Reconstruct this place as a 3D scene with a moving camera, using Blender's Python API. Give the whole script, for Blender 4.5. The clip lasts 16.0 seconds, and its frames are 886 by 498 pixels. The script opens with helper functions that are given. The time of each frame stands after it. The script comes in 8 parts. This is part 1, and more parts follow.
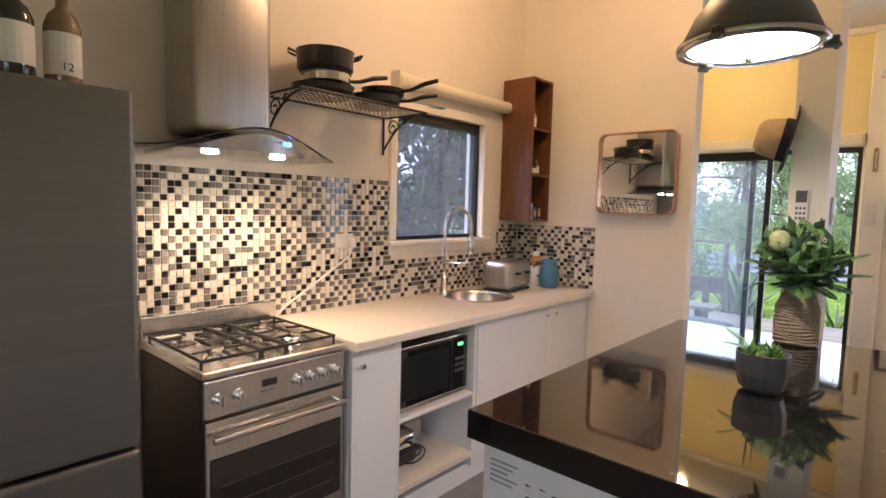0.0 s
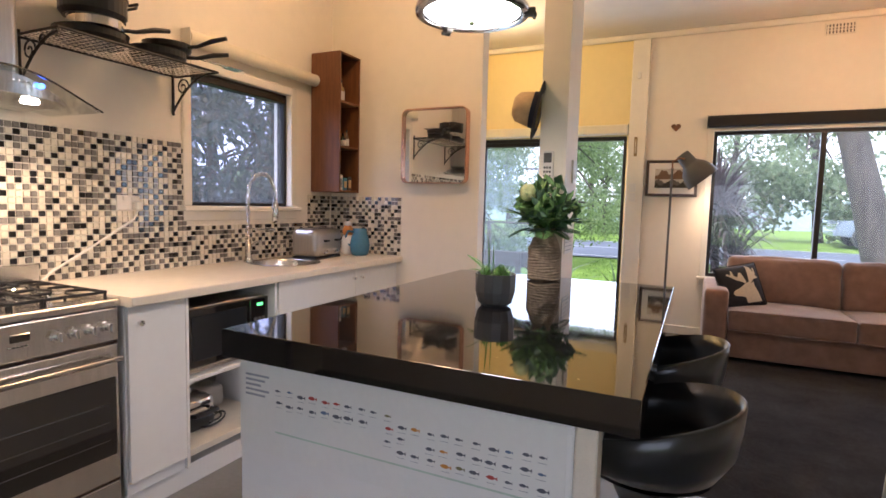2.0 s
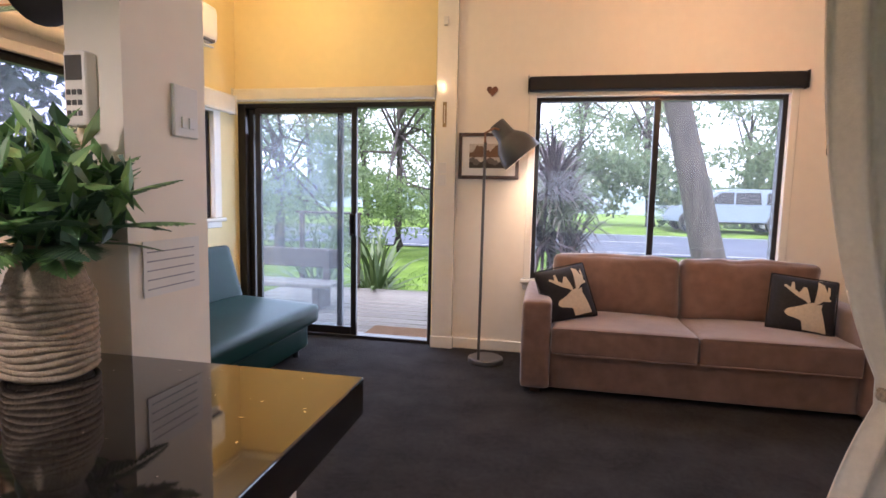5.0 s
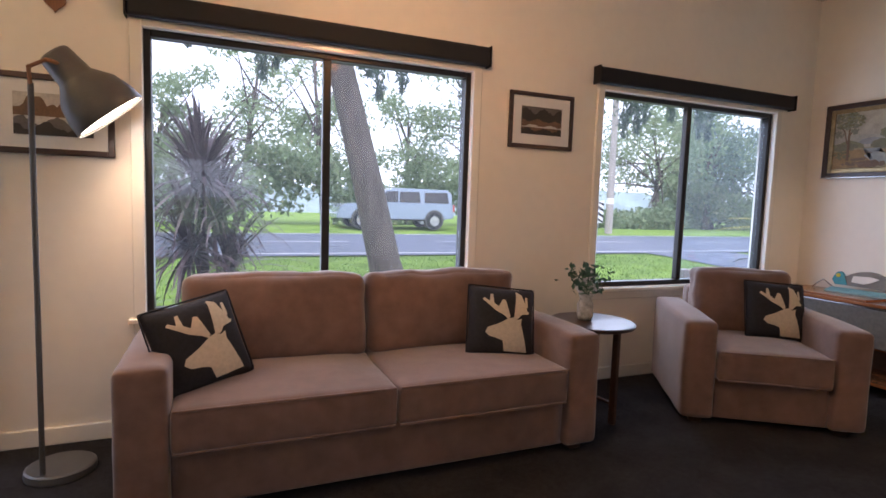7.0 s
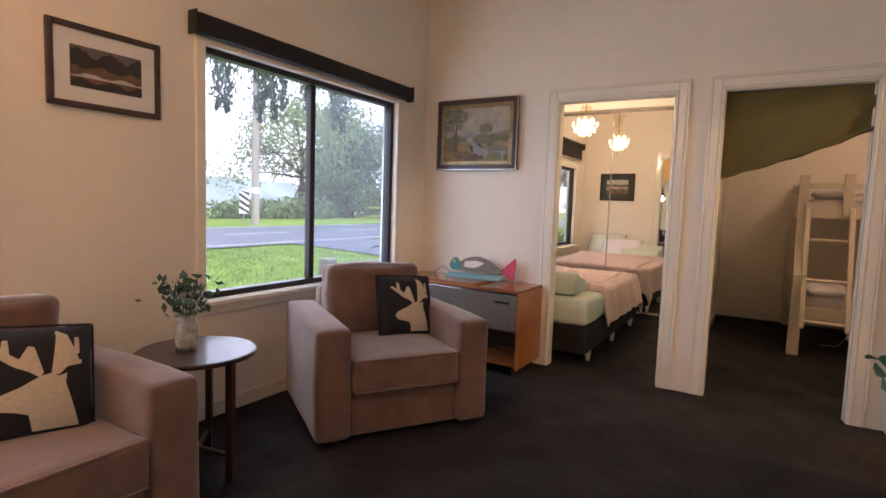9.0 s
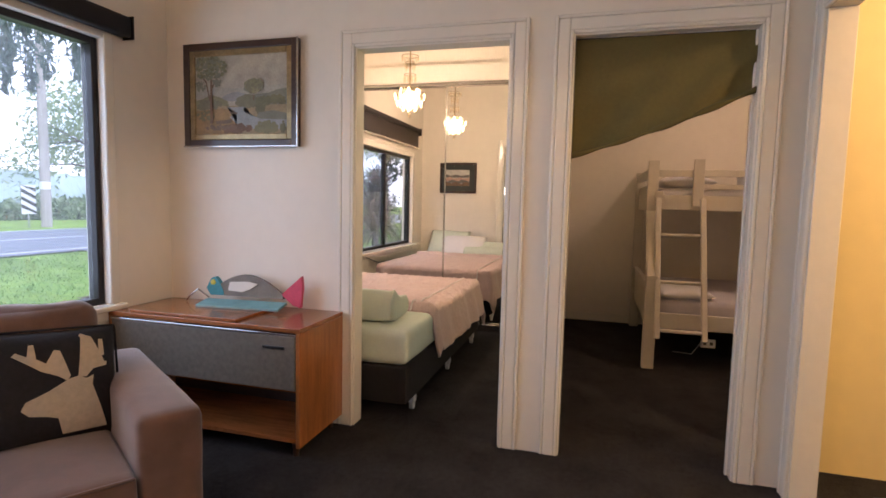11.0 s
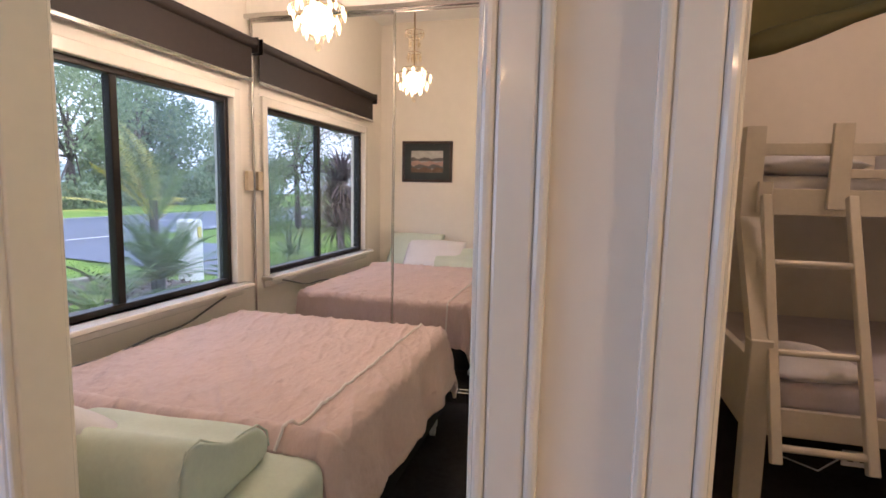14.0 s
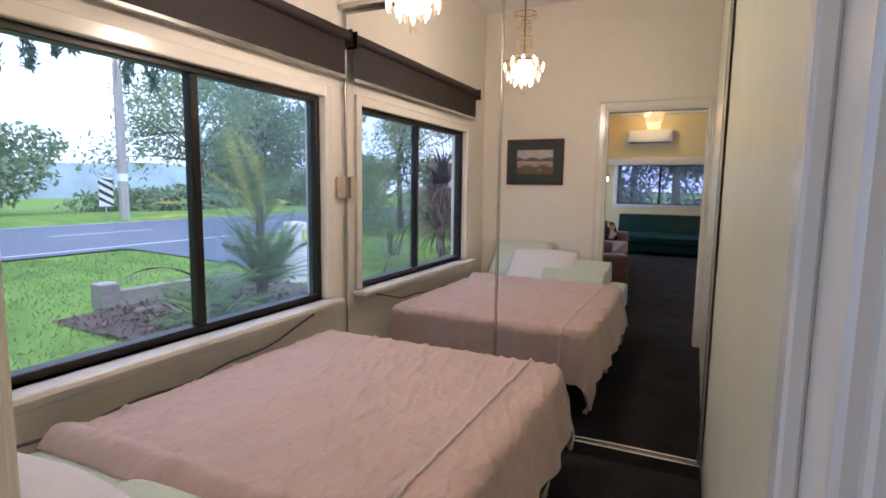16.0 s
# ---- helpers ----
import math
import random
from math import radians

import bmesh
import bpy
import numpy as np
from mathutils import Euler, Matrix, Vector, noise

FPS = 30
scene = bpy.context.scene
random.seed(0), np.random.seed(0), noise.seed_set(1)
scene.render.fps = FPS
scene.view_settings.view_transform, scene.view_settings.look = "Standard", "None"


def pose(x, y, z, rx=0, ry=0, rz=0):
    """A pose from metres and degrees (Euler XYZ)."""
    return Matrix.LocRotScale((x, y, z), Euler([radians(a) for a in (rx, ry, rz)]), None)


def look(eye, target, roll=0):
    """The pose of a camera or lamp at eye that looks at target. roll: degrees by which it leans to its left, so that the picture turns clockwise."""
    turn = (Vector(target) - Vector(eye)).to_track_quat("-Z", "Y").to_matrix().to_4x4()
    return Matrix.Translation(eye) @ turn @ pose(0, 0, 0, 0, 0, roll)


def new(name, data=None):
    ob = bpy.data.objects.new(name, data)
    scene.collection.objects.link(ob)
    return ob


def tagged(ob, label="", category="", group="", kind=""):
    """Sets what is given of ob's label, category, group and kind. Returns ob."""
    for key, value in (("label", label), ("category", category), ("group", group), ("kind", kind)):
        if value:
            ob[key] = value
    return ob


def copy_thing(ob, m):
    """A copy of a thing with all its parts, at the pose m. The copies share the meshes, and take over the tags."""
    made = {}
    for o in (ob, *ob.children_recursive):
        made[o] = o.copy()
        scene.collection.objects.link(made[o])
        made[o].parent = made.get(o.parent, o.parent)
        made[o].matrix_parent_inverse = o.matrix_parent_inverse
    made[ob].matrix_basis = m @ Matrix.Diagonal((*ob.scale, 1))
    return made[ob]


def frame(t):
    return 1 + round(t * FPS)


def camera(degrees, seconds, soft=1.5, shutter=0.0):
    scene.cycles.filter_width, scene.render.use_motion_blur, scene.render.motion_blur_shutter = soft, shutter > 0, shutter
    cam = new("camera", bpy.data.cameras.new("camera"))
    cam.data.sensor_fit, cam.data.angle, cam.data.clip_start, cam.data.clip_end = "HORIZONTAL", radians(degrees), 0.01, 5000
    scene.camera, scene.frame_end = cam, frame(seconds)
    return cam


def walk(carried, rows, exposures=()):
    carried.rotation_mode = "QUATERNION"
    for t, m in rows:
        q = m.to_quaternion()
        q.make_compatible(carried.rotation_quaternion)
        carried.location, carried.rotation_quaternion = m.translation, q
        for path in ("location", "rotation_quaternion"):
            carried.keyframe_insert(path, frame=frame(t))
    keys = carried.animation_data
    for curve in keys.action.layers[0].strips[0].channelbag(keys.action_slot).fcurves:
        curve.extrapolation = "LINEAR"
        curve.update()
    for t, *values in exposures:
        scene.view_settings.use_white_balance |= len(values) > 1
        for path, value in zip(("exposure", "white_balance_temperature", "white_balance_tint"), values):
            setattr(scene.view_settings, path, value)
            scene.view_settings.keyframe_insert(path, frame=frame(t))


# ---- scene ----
cam = camera(79.8, 16.0, 1.6)
PATH = [
    (0, (0.542, 0.62, 1.438), (-0.785, 2.108, 1.275), 1.5),
    (0.5, (0.701, 0.624, 1.413), (-0.615, 2.12, 1.245), 1.2),
    (1, (0.803, 0.628, 1.363), (-0.481, 2.152, 1.198), 1.0),
    (1.5, (0.83, 0.621, 1.301), (-0.28, 2.277, 1.143), 1.2),
    (2, (0.842, 0.638, 1.276), (-0.011, 2.439, 1.109), 1.5),
    (2.5, (0.872, 0.781, 1.256), (0.195, 2.655, 1.087), 1.3),
    (3, (0.941, 1.026, 1.281), (0.302, 2.913, 1.103), 0.8),
    (3.2, (0.952, 1.121, 1.294), (0.328, 3.012, 1.107), 0.9),
    (5.3, (1.115, 2.489, 1.274), (0.856, 4.462, 1.076), 1.5),
    (5.5, (1.118, 2.638, 1.262), (0.978, 4.624, 1.069), 1.7),
    (6, (1.175, 2.975, 1.239), (1.349, 4.959, 1.065), 1.9),
    (6.5, (1.245, 3.304, 1.253), (1.704, 5.242, 1.078), 1.8),
    (7, (1.33, 3.539, 1.259), (2.095, 5.379, 1.082), 1.9),
    (7.5, (1.445, 3.681, 1.262), (2.532, 5.351, 1.086), 2.3),
    (8, (1.571, 3.807, 1.257), (2.945, 5.25, 1.084), 2.4),
    (8.5, (1.74, 3.895, 1.253), (3.299, 5.136, 1.086), 2.1),
    (9, (1.951, 3.971, 1.265), (3.659, 4.997, 1.094), 2.0),
    (9.5, (2.228, 4.05, 1.268), (4.063, 4.826, 1.096), 1.9),
    (10, (2.532, 4.103, 1.259), (4.435, 4.694, 1.085), 1.7),
    (10.2, (2.681, 4.109, 1.24), (4.592, 4.677, 1.083), 1.6),
    (12.3, (4.262, 4.166, 1.32), (6.187, 4.667, 1.113), 1.1),
    (12.5, (4.396, 4.202, 1.305), (6.323, 4.698, 1.103), 1.1),
    (13, (4.722, 4.269, 1.318), (6.65, 4.76, 1.112), 1.1),
    (13.5, (5.031, 4.329, 1.34), (6.959, 4.814, 1.119), 1.2),
    (14, (5.265, 4.414, 1.334), (7.189, 4.912, 1.111), 1.2),
    (14.5, (5.453, 4.504, 1.331), (7.364, 5.053, 1.109), 1.2),
    (15, (5.619, 4.575, 1.344), (7.509, 5.187, 1.117), 1.2),
    (15.5, (5.697, 4.592, 1.364), (7.551, 5.306, 1.131), 1.1),
    (16, (5.715, 4.606, 1.374), (7.51, 5.457, 1.142), 0.8),
]
walk(cam, [(t, look(eye, target, roll)) for t, eye, target, roll in PATH], [(0.0, 1.1, 5900, 21), (2.5, 1.1, 5800, 22), (5.5, 1.15, 5750, 26), (7.0, 0.7, 5750, 25), (8.5, 0.75, 6100, 28), (10.0, 0.9, 6000, 25), (13.0, 0.8, 5500, 25), (15.0, 0.55, 5150, 23), (16.0, 0.4, 4980, 20)])

# ---- world, sun, lamps ----
world = bpy.data.worlds.new("sky")
scene.world = world
world.use_nodes = True
wn = world.node_tree
sky = wn.nodes.new("ShaderNodeTexSky")
sky.sky_type = "NISHITA"
sky.sun_disc = False
sky.sun_elevation, sky.sun_rotation = radians(58), radians(212)
sky.air_density, sky.dust_density = 1.0, 4.0
bg = wn.nodes["Background"]
bg.inputs["Strength"].default_value = 0.14
# an even cloud cover over the clear sky
cloud = wn.nodes.new("ShaderNodeMix")
cloud.data_type = "RGBA"
cloud.inputs[0].default_value = 0.7
cloud.inputs[7].default_value = (13.0, 13.6, 14.4, 1)
wn.links.new(sky.outputs["Color"], cloud.inputs[6])
wn.links.new(cloud.outputs[2], bg.inputs["Color"])

sun = new("sun", bpy.data.lights.new("sun", "SUN"))
sun.data.energy, sun.data.angle, sun.data.color = 1.5, radians(40), (1.0, 0.97, 0.92)
sun.matrix_world = look((-28, -45, 85), (0, 0, 0))


def lamp(name, kind, place, watts, colour, size=0.05, aim=None, spot=None):
    data = bpy.data.lights.new(name, kind)
    data.energy, data.color = watts, colour
    if kind == "AREA":
        data.shape, data.size = "DISK", size
    else:
        data.shadow_soft_size = size
    if spot:
        data.spot_size, data.spot_blend = radians(spot), 0.5
    ob = new(name, data)
    ob.matrix_world = look(place, aim) if aim else pose(*place)
    return ob


WARM, AMBER, SOFT, GOLD = (1.0, 0.72, 0.44), (1.0, 0.58, 0.24), (1.0, 0.82, 0.62), (1.0, 0.64, 0.20)
lamp("pendant_bulb", "POINT", (0.185, 2.19, 1.93), 15, SOFT, 0.05)
lamp("hood_spot_a", "SPOT", (-1.36, 1.49, 1.60), 9, WARM, 0.02, (-1.45, 1.53, 0.9), 120)
lamp("hood_spot_b", "SPOT", (-1.36, 1.76, 1.60), 9, WARM, 0.02, (-1.45, 1.80, 0.9), 120)
lamp("floor_lamp_bulb", "POINT", (0.83, 6.27, 1.66), 8, (1.0, 0.64, 0.33), 0.04)
lamp("living_bulb", "POINT", (2.13, 5.27, 2.46), 15, AMBER, 0.07)
lamp("corner_ceiling_bulb", "POINT", (-0.93, 5.60, 2.94), 11, GOLD, 0.08)
lamp("chandelier_bulb", "POINT", (7.67, 5.68, 2.135), 20, WARM, 0.06)
# lamp out of view, added to brighten the bunk room
lamp("unseen_bunk_bulb", "POINT", (7.3, 2.6, 2.94), 19, (1.0, 0.68, 0.42), 0.08)
lamp("hall_bulb", "POINT", (5.0, 1.9, 2.3), 42, (1.0, 0.68, 0.32), 0.08)
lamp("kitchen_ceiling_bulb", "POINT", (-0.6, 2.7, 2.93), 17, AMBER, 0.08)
# the sky's light through the panes
for cx, cz, w, h in ((-0.75, 1.0, 1.7, 1.9), (1.87, 1.35, 1.7, 1.35), (4.65, 1.35, 1.7, 1.3)):
    d = bpy.data.lights.new("daylight", "AREA")
    d.shape, d.size, d.size_y, d.energy, d.color = "RECTANGLE", w, h, 5.0 * w * h, (0.76, 0.87, 1.0)
    new("daylight", d).matrix_world = look((cx, 6.80, cz), (cx, 5, cz - 0.3))

# ---- materials ----


def mat(name, colour, rough=0.6, metal=0.0, vary=0.12, scale=6.0, bump=0.0, bump_scale=60.0, coat=0.0, stretch=(1, 1, 1), spec=0.5,
        sheen=0.0, per_piece=0.0, two=None):
    m = bpy.data.materials.new(name)
    m.use_nodes = True
    t = m.node_tree
    b = t.nodes["Principled BSDF"]
    b.inputs["Roughness"].default_value, b.inputs["Metallic"].default_value = rough, metal
    b.inputs["Coat Weight"].default_value, b.inputs["Specular IOR Level"].default_value = coat, spec
    b.inputs["Sheen Weight"].default_value = sheen
    co = t.nodes.new("ShaderNodeTexCoord")
    mp = t.nodes.new("ShaderNodeMapping")
    mp.inputs["Scale"].default_value = stretch
    t.links.new(co.outputs["Object"], mp.inputs["Vector"])
    n1, n2 = t.nodes.new("ShaderNodeTexNoise"), t.nodes.new("ShaderNodeTexNoise")
    n1.inputs["Scale"].default_value, n1.inputs["Detail"].default_value = scale, 6
    n2.inputs["Scale"].default_value, n2.inputs["Detail"].default_value = scale * 9, 4
    for n in (n1, n2):
        t.links.new(mp.outputs["Vector"], n.inputs["Vector"])
    add = t.nodes.new("ShaderNodeMix")
    add.data_type = "FLOAT"
    add.inputs[0].default_value = 0.4
    t.links.new(n1.outputs["Fac"], add.inputs[2])
    t.links.new(n2.outputs["Fac"], add.inputs[3])
    ramp = t.nodes.new("ShaderNodeValToRGB")
    c2 = two or [min(1, c * (1 + vary)) for c in colour]
    c1 = [c * (1 - vary) for c in colour]
    ramp.color_ramp.elements[0].position, ramp.color_ramp.elements[0].color = 0.35, (*c1, 1)
    ramp.color_ramp.elements[1].position, ramp.color_ramp.elements[1].color = 0.65, (*c2, 1)
    t.links.new(add.outputs[0], ramp.inputs["Fac"])
    out = ramp.outputs["Color"]
    if per_piece:
        oi = t.nodes.new("ShaderNodeObjectInfo")
        hs = t.nodes.new("ShaderNodeHueSaturation")
        mr = t.nodes.new("ShaderNodeMapRange")
        mr.inputs["To Min"].default_value, mr.inputs["To Max"].default_value = 1 - per_piece, 1 + per_piece
        t.links.new(oi.outputs["Random"], mr.inputs["Value"])
        t.links.new(mr.outputs["Result"], hs.inputs["Value"])
        t.links.new(out, hs.inputs["Color"])
        out = hs.outputs["Color"]
    t.links.new(out, b.inputs["Base Color"])
    if bump:
        nb, bp = t.nodes.new("ShaderNodeTexNoise"), t.nodes.new("ShaderNodeBump")
        nb.inputs["Scale"].default_value, nb.inputs["Detail"].default_value = bump_scale, 5
        bp.inputs["Strength"].default_value, bp.inputs["Distance"].default_value = bump, 0.01
        t.links.new(mp.outputs["Vector"], nb.inputs["Vector"])
        t.links.new(nb.outputs["Fac"], bp.inputs["Height"])
        t.links.new(bp.outputs["Normal"], b.inputs["Normal"])
    return m


def glow(name, colour, strength):
    m = bpy.data.materials.new(name)
    m.use_nodes = True
    b = m.node_tree.nodes["Principled BSDF"]
    b.inputs["Base Color"].default_value = (*colour, 1)
    b.inputs["Emission Color"].default_value, b.inputs["Emission Strength"].default_value = (*colour, 1), strength
    return m


def clear(name, tint=(1, 1, 1), rough=0.0, gloss=0.12, veil=0.0):
    """Thin glass: see-through, with a Fresnel gloss and, where asked, a scattering film for dust and imitated haze."""
    m = bpy.data.materials.new(name)
    m.use_nodes = True
    t = m.node_tree
    tr, gl, mx, fr = (t.nodes.new(k) for k in ("ShaderNodeBsdfTransparent", "ShaderNodeBsdfGlossy", "ShaderNodeMixShader", "ShaderNodeLayerWeight"))
    pw, mr = t.nodes.new("ShaderNodeMath"), t.nodes.new("ShaderNodeMapRange")
    tr.inputs["Color"].default_value = (*tint, 1)
    gl.inputs["Roughness"].default_value = rough
    pw.operation = "POWER"
    pw.inputs[1].default_value = 4
    mr.inputs["To Min"].default_value, mr.inputs["To Max"].default_value = gloss * 0.35, min(1, 0.5 + gloss)
    t.links.new(fr.outputs["Facing"], pw.inputs[0])
    t.links.new(pw.outputs[0], mr.inputs["Value"])
    t.links.new(mr.outputs["Result"], mx.inputs[0])
    base = tr.outputs[0]
    if veil:
        film, blend = t.nodes.new("ShaderNodeBsdfTranslucent"), t.nodes.new("ShaderNodeMixShader")
        film.inputs["Color"].default_value = (0.80, 0.84, 0.86, 1)
        blend.inputs[0].default_value = veil
        t.links.new(base, blend.inputs[1])
        t.links.new(film.outputs[0], blend.inputs[2])
        base = blend.outputs[0]
    t.links.new(base, mx.inputs[1])
    t.links.new(gl.outputs[0], mx.inputs[2])
    t.links.new(mx.outputs[0], t.nodes["Material Output"].inputs["Surface"])
    return m


def leafy(name, a, b, rough=0.5, translucent=0.25):
    m = bpy.data.materials.new(name)
    m.use_nodes = True
    t = m.node_tree
    p = t.nodes["Principled BSDF"]
    g = t.nodes.new("ShaderNodeNewGeometry")
    r = t.nodes.new("ShaderNodeValToRGB")
    r.color_ramp.elements[0].color, r.color_ramp.elements[1].color = (*a, 1), (*b, 1)
    t.links.new(g.outputs["Random Per Island"], r.inputs["Fac"])
    t.links.new(r.outputs["Color"], p.inputs["Base Color"])
    p.inputs["Roughness"].default_value = rough
    if translucent:
        tl, mx = t.nodes.new("ShaderNodeBsdfTranslucent"), t.nodes.new("ShaderNodeMixShader")
        mx.inputs[0].default_value = translucent
        t.links.new(r.outputs["Color"], tl.inputs["Color"])
        t.links.new(p.outputs[0], mx.inputs[1])
        t.links.new(tl.outputs[0], mx.inputs[2])
        t.links.new(mx.outputs[0], t.nodes["Material Output"].inputs["Surface"])
    return m


M_WALL = mat("wall_paint", (0.79, 0.735, 0.64), 0.55, vary=0.03, scale=1.5, bump=0.04, bump_scale=120)
# yellow paint deepened to carry amber lamplight; hall walls borrow it for their glow
M_YELLOW = mat("yellow_paint_and_lamplight", (0.80, 0.66, 0.33), 0.55, vary=0.03, scale=1.5, bump=0.04, bump_scale=120)
M_PALEGREEN = mat("pale_green_cream", (0.66, 0.67, 0.52), 0.35, vary=0.05, scale=2, bump=0.05, bump_scale=30)
M_CEIL = mat("ceiling_paint", (0.78, 0.76, 0.72), 0.7, vary=0.03, scale=1.2)
M_TRIM = mat("gloss_trim", (0.80, 0.76, 0.67), 0.22, vary=0.03, scale=3, coat=0.3)
M_CARPET = mat("carpet", (0.033, 0.0305, 0.031), 0.98, vary=0.4, scale=4, bump=0.9, bump_scale=420, spec=0.05, sheen=0.03)
M_VINYL = mat("vinyl_floor", (0.19, 0.185, 0.18), 0.35, vary=0.12, scale=5, bump=0.03)
M_ALU = mat("bronze_aluminium", (0.018, 0.014, 0.012), 0.38, metal=0.3, vary=0.15)
# the film on the clear panes pales the view like hazy air
M_GLASS = clear("window_glass", (0.97, 0.98, 0.98), 0.0, 0.10, 0.012)
M_GLASSHAZE = clear("dusty_glass", (0.88, 0.92, 0.95), 0.06, 0.12, 0.03)
M_GLASSBED = clear("bedroom_glass", (0.97, 0.98, 0.98), 0.0, 0.10, 0.016)
M_GLASSBEDHAZE = clear("hazed_bedroom_glass", (0.88, 0.92, 0.95), 0.06, 0.12, 0.05)
# blue light of the west view is put into this tint and film
M_GLASSBLUE = clear("blue_cast_glass", (0.80, 0.82, 0.98), 0.02, 0.16, 0.065)
M_BLIND = mat("black_blind", (0.006, 0.006, 0.008), 0.75, vary=0.2, scale=30)
M_BLINDB = mat("brown_blind", (0.020, 0.012, 0.009), 0.7, vary=0.12, scale=30)
M_CREAMBLIND = mat("cream_blind", (0.74, 0.68, 0.54), 0.7, vary=0.05, scale=12)
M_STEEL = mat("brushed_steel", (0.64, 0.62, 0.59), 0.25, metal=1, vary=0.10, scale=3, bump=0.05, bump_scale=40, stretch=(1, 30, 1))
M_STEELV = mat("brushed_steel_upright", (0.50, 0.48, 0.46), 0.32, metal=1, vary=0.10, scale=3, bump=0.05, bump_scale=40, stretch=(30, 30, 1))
M_FRIDGE = mat("fridge_steel", (0.20, 0.20, 0.19), 0.36, metal=0.85, vary=0.06, scale=3, bump=0.03, bump_scale=50, stretch=(1, 1, 20))
M_CHROME = mat("chrome", (0.75, 0.74, 0.72), 0.10, metal=1, vary=0.04)
M_IRON = mat("cast_iron", (0.012, 0.011, 0.011), 0.45, metal=0.2, vary=0.3, scale=30, bump=0.2, bump_scale=90)
M_BLACKGL = mat("black_glass", (0.010, 0.009, 0.009), 0.05, vary=0.1, coat=0.8)
M_BLACKPL = mat("black_plastic", (0.010, 0.011, 0.012), 0.28, vary=0.2, scale=10, coat=0.2)
M_DARKSIDE = mat("oven_side", (0.05, 0.035, 0.028), 0.35, metal=0.6, vary=0.2, scale=4)
M_COUNTER = mat("laminate_worktop", (0.70, 0.64, 0.54), 0.32, vary=0.05, scale=25)
M_CAB = mat("white_laminate", (0.78, 0.78, 0.77), 0.25, vary=0.02, scale=3, coat=0.15)
M_GROUT = mat("grout", (0.76, 0.71, 0.62), 0.8, vary=0.08, scale=60)
M_TILEW = mat("white_mosaic", (0.76, 0.70, 0.58), 0.22, vary=0.06, scale=40, coat=0.15, per_piece=0.1)
M_TILEG = mat("grey_mosaic", (0.23, 0.21, 0.19), 0.10, vary=0.15, scale=40, coat=0.5, per_piece=0.25)
M_TILEB = mat("black_mosaic", (0.012, 0.011, 0.011), 0.08, vary=0.3, scale=40, coat=0.5)
M_OAK = mat("stained_shelf_wood", (0.15, 0.058, 0.022), 0.4, vary=0.3, scale=5, stretch=(8, 8, 0.7), bump=0.1, bump_scale=40)
M_PLY = mat("shelf_back_wood", (0.36, 0.26, 0.10), 0.5, vary=0.15, scale=4, stretch=(8, 8, 0.7))
M_TEAK = mat("teak_veneer", (0.27, 0.095, 0.028), 0.25, vary=0.3, scale=5, stretch=(0.8, 7, 7), coat=0.3)
M_TEAKV = mat("teak_veneer_end", (0.33, 0.125, 0.035), 0.3, vary=0.3, scale=5, stretch=(7, 7, 0.8), coat=0.3)
M_DARKWOOD = mat("dark_wood", (0.045, 0.022, 0.014), 0.35, vary=0.3, scale=6, stretch=(1, 6, 6), coat=0.2)
M_SUEDE = mat("mink_suede", (0.165, 0.096, 0.070), 0.88, vary=0.26, scale=1.5, bump=0.12, bump_scale=200, sheen=0.5, spec=0.2)
M_GREEN = mat("green_vinyl", (0.0018, 0.026, 0.020), 0.40, vary=0.12, scale=4, bump=0.05, bump_scale=150, spec=0.18)
M_CUSHION = mat("black_linen", (0.013, 0.012, 0.014), 0.9, vary=0.3, scale=60, bump=0.25, bump_scale=350)
M_MOTIF = mat("natural_linen", (0.56, 0.48, 0.36), 0.9, vary=0.10, scale=60, bump=0.25, bump_scale=350)
M_DUVET = mat("blush_cotton", (0.60, 0.45, 0.395), 0.85, vary=0.06, scale=5, bump=0.85, bump_scale=15, stretch=(1.0, 2.4, 1), sheen=0.15)
M_PIPING = mat("white_piping", (0.70, 0.64, 0.58), 0.8, vary=0.04)
M_MINT = mat("mint_sheet", (0.60, 0.66, 0.54), 0.8, vary=0.05, scale=8, bump=0.15, bump_scale=18)
M_WHITECLOTH = mat("white_cotton", (0.74, 0.72, 0.74), 0.85, vary=0.04, scale=8, bump=0.2, bump_scale=16)
M_LILAC = mat("lilac_sheet", (0.52, 0.48, 0.52), 0.85, vary=0.06, scale=8, bump=0.25, bump_scale=14)
M_BEDBASE = mat("black_bed_base", (0.010, 0.009, 0.010), 0.85, vary=0.2, scale=30)
M_OLIVE = mat("olive_curtain", (0.115, 0.095, 0.025), 0.75, vary=0.10, scale=6, bump=0.1, bump_scale=120)
M_LINENC = mat("stone_curtain", (0.62, 0.58, 0.50), 0.8, vary=0.08, scale=8, bump=0.2, bump_scale=220)
M_BUNK = mat("cream_bunk_paint", (0.62, 0.57, 0.48), 0.35, vary=0.05, scale=6)
M_MIRROR = mat("silvered_mirror", (0.86, 0.86, 0.85), 0.015, metal=1, vary=0.0)
M_SILVER = mat("silver_frame", (0.55, 0.54, 0.52), 0.2, metal=1, vary=0.05)
M_COPPER = mat("rose_metal", (0.62, 0.36, 0.27), 0.25, metal=1, vary=0.08)
M_GREY = mat("grey_enamel", (0.075, 0.072, 0.066), 0.45, vary=0.1, scale=12)
M_CERGREY = mat("grey_ceramic", (0.085, 0.088, 0.092), 0.35, vary=0.12, scale=18, coat=0.2)
M_ROPE = mat("rope", (0.30, 0.24, 0.17), 0.9, vary=0.3, scale=60, bump=0.5, bump_scale=160)
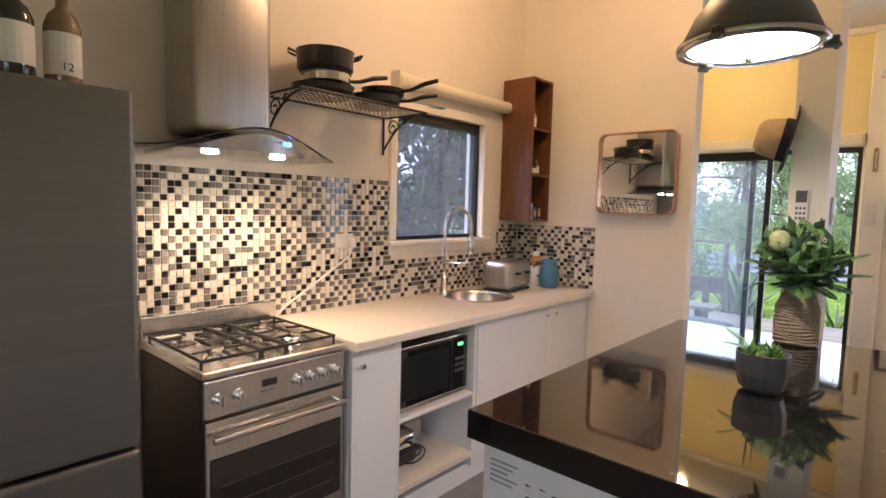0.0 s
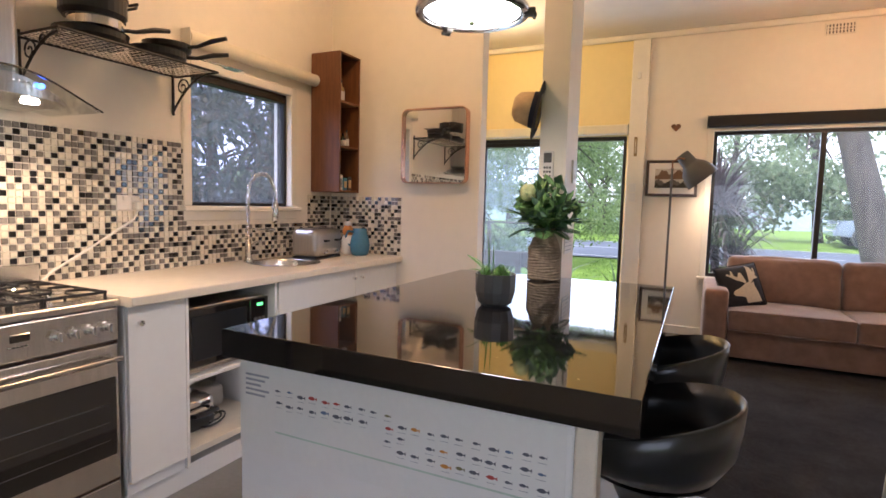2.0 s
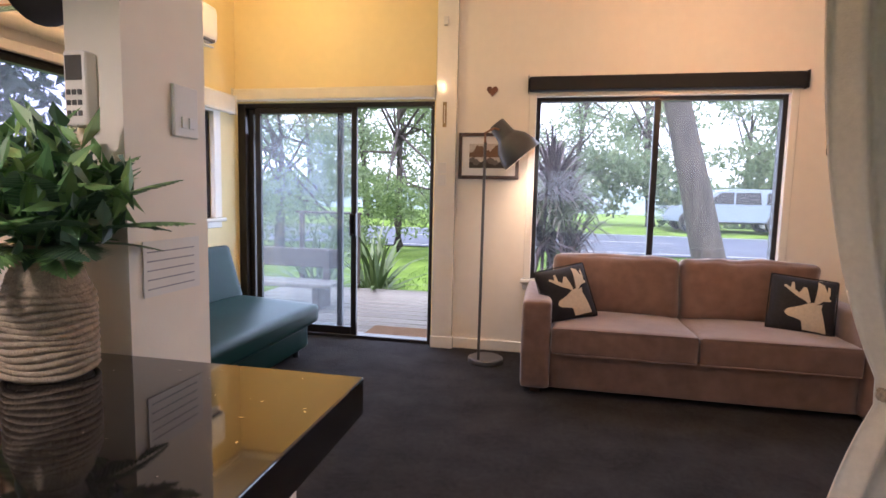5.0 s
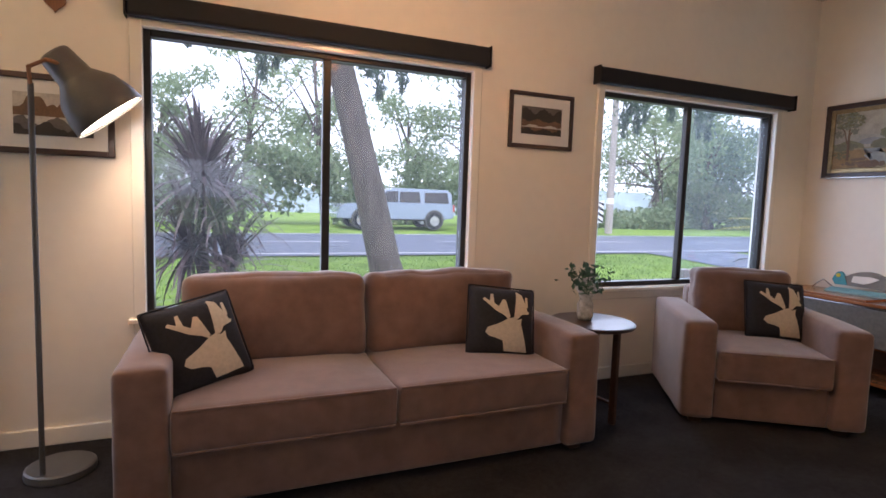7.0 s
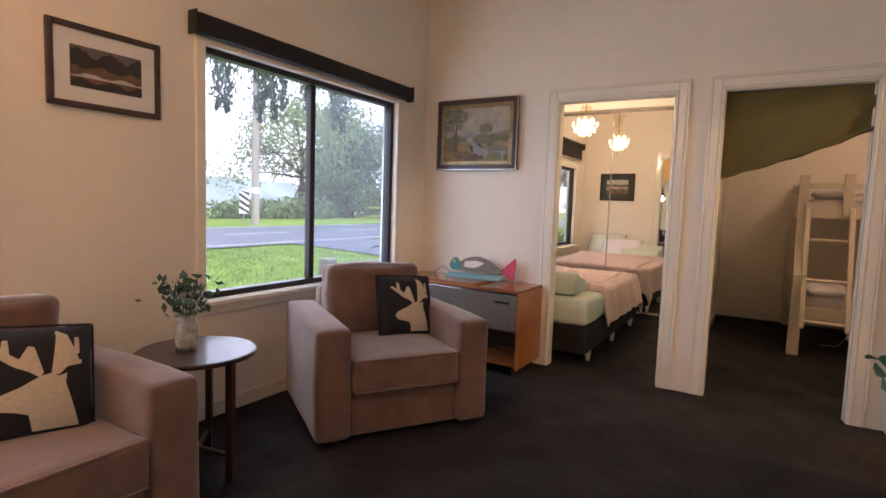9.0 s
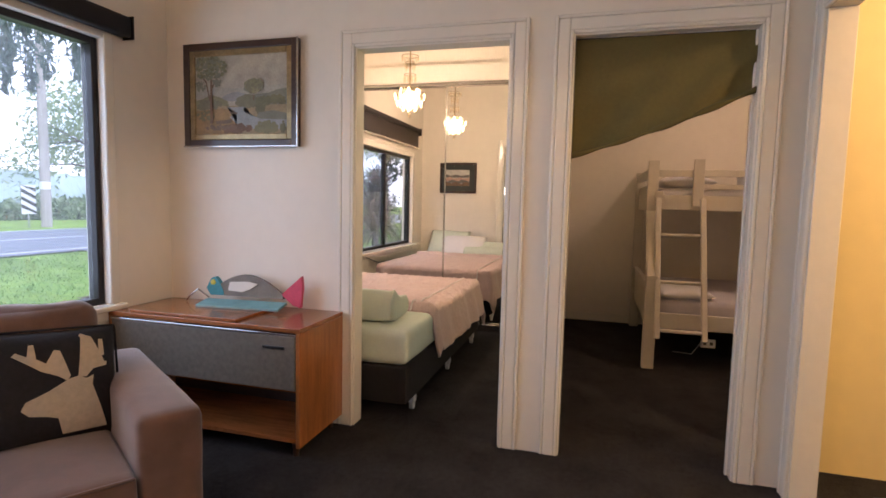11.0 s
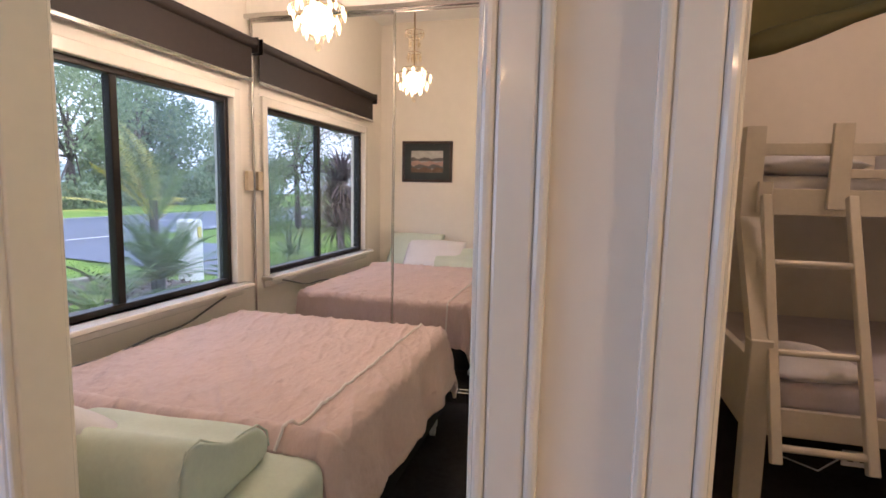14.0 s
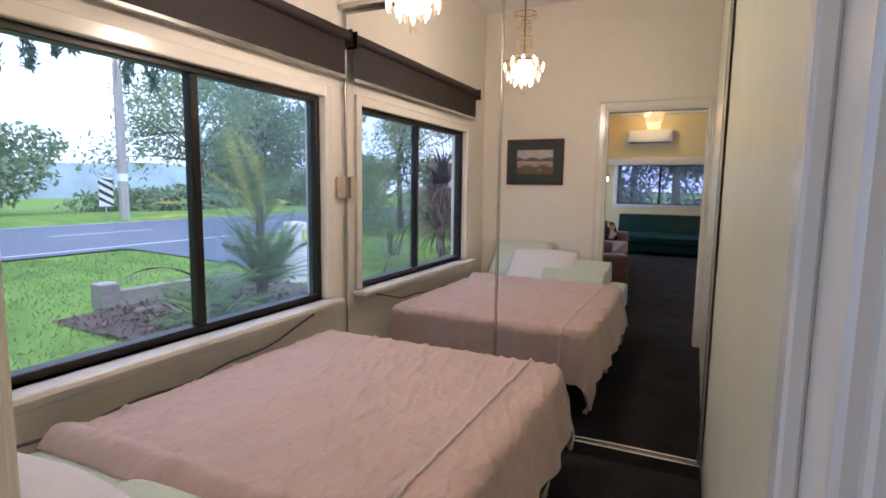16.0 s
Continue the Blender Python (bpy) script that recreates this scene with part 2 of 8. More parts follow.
M_BLUE = mat("blue_glaze", (0.055, 0.18, 0.28), 0.2, vary=0.12, scale=14, coat=0.4)
M_WHITEPL = mat("white_plastic", (0.70, 0.68, 0.64), 0.35, vary=0.03)
M_CERAM = mat("white_ceramic", (0.74, 0.72, 0.68), 0.2, vary=0.05, scale=10, coat=0.3)
M_STRAW = mat("straw_felt", (0.48, 0.34, 0.18), 0.85, vary=0.15, scale=30, bump=0.3, bump_scale=200)
M_PAPER = mat("paper", (0.72, 0.72, 0.70), 0.7, vary=0.03)
M_PRINT = mat("faded_print", (0.30, 0.32, 0.36), 0.7, vary=0.2)
M_GRASS = mat("lawn", (0.12, 0.21, 0.04), 0.9, vary=0.3, scale=1.2, two=(0.21, 0.32, 0.06), bump=0.6, bump_scale=30, spec=0.1)
M_ROAD = mat("wet_asphalt", (0.085, 0.10, 0.14), 0.6, vary=0.15, scale=0.8, bump=0.15, bump_scale=60)
M_LINE = mat("road_paint", (0.62, 0.62, 0.60), 0.6, vary=0.1)
M_MULCH = mat("mulch", (0.085, 0.060, 0.048), 0.95, vary=0.5, scale=12, bump=1.0, bump_scale=25)
M_DECK = mat("weathered_deck", (0.22, 0.20, 0.18), 0.35, vary=0.25, scale=3, stretch=(0.6, 8, 8), bump=0.2, bump_scale=40, per_piece=0.2)
M_TIMBER = mat("dark_outdoor_timber", (0.075, 0.055, 0.045), 0.6, vary=0.25, scale=4, stretch=(0.8, 6, 6))
M_BARK = mat("gum_bark", (0.095, 0.078, 0.07), 0.9, vary=0.4, scale=2.5, stretch=(4, 4, 0.6), bump=1.0, bump_scale=9)
M_POLEW = mat("power_pole_wood", (0.34, 0.31, 0.28), 0.85, vary=0.2, scale=2, stretch=(6, 6, 0.4))
L_GUM = leafy("gum_leaves", (0.060, 0.095, 0.085), (0.15, 0.21, 0.17), 0.5, 0.45)
# L_FAR is paled so that hazy air sits in the leaf colour
L_FAR = leafy("haze_paled_roadside_leaves", (0.15, 0.21, 0.12), (0.32, 0.40, 0.22), 0.6, 0.5)
L_FARD = leafy("dense_roadside_leaves", (0.09, 0.135, 0.10), (0.19, 0.26, 0.18), 0.6, 0.5)
L_DARK = leafy("dark_leaves", (0.040, 0.060, 0.055), (0.12, 0.155, 0.13), 0.5, 0.4)
L_BUSH = leafy("bush_leaves", (0.13, 0.20, 0.08), (0.30, 0.40, 0.17), 0.5, 0.5)
L_CORD = leafy("cordyline_leaves", (0.045, 0.026, 0.035), (0.16, 0.115, 0.12), 0.4, 0.1)
L_FLAX = leafy("flax_leaves", (0.05, 0.09, 0.03), (0.16, 0.22, 0.08), 0.35, 0.15)
L_PALM = leafy("palm_leaves", (0.05, 0.11, 0.035), (0.18, 0.26, 0.06), 0.4, 0.2)
L_YELLOW = leafy("yellowed_frond", (0.42, 0.36, 0.03), (0.55, 0.50, 0.08), 0.5, 0.25)
L_FERN = leafy("fern_leaves", (0.05, 0.13, 0.045), (0.18, 0.34, 0.11), 0.45, 0.15)
L_SUCC = leafy("succulent_leaves", (0.06, 0.19, 0.045), (0.20, 0.36, 0.09), 0.35, 0.15)
L_EUC = leafy("eucalyptus_leaves", (0.03, 0.075, 0.045), (0.08, 0.16, 0.09), 0.5, 0.1)
L_PETAL = leafy("white_petals", (0.62, 0.60, 0.58), (0.78, 0.76, 0.74), 0.6, 0.25)

# ---- builders ----


def part(name, bm, material, parent=None, label="", smooth=False):
    me = bpy.data.meshes.new(name)
    bm.to_mesh(me)
    bm.free()
    for m in material if isinstance(material, (list, tuple)) else [material]:
        me.materials.append(m)
    if smooth:
        me.polygons.foreach_set("use_smooth", [True] * len(me.polygons))
    ob = new(name, me)
    if parent:
        ob.parent = parent
    return tagged(ob, label)


def pydata(name, verts, faces, material, parent=None, label="", smooth=False):
    me = bpy.data.meshes.new(name)
    me.from_pydata([tuple(map(float, v)) for v in verts], [], [tuple(map(int, q)) for q in faces])
    for m in material if isinstance(material, (list, tuple)) else [material]:
        me.materials.append(m)
    if smooth:
        me.polygons.foreach_set("use_smooth", [True] * len(me.polygons))
    ob = new(name, me)
    if parent:
        ob.parent = parent
    return tagged(ob, label)


def thing(name, m, label, category, group="", kind=""):
    ob = new(name)
    ob.empty_display_size = 0.1
    ob.matrix_basis = m
    return tagged(ob, label, category, group, kind)


def add_box(bm, lo, hi, bevel=0.0, seg=2, turn=None):
    """A box from corner to corner, its edges rounded; turn: a matrix laid on it."""
    lo, hi = Vector(lo), Vector(hi)
    made = bmesh.ops.create_cube(bm, size=1)["verts"]
    for v in made:
        v.co = (lo + hi) / 2 + Vector([v.co[i] * (hi[i] - lo[i]) for i in range(3)])
    if bevel:
        edges = list({e for v in made for e in v.link_edges})
        res = bmesh.ops.bevel(bm, geom=edges, offset=bevel, segments=seg, affect="EDGES", profile=0.5)
        made = list({v for q in res["faces"] for v in q.verts} | {v for v in made if v.is_valid})
    if turn is not None:
        bmesh.ops.transform(bm, matrix=turn, verts=made)
    return made


def box(lo, hi, bevel=0.0, seg=2, turn=None):
    bm = bmesh.new()
    add_box(bm, lo, hi, bevel, seg, turn)
    return bm


def boxes(*items):
    bm = bmesh.new()
    for it in items:
        add_box(bm, *it)
    return bm


def add_tube(bm, a, b, r, r2=None, n=12, caps=True):
    a, b = Vector(a), Vector(b)
    q = (b - a).to_track_quat("Z", "Y").to_matrix().to_4x4()
    return bmesh.ops.create_cone(bm, cap_ends=caps, segments=n, radius1=r, radius2=r if r2 is None else r2, depth=(b - a).length,
                                 matrix=Matrix.Translation((a + b) / 2) @ q)["verts"]


def tube(a, b, r, r2=None, n=12):
    bm = bmesh.new()
    add_tube(bm, a, b, r, r2, n)
    return bm


def add_sweep(bm, pts, r, n=8, closed=False):
    """A round rod along points; r: one radius or one for each point."""
    pts = [Vector(p) for p in pts]
    rings = []
    for i, p in enumerate(pts):
        d = (pts[(i + 1) % len(pts)] - pts[i - 1]) if closed else (pts[min(i + 1, len(pts) - 1)] - pts[max(i - 1, 0)])
        q = d.to_track_quat("Z", "Y").to_matrix()
        rr = r[i] if isinstance(r, (list, tuple)) else r
        rings.append([bm.verts.new(p + q @ Vector((rr * math.cos(2 * math.pi * k / n), rr * math.sin(2 * math.pi * k / n), 0))) for k in range(n)])
    m = len(rings)
    for i in range(m if closed else m - 1):
        a, b = rings[i], rings[(i + 1) % m]
        for k in range(n):
            bm.faces.new((a[k], a[(k + 1) % n], b[(k + 1) % n], b[k]))
    if not closed:
        bm.faces.new(rings[0][::-1])
        bm.faces.new(rings[-1])


def sweep(pts, r, n=8, closed=False):
    bm = bmesh.new()
    add_sweep(bm, pts, r, n, closed)
    return bm


def lathe(profile, n=32, cap=False):
    """Turns (radius, height) pairs round the z axis."""
    bm = bmesh.new()
    rings = [[bm.verts.new((r * math.cos(2 * math.pi * k / n), r * math.sin(2 * math.pi * k / n), z)) for k in range(n)] for r, z in profile]
    for a, b in zip(rings, rings[1:]):
        for k in range(n):
            bm.faces.new((a[k], a[(k + 1) % n], b[(k + 1) % n], b[k]))
    if cap:
        bm.faces.new(rings[0][::-1])
        bm.faces.new(rings[-1])
    bmesh.ops.remove_doubles(bm, verts=bm.verts, dist=1e-5)
    bmesh.ops.recalc_face_normals(bm, faces=bm.faces)
    return bm


def soft(size, r=0.04, puff=(0, 0, 0), wrinkle=0.0, n=12, seed=0.0):
    """A cushion-like block round the origin, with rounded edges, bulging faces and soft creases."""
    bm = bmesh.new()
    h = Vector(size) / 2
    verts = {}

    def vert(i, j, k):
        if (i, j, k) not in verts:
            u = Vector([math.sin(math.pi / 2 * (2 * a / n - 1)) for a in (i, j, k)])
            p = Vector([u[a] * h[a] for a in range(3)])
            q = Vector([max(-(h[a] - r), min(h[a] - r, p[a])) for a in range(3)])
            d = p - q
            if d.length > 1e-6:
                p = q + d.normalized() * r
            for a in range(3):
                o1, o2 = (a + 1) % 3, (a + 2) % 3
                p[a] += (1 if u[a] > 0 else -1) * abs(u[a]) ** 3 * puff[a] * (1 - u[o1] ** 2) * (1 - u[o2] ** 2)
            if wrinkle:
                p += noise.noise_vector(p * 5 + Vector((seed, seed, 0))) * wrinkle + noise.noise_vector(p * 14 + Vector((seed, 0, 3))) * wrinkle * 0.4
            verts[(i, j, k)] = bm.verts.new(p)
        return verts[(i, j, k)]

    for a in range(n):
        for b in range(n):
            for side in (0, n):
                for order in range(3):
                    quad = []
                    for da, db in ((0, 0), (1, 0), (1, 1), (0, 1)):
                        key = [0, 0, 0]
                        key[order], key[(order + 1) % 3], key[(order + 2) % 3] = side, a + da, b + db
                        quad.append(vert(*key))
                    bm.faces.new(quad if side else quad[::-1])
    return bm


def moved(bm, m):
    bmesh.ops.transform(bm, matrix=m, verts=bm.verts)
    return bm


def disc_leaves(rng, centres, length, width, up=0.4):
    """Folded leaf blades, one at each centre, turned at random."""
    n = len(centres)
    d = rng.normal(size=(n, 3))
    d[:, 2] += up
    d /= np.linalg.norm(d, axis=1)[:, None]
    s = np.cross(d, rng.normal(size=(n, 3)))
    s /= np.linalg.norm(s, axis=1)[:, None] + 1e-9
    nn = np.cross(d, s)
    k = rng.uniform(0.6, 1.3, size=(n, 1))
    c = np.asarray(centres, dtype=float)
    L, W = length * k, width * k
    v = np.stack([c - d * L / 2, c + s * W / 2 + nn * W * 0.15, c + d * L / 2, c - s * W / 2 + nn * W * 0.15], axis=1).reshape(-1, 3)
    i = np.arange(n)[:, None] * 4
    f = np.concatenate([i + [0, 1, 2], i + [0, 2, 3]], axis=0)
    return v, f


def blades(rng, n, length, width, spread, droop, seg=5, base=0.05, lo=0.0):
    """Strap leaves that rise from a point and arch over."""
    vs, fs = [], []
    for i in range(n):
        az, el = rng.uniform(0, 2 * math.pi), math.radians(90 - rng.uniform(lo, spread))
        L, w = length * rng.uniform(0.65, 1.1), width * rng.uniform(0.7, 1.2)
        p = np.array([rng.normal() * base, rng.normal() * base, 0.0])
        out, side = np.array([math.cos(az), math.sin(az), 0]), np.array([-math.sin(az), math.cos(az), 0])
        b = len(vs)
        for k in range(seg + 1):
            t = k / seg
            ww = w * (0.45 + 0.9 * t) if t < 0.5 else w * 0.9 * (1 - t) * 2
            vs += [p - side * max(ww, 0.001) / 2, p + side * max(ww, 0.001) / 2]
            e = el - droop * t * t * rng.uniform(0.8, 1.2)
            p = p + (out * math.cos(e) + np.array([0, 0, 1]) * math.sin(e)) * L / seg
        for k in range(seg):
            fs.append((b + 2 * k, b + 2 * k + 1, b + 2 * k + 3, b + 2 * k + 2))
    return vs, fs


def frond(rng, L, leaflets, ll, lw, droop, el, az):
    """A feather leaf: a rib with leaflets on both sides."""
    vs, fs = [], []
    p, e = np.zeros(3), el
    out, side = np.array([math.cos(az), math.sin(az), 0]), np.array([-math.sin(az), math.cos(az), 0])
    for k in range(leaflets):
        t = k / leaflets
        e = el - droop * t
        d = out * math.cos(e) + np.array([0, 0, 1]) * math.sin(e)
        p = p + d * L / leaflets
        size = ll * math.sin(math.pi * min(0.97, 0.12 + 0.86 * t)) * rng.uniform(0.85, 1.1)
        for s in (-1, 1):
            tip = p + (side * s * 0.85 + d * 0.55 - np.array([0, 0, 0.25]) * t) * size
            b = len(vs)
            mid = (p + tip) / 2 + np.array([0, 0, 0.03 * size])
            vs += [p, mid + d * lw / 2, tip, mid - d * lw / 2]
            fs.append((b, b + 1, b + 2, b + 3))
    return vs, fs


def merge(groups):
    vs, fs = [], []
    for v, f in groups:
        b = len(vs)
        vs += [tuple(x) for x in v]
        fs += [tuple(int(i) + b for i in q) for q in f]
    return vs, fs


# ---- setting: walls, floors, ceilings ----
N, S, WX, EX, TOP = 6.60, 3.25, -1.67, 5.96, 3.08


def wall(name, axis, at, thick, lo, hi, top, holes, label, base=0.0, paint=None):
    """A wall along an axis, with openings (from, to, sill, head) that go right through it."""
    bm = bmesh.new()
    cuts = sorted({lo, hi, *[h[0] for h in holes], *[h[1] for h in holes]})
    for a, b in zip(cuts, cuts[1:]):
        spans = [(base, top)]
        for h in holes:
            if h[0] <= a + 1e-6 and h[1] >= b - 1e-6:
                spans = [(base, h[2]), (h[3], top)]
        for z0, z1 in spans:
            if z1 - z0 > 1e-4:
                if axis == "x":
                    add_box(bm, (a, at, z0), (b, at + thick, z1))
                else:
                    add_box(bm, (at, a, z0), (at + thick, b, z1))
    bmesh.ops.remove_doubles(bm, verts=bm.verts, dist=1e-4)
    return tagged(part(name, bm, paint or M_WALL), label, "wall", kind="structure")


HOLE_SL, HOLE_1, HOLE_2, HOLE_3 = (-1.665, 0.14, 0.0, 2.05), (0.96, 2.77, 0.62, 2.07), (3.77, 5.52, 0.68, 2.07), (6.52, 8.27, 0.69, 1.89)
HOLE_K, HOLE_W = (2.68, 3.475, 1.235, 1.98), (4.47, 6.26, 1.05, 1.93)
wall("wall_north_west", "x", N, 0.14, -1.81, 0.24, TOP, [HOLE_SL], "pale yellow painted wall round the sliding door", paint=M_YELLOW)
wall("wall_north", "x", N, 0.14, 0.24, 8.7, TOP, [HOLE_1, HOLE_2, HOLE_3], "cream painted wall with three windows")
wall("wall_west", "y", WX - 0.14, 0.14, -0.6, 3.98, TOP, [HOLE_K], "cream painted wall behind the kitchen bench")
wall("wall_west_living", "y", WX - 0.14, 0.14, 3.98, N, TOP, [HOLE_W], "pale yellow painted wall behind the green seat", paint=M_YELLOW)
wall("wall_east", "y", EX, 0.09, S, N, TOP, [(4.54, 5.38, 0.0, 2.08), (3.44, 4.25, 0.0, 2.08)], "cream painted wall with two doorways")
wall("wall_kitchen", "x", 3.93, 0.10, WX, -0.465, TOP, [], "cream partition wall at the kitchen's end")
wall("wall_south", "x", S - 0.10, 0.10, 1.78, EX + 0.09, TOP, [(5.06, 5.84, 0.0, 2.08)], "cream painted wall with a lit doorway")
wall("wall_stub", "y", 0.14, 0.13, 3.185, 3.44, TOP, [], "cream painted post at the end of the island")
HOLE_B = (0.2, 2.0, 0.5, 1.9)
wall("wall_behind", "x", -0.74, 0.14, -1.81, 2.72, TOP, [HOLE_B], "plain cream wall behind the kitchen")
wall("wall_kitchen_east", "y", 2.6, 0.12, -0.6, 3.15, TOP, [], "plain cream wall beside the kitchen")
# the hall's yellow light is put into these walls' colour
wall("wall_hall", "x", 0.9, 0.1, 2.72, 6.2, TOP, [], "hall wall coloured yellow for its lamplight", paint=M_YELLOW)
wall("wall_hall_east", "y", 6.2, 0.1, 0.9, 3.15, TOP, [], "hall wall coloured yellow for its lamplight", paint=M_YELLOW)
wall("wall_bedroom_south", "x", 4.40, 0.10, 6.05, 9.35, TOP, [], "pale greenish cream wall between the bedrooms", paint=M_PALEGREEN)
wall("wall_bunk_east", "y", 9.35, 0.1, 1.4, 4.50, TOP, [], "cream wall behind the bunk bed")
wall("wall_bunk_south", "x", 1.4, 0.1, 6.3, 9.35, TOP, [], "plain cream wall of the bunk room")
wall("wall_wardrobe", "y", 8.51, 0.1, 4.50, N, TOP, [], "wall behind the mirrored wardrobe")
bm = box((8.44, 4.50, 2.44), (8.51, N, 2.62))
tagged(part("wardrobe_bulkhead", bm, M_TRIM), "white bulkhead above the mirrored wardrobe doors", "bulkhead", kind="structure")

tagged(part("floor", boxes(((-1.81, 3.2, -0.12), (6.0, N + 0.14, 0.0)), ((6.0, 1.4, -0.12), (9.45, N + 0.14, 0.0)), ((2.66, 0.9, -0.12), (6.0, 3.2, 0.0))), M_CARPET),
       "dark charcoal carpet floor", "floor", kind="structure")
tagged(part("floor_kitchen", box((-1.81, -0.74, -0.12), (2.66, 3.2, 0.002)), M_VINYL), "grey vinyl kitchen floor", "floor", kind="structure")
tagged(part("ceiling", box((-1.81, -0.74, TOP), (6.05, N + 0.14, TOP + 0.1)), M_CEIL), "pale painted ceiling", "ceiling", kind="structure")
tagged(part("ceiling_bedrooms", box((6.05, 1.4, TOP), (9.45, N + 0.14, TOP + 0.1)), M_CEIL), "pale painted bedroom ceiling", "ceiling", kind="structure")
bm = bmesh.new()
add_box(bm, (WX, N - 0.06, TOP - 0.06), (EX, N, TOP), 0.02)
add_box(bm, (WX, -0.6, TOP - 0.06), (WX + 0.06, N - 0.06, TOP), 0.02)
add_box(bm, (EX - 0.06, S, TOP - 0.06), (EX, N - 0.06, TOP), 0.02)
tagged(part("trim", bm, M_TRIM), "cream ceiling cornice", "cornice", kind="structure")

# skirting boards
bm = bmesh.new()
for lo, hi in (((0.31, N - 0.018, 0), (EX, N, 0.09)), ((EX - 0.018, 5.47, 0), (EX, N - 0.018, 0.09)), ((WX, 4.03, 0), (WX + 0.018, N, 0.09)),
               ((1.78, S, 0), (4.95, S + 0.018, 0.09)), ((6.05, N - 0.018, 0), (8.40, N, 0.09)), ((9.332, 1.5, 0), (9.35, 4.40, 0.09)), ((6.05, 4.382, 0), (9.33, 4.40, 0.09))):
    add_box(bm, lo, hi, 0.005, 1)
tagged(part("baseboard", bm, M_TRIM), "cream gloss skirting boards", "skirting", kind="structure")


def casing(name, axis, at, out, lo, hi, head, label, wide=0.085, sill=None):
    """Moulded architrave round an opening; at: the wall's face; out: +1 or -1, the way it stands proud."""
    bm = bmesh.new()

    def strip(a0, a1, z0, z1, d):
        p, q = (at, at + out * d) if out > 0 else (at + out * d, at)
        if axis == "x":
            add_box(bm, (a0, p, z0), (a1, q, z1), 0.006, 2)
        else:
            add_box(bm, (p, a0, z0), (q, a1, z1), 0.006, 2)

    z0 = 0.0 if sill is None else sill
    for w0, w1, d in ((wide * 0.80, wide, 0.019), (wide * 0.16, wide * 0.80, 0.0165), (-0.004, wide * 0.16, 0.0185)):
        strip(lo - w1, lo - w0, z0, head + w1, d)
        strip(hi + w0, hi + w1, z0, head + w1, d)
        strip(lo - w0, hi + w0, head + w0, head + w1, d)
    return tagged(part(name, bm, M_TRIM), label, "architrave", kind="structure")


casing("door_1", "y", EX, -1, 4.54, 5.38, 2.08, "cream gloss architrave round the bedroom doorway")
casing("door_2", "y", EX, -1, 3.44, 4.25, 2.08, "cream gloss architrave round the bunk room doorway")
casing("door_3", "y", EX + 0.09, 1, 4.54, 5.38, 2.08, "cream gloss architrave inside the bedroom")
casing("door_4", "x", S, 1, 5.06, 5.84, 2.08, "cream gloss architrave round the hall doorway")
# jamb linings
for lo, hi in ((4.54, 5.38), (3.44, 4.25)):
    dl = thing("door_lining", Matrix(), "cream gloss door lining", "door lining", kind="structure")
    part("jamb", box((EX - 0.004, lo - 0.001, 0), (EX + 0.094, lo + 0.012, 2.08), 0.003, 1), M_TRIM, dl)
    part("jamb", box((EX - 0.004, hi - 0.012, 0), (EX + 0.094, hi + 0.001, 2.08), 0.003, 1), M_TRIM, dl)
    part("head", box((EX - 0.004, lo + 0.012, 2.068), (EX + 0.094, hi - 0.012, 2.081), 0.003, 1), M_TRIM, dl)
    part("stop", box((EX + 0.05, lo + 0.012, 0), (EX + 0.075, lo + 0.022, 2.068), 0.002, 1), M_TRIM, dl)
dl = thing("door_lining", Matrix(), "cream gloss lining of the hall doorway", "door lining", kind="structure")
for x in (5.059, 5.828):
    part("jamb", box((x, S - 0.104, 0), (x + 0.013, S + 0.004, 2.08), 0.003, 1), M_TRIM, dl)

# pilaster beside the sliding door
bm = boxes(((0.16, N - 0.055, 0.0), (0.33, N, TOP - 0.06), 0.006, 2), ((0.15, N - 0.065, 0), (0.34, N, 0.10), 0.006, 2))
tagged(part("pilaster", bm, M_TRIM), "cream post beside the sliding door", "post", kind="structure")


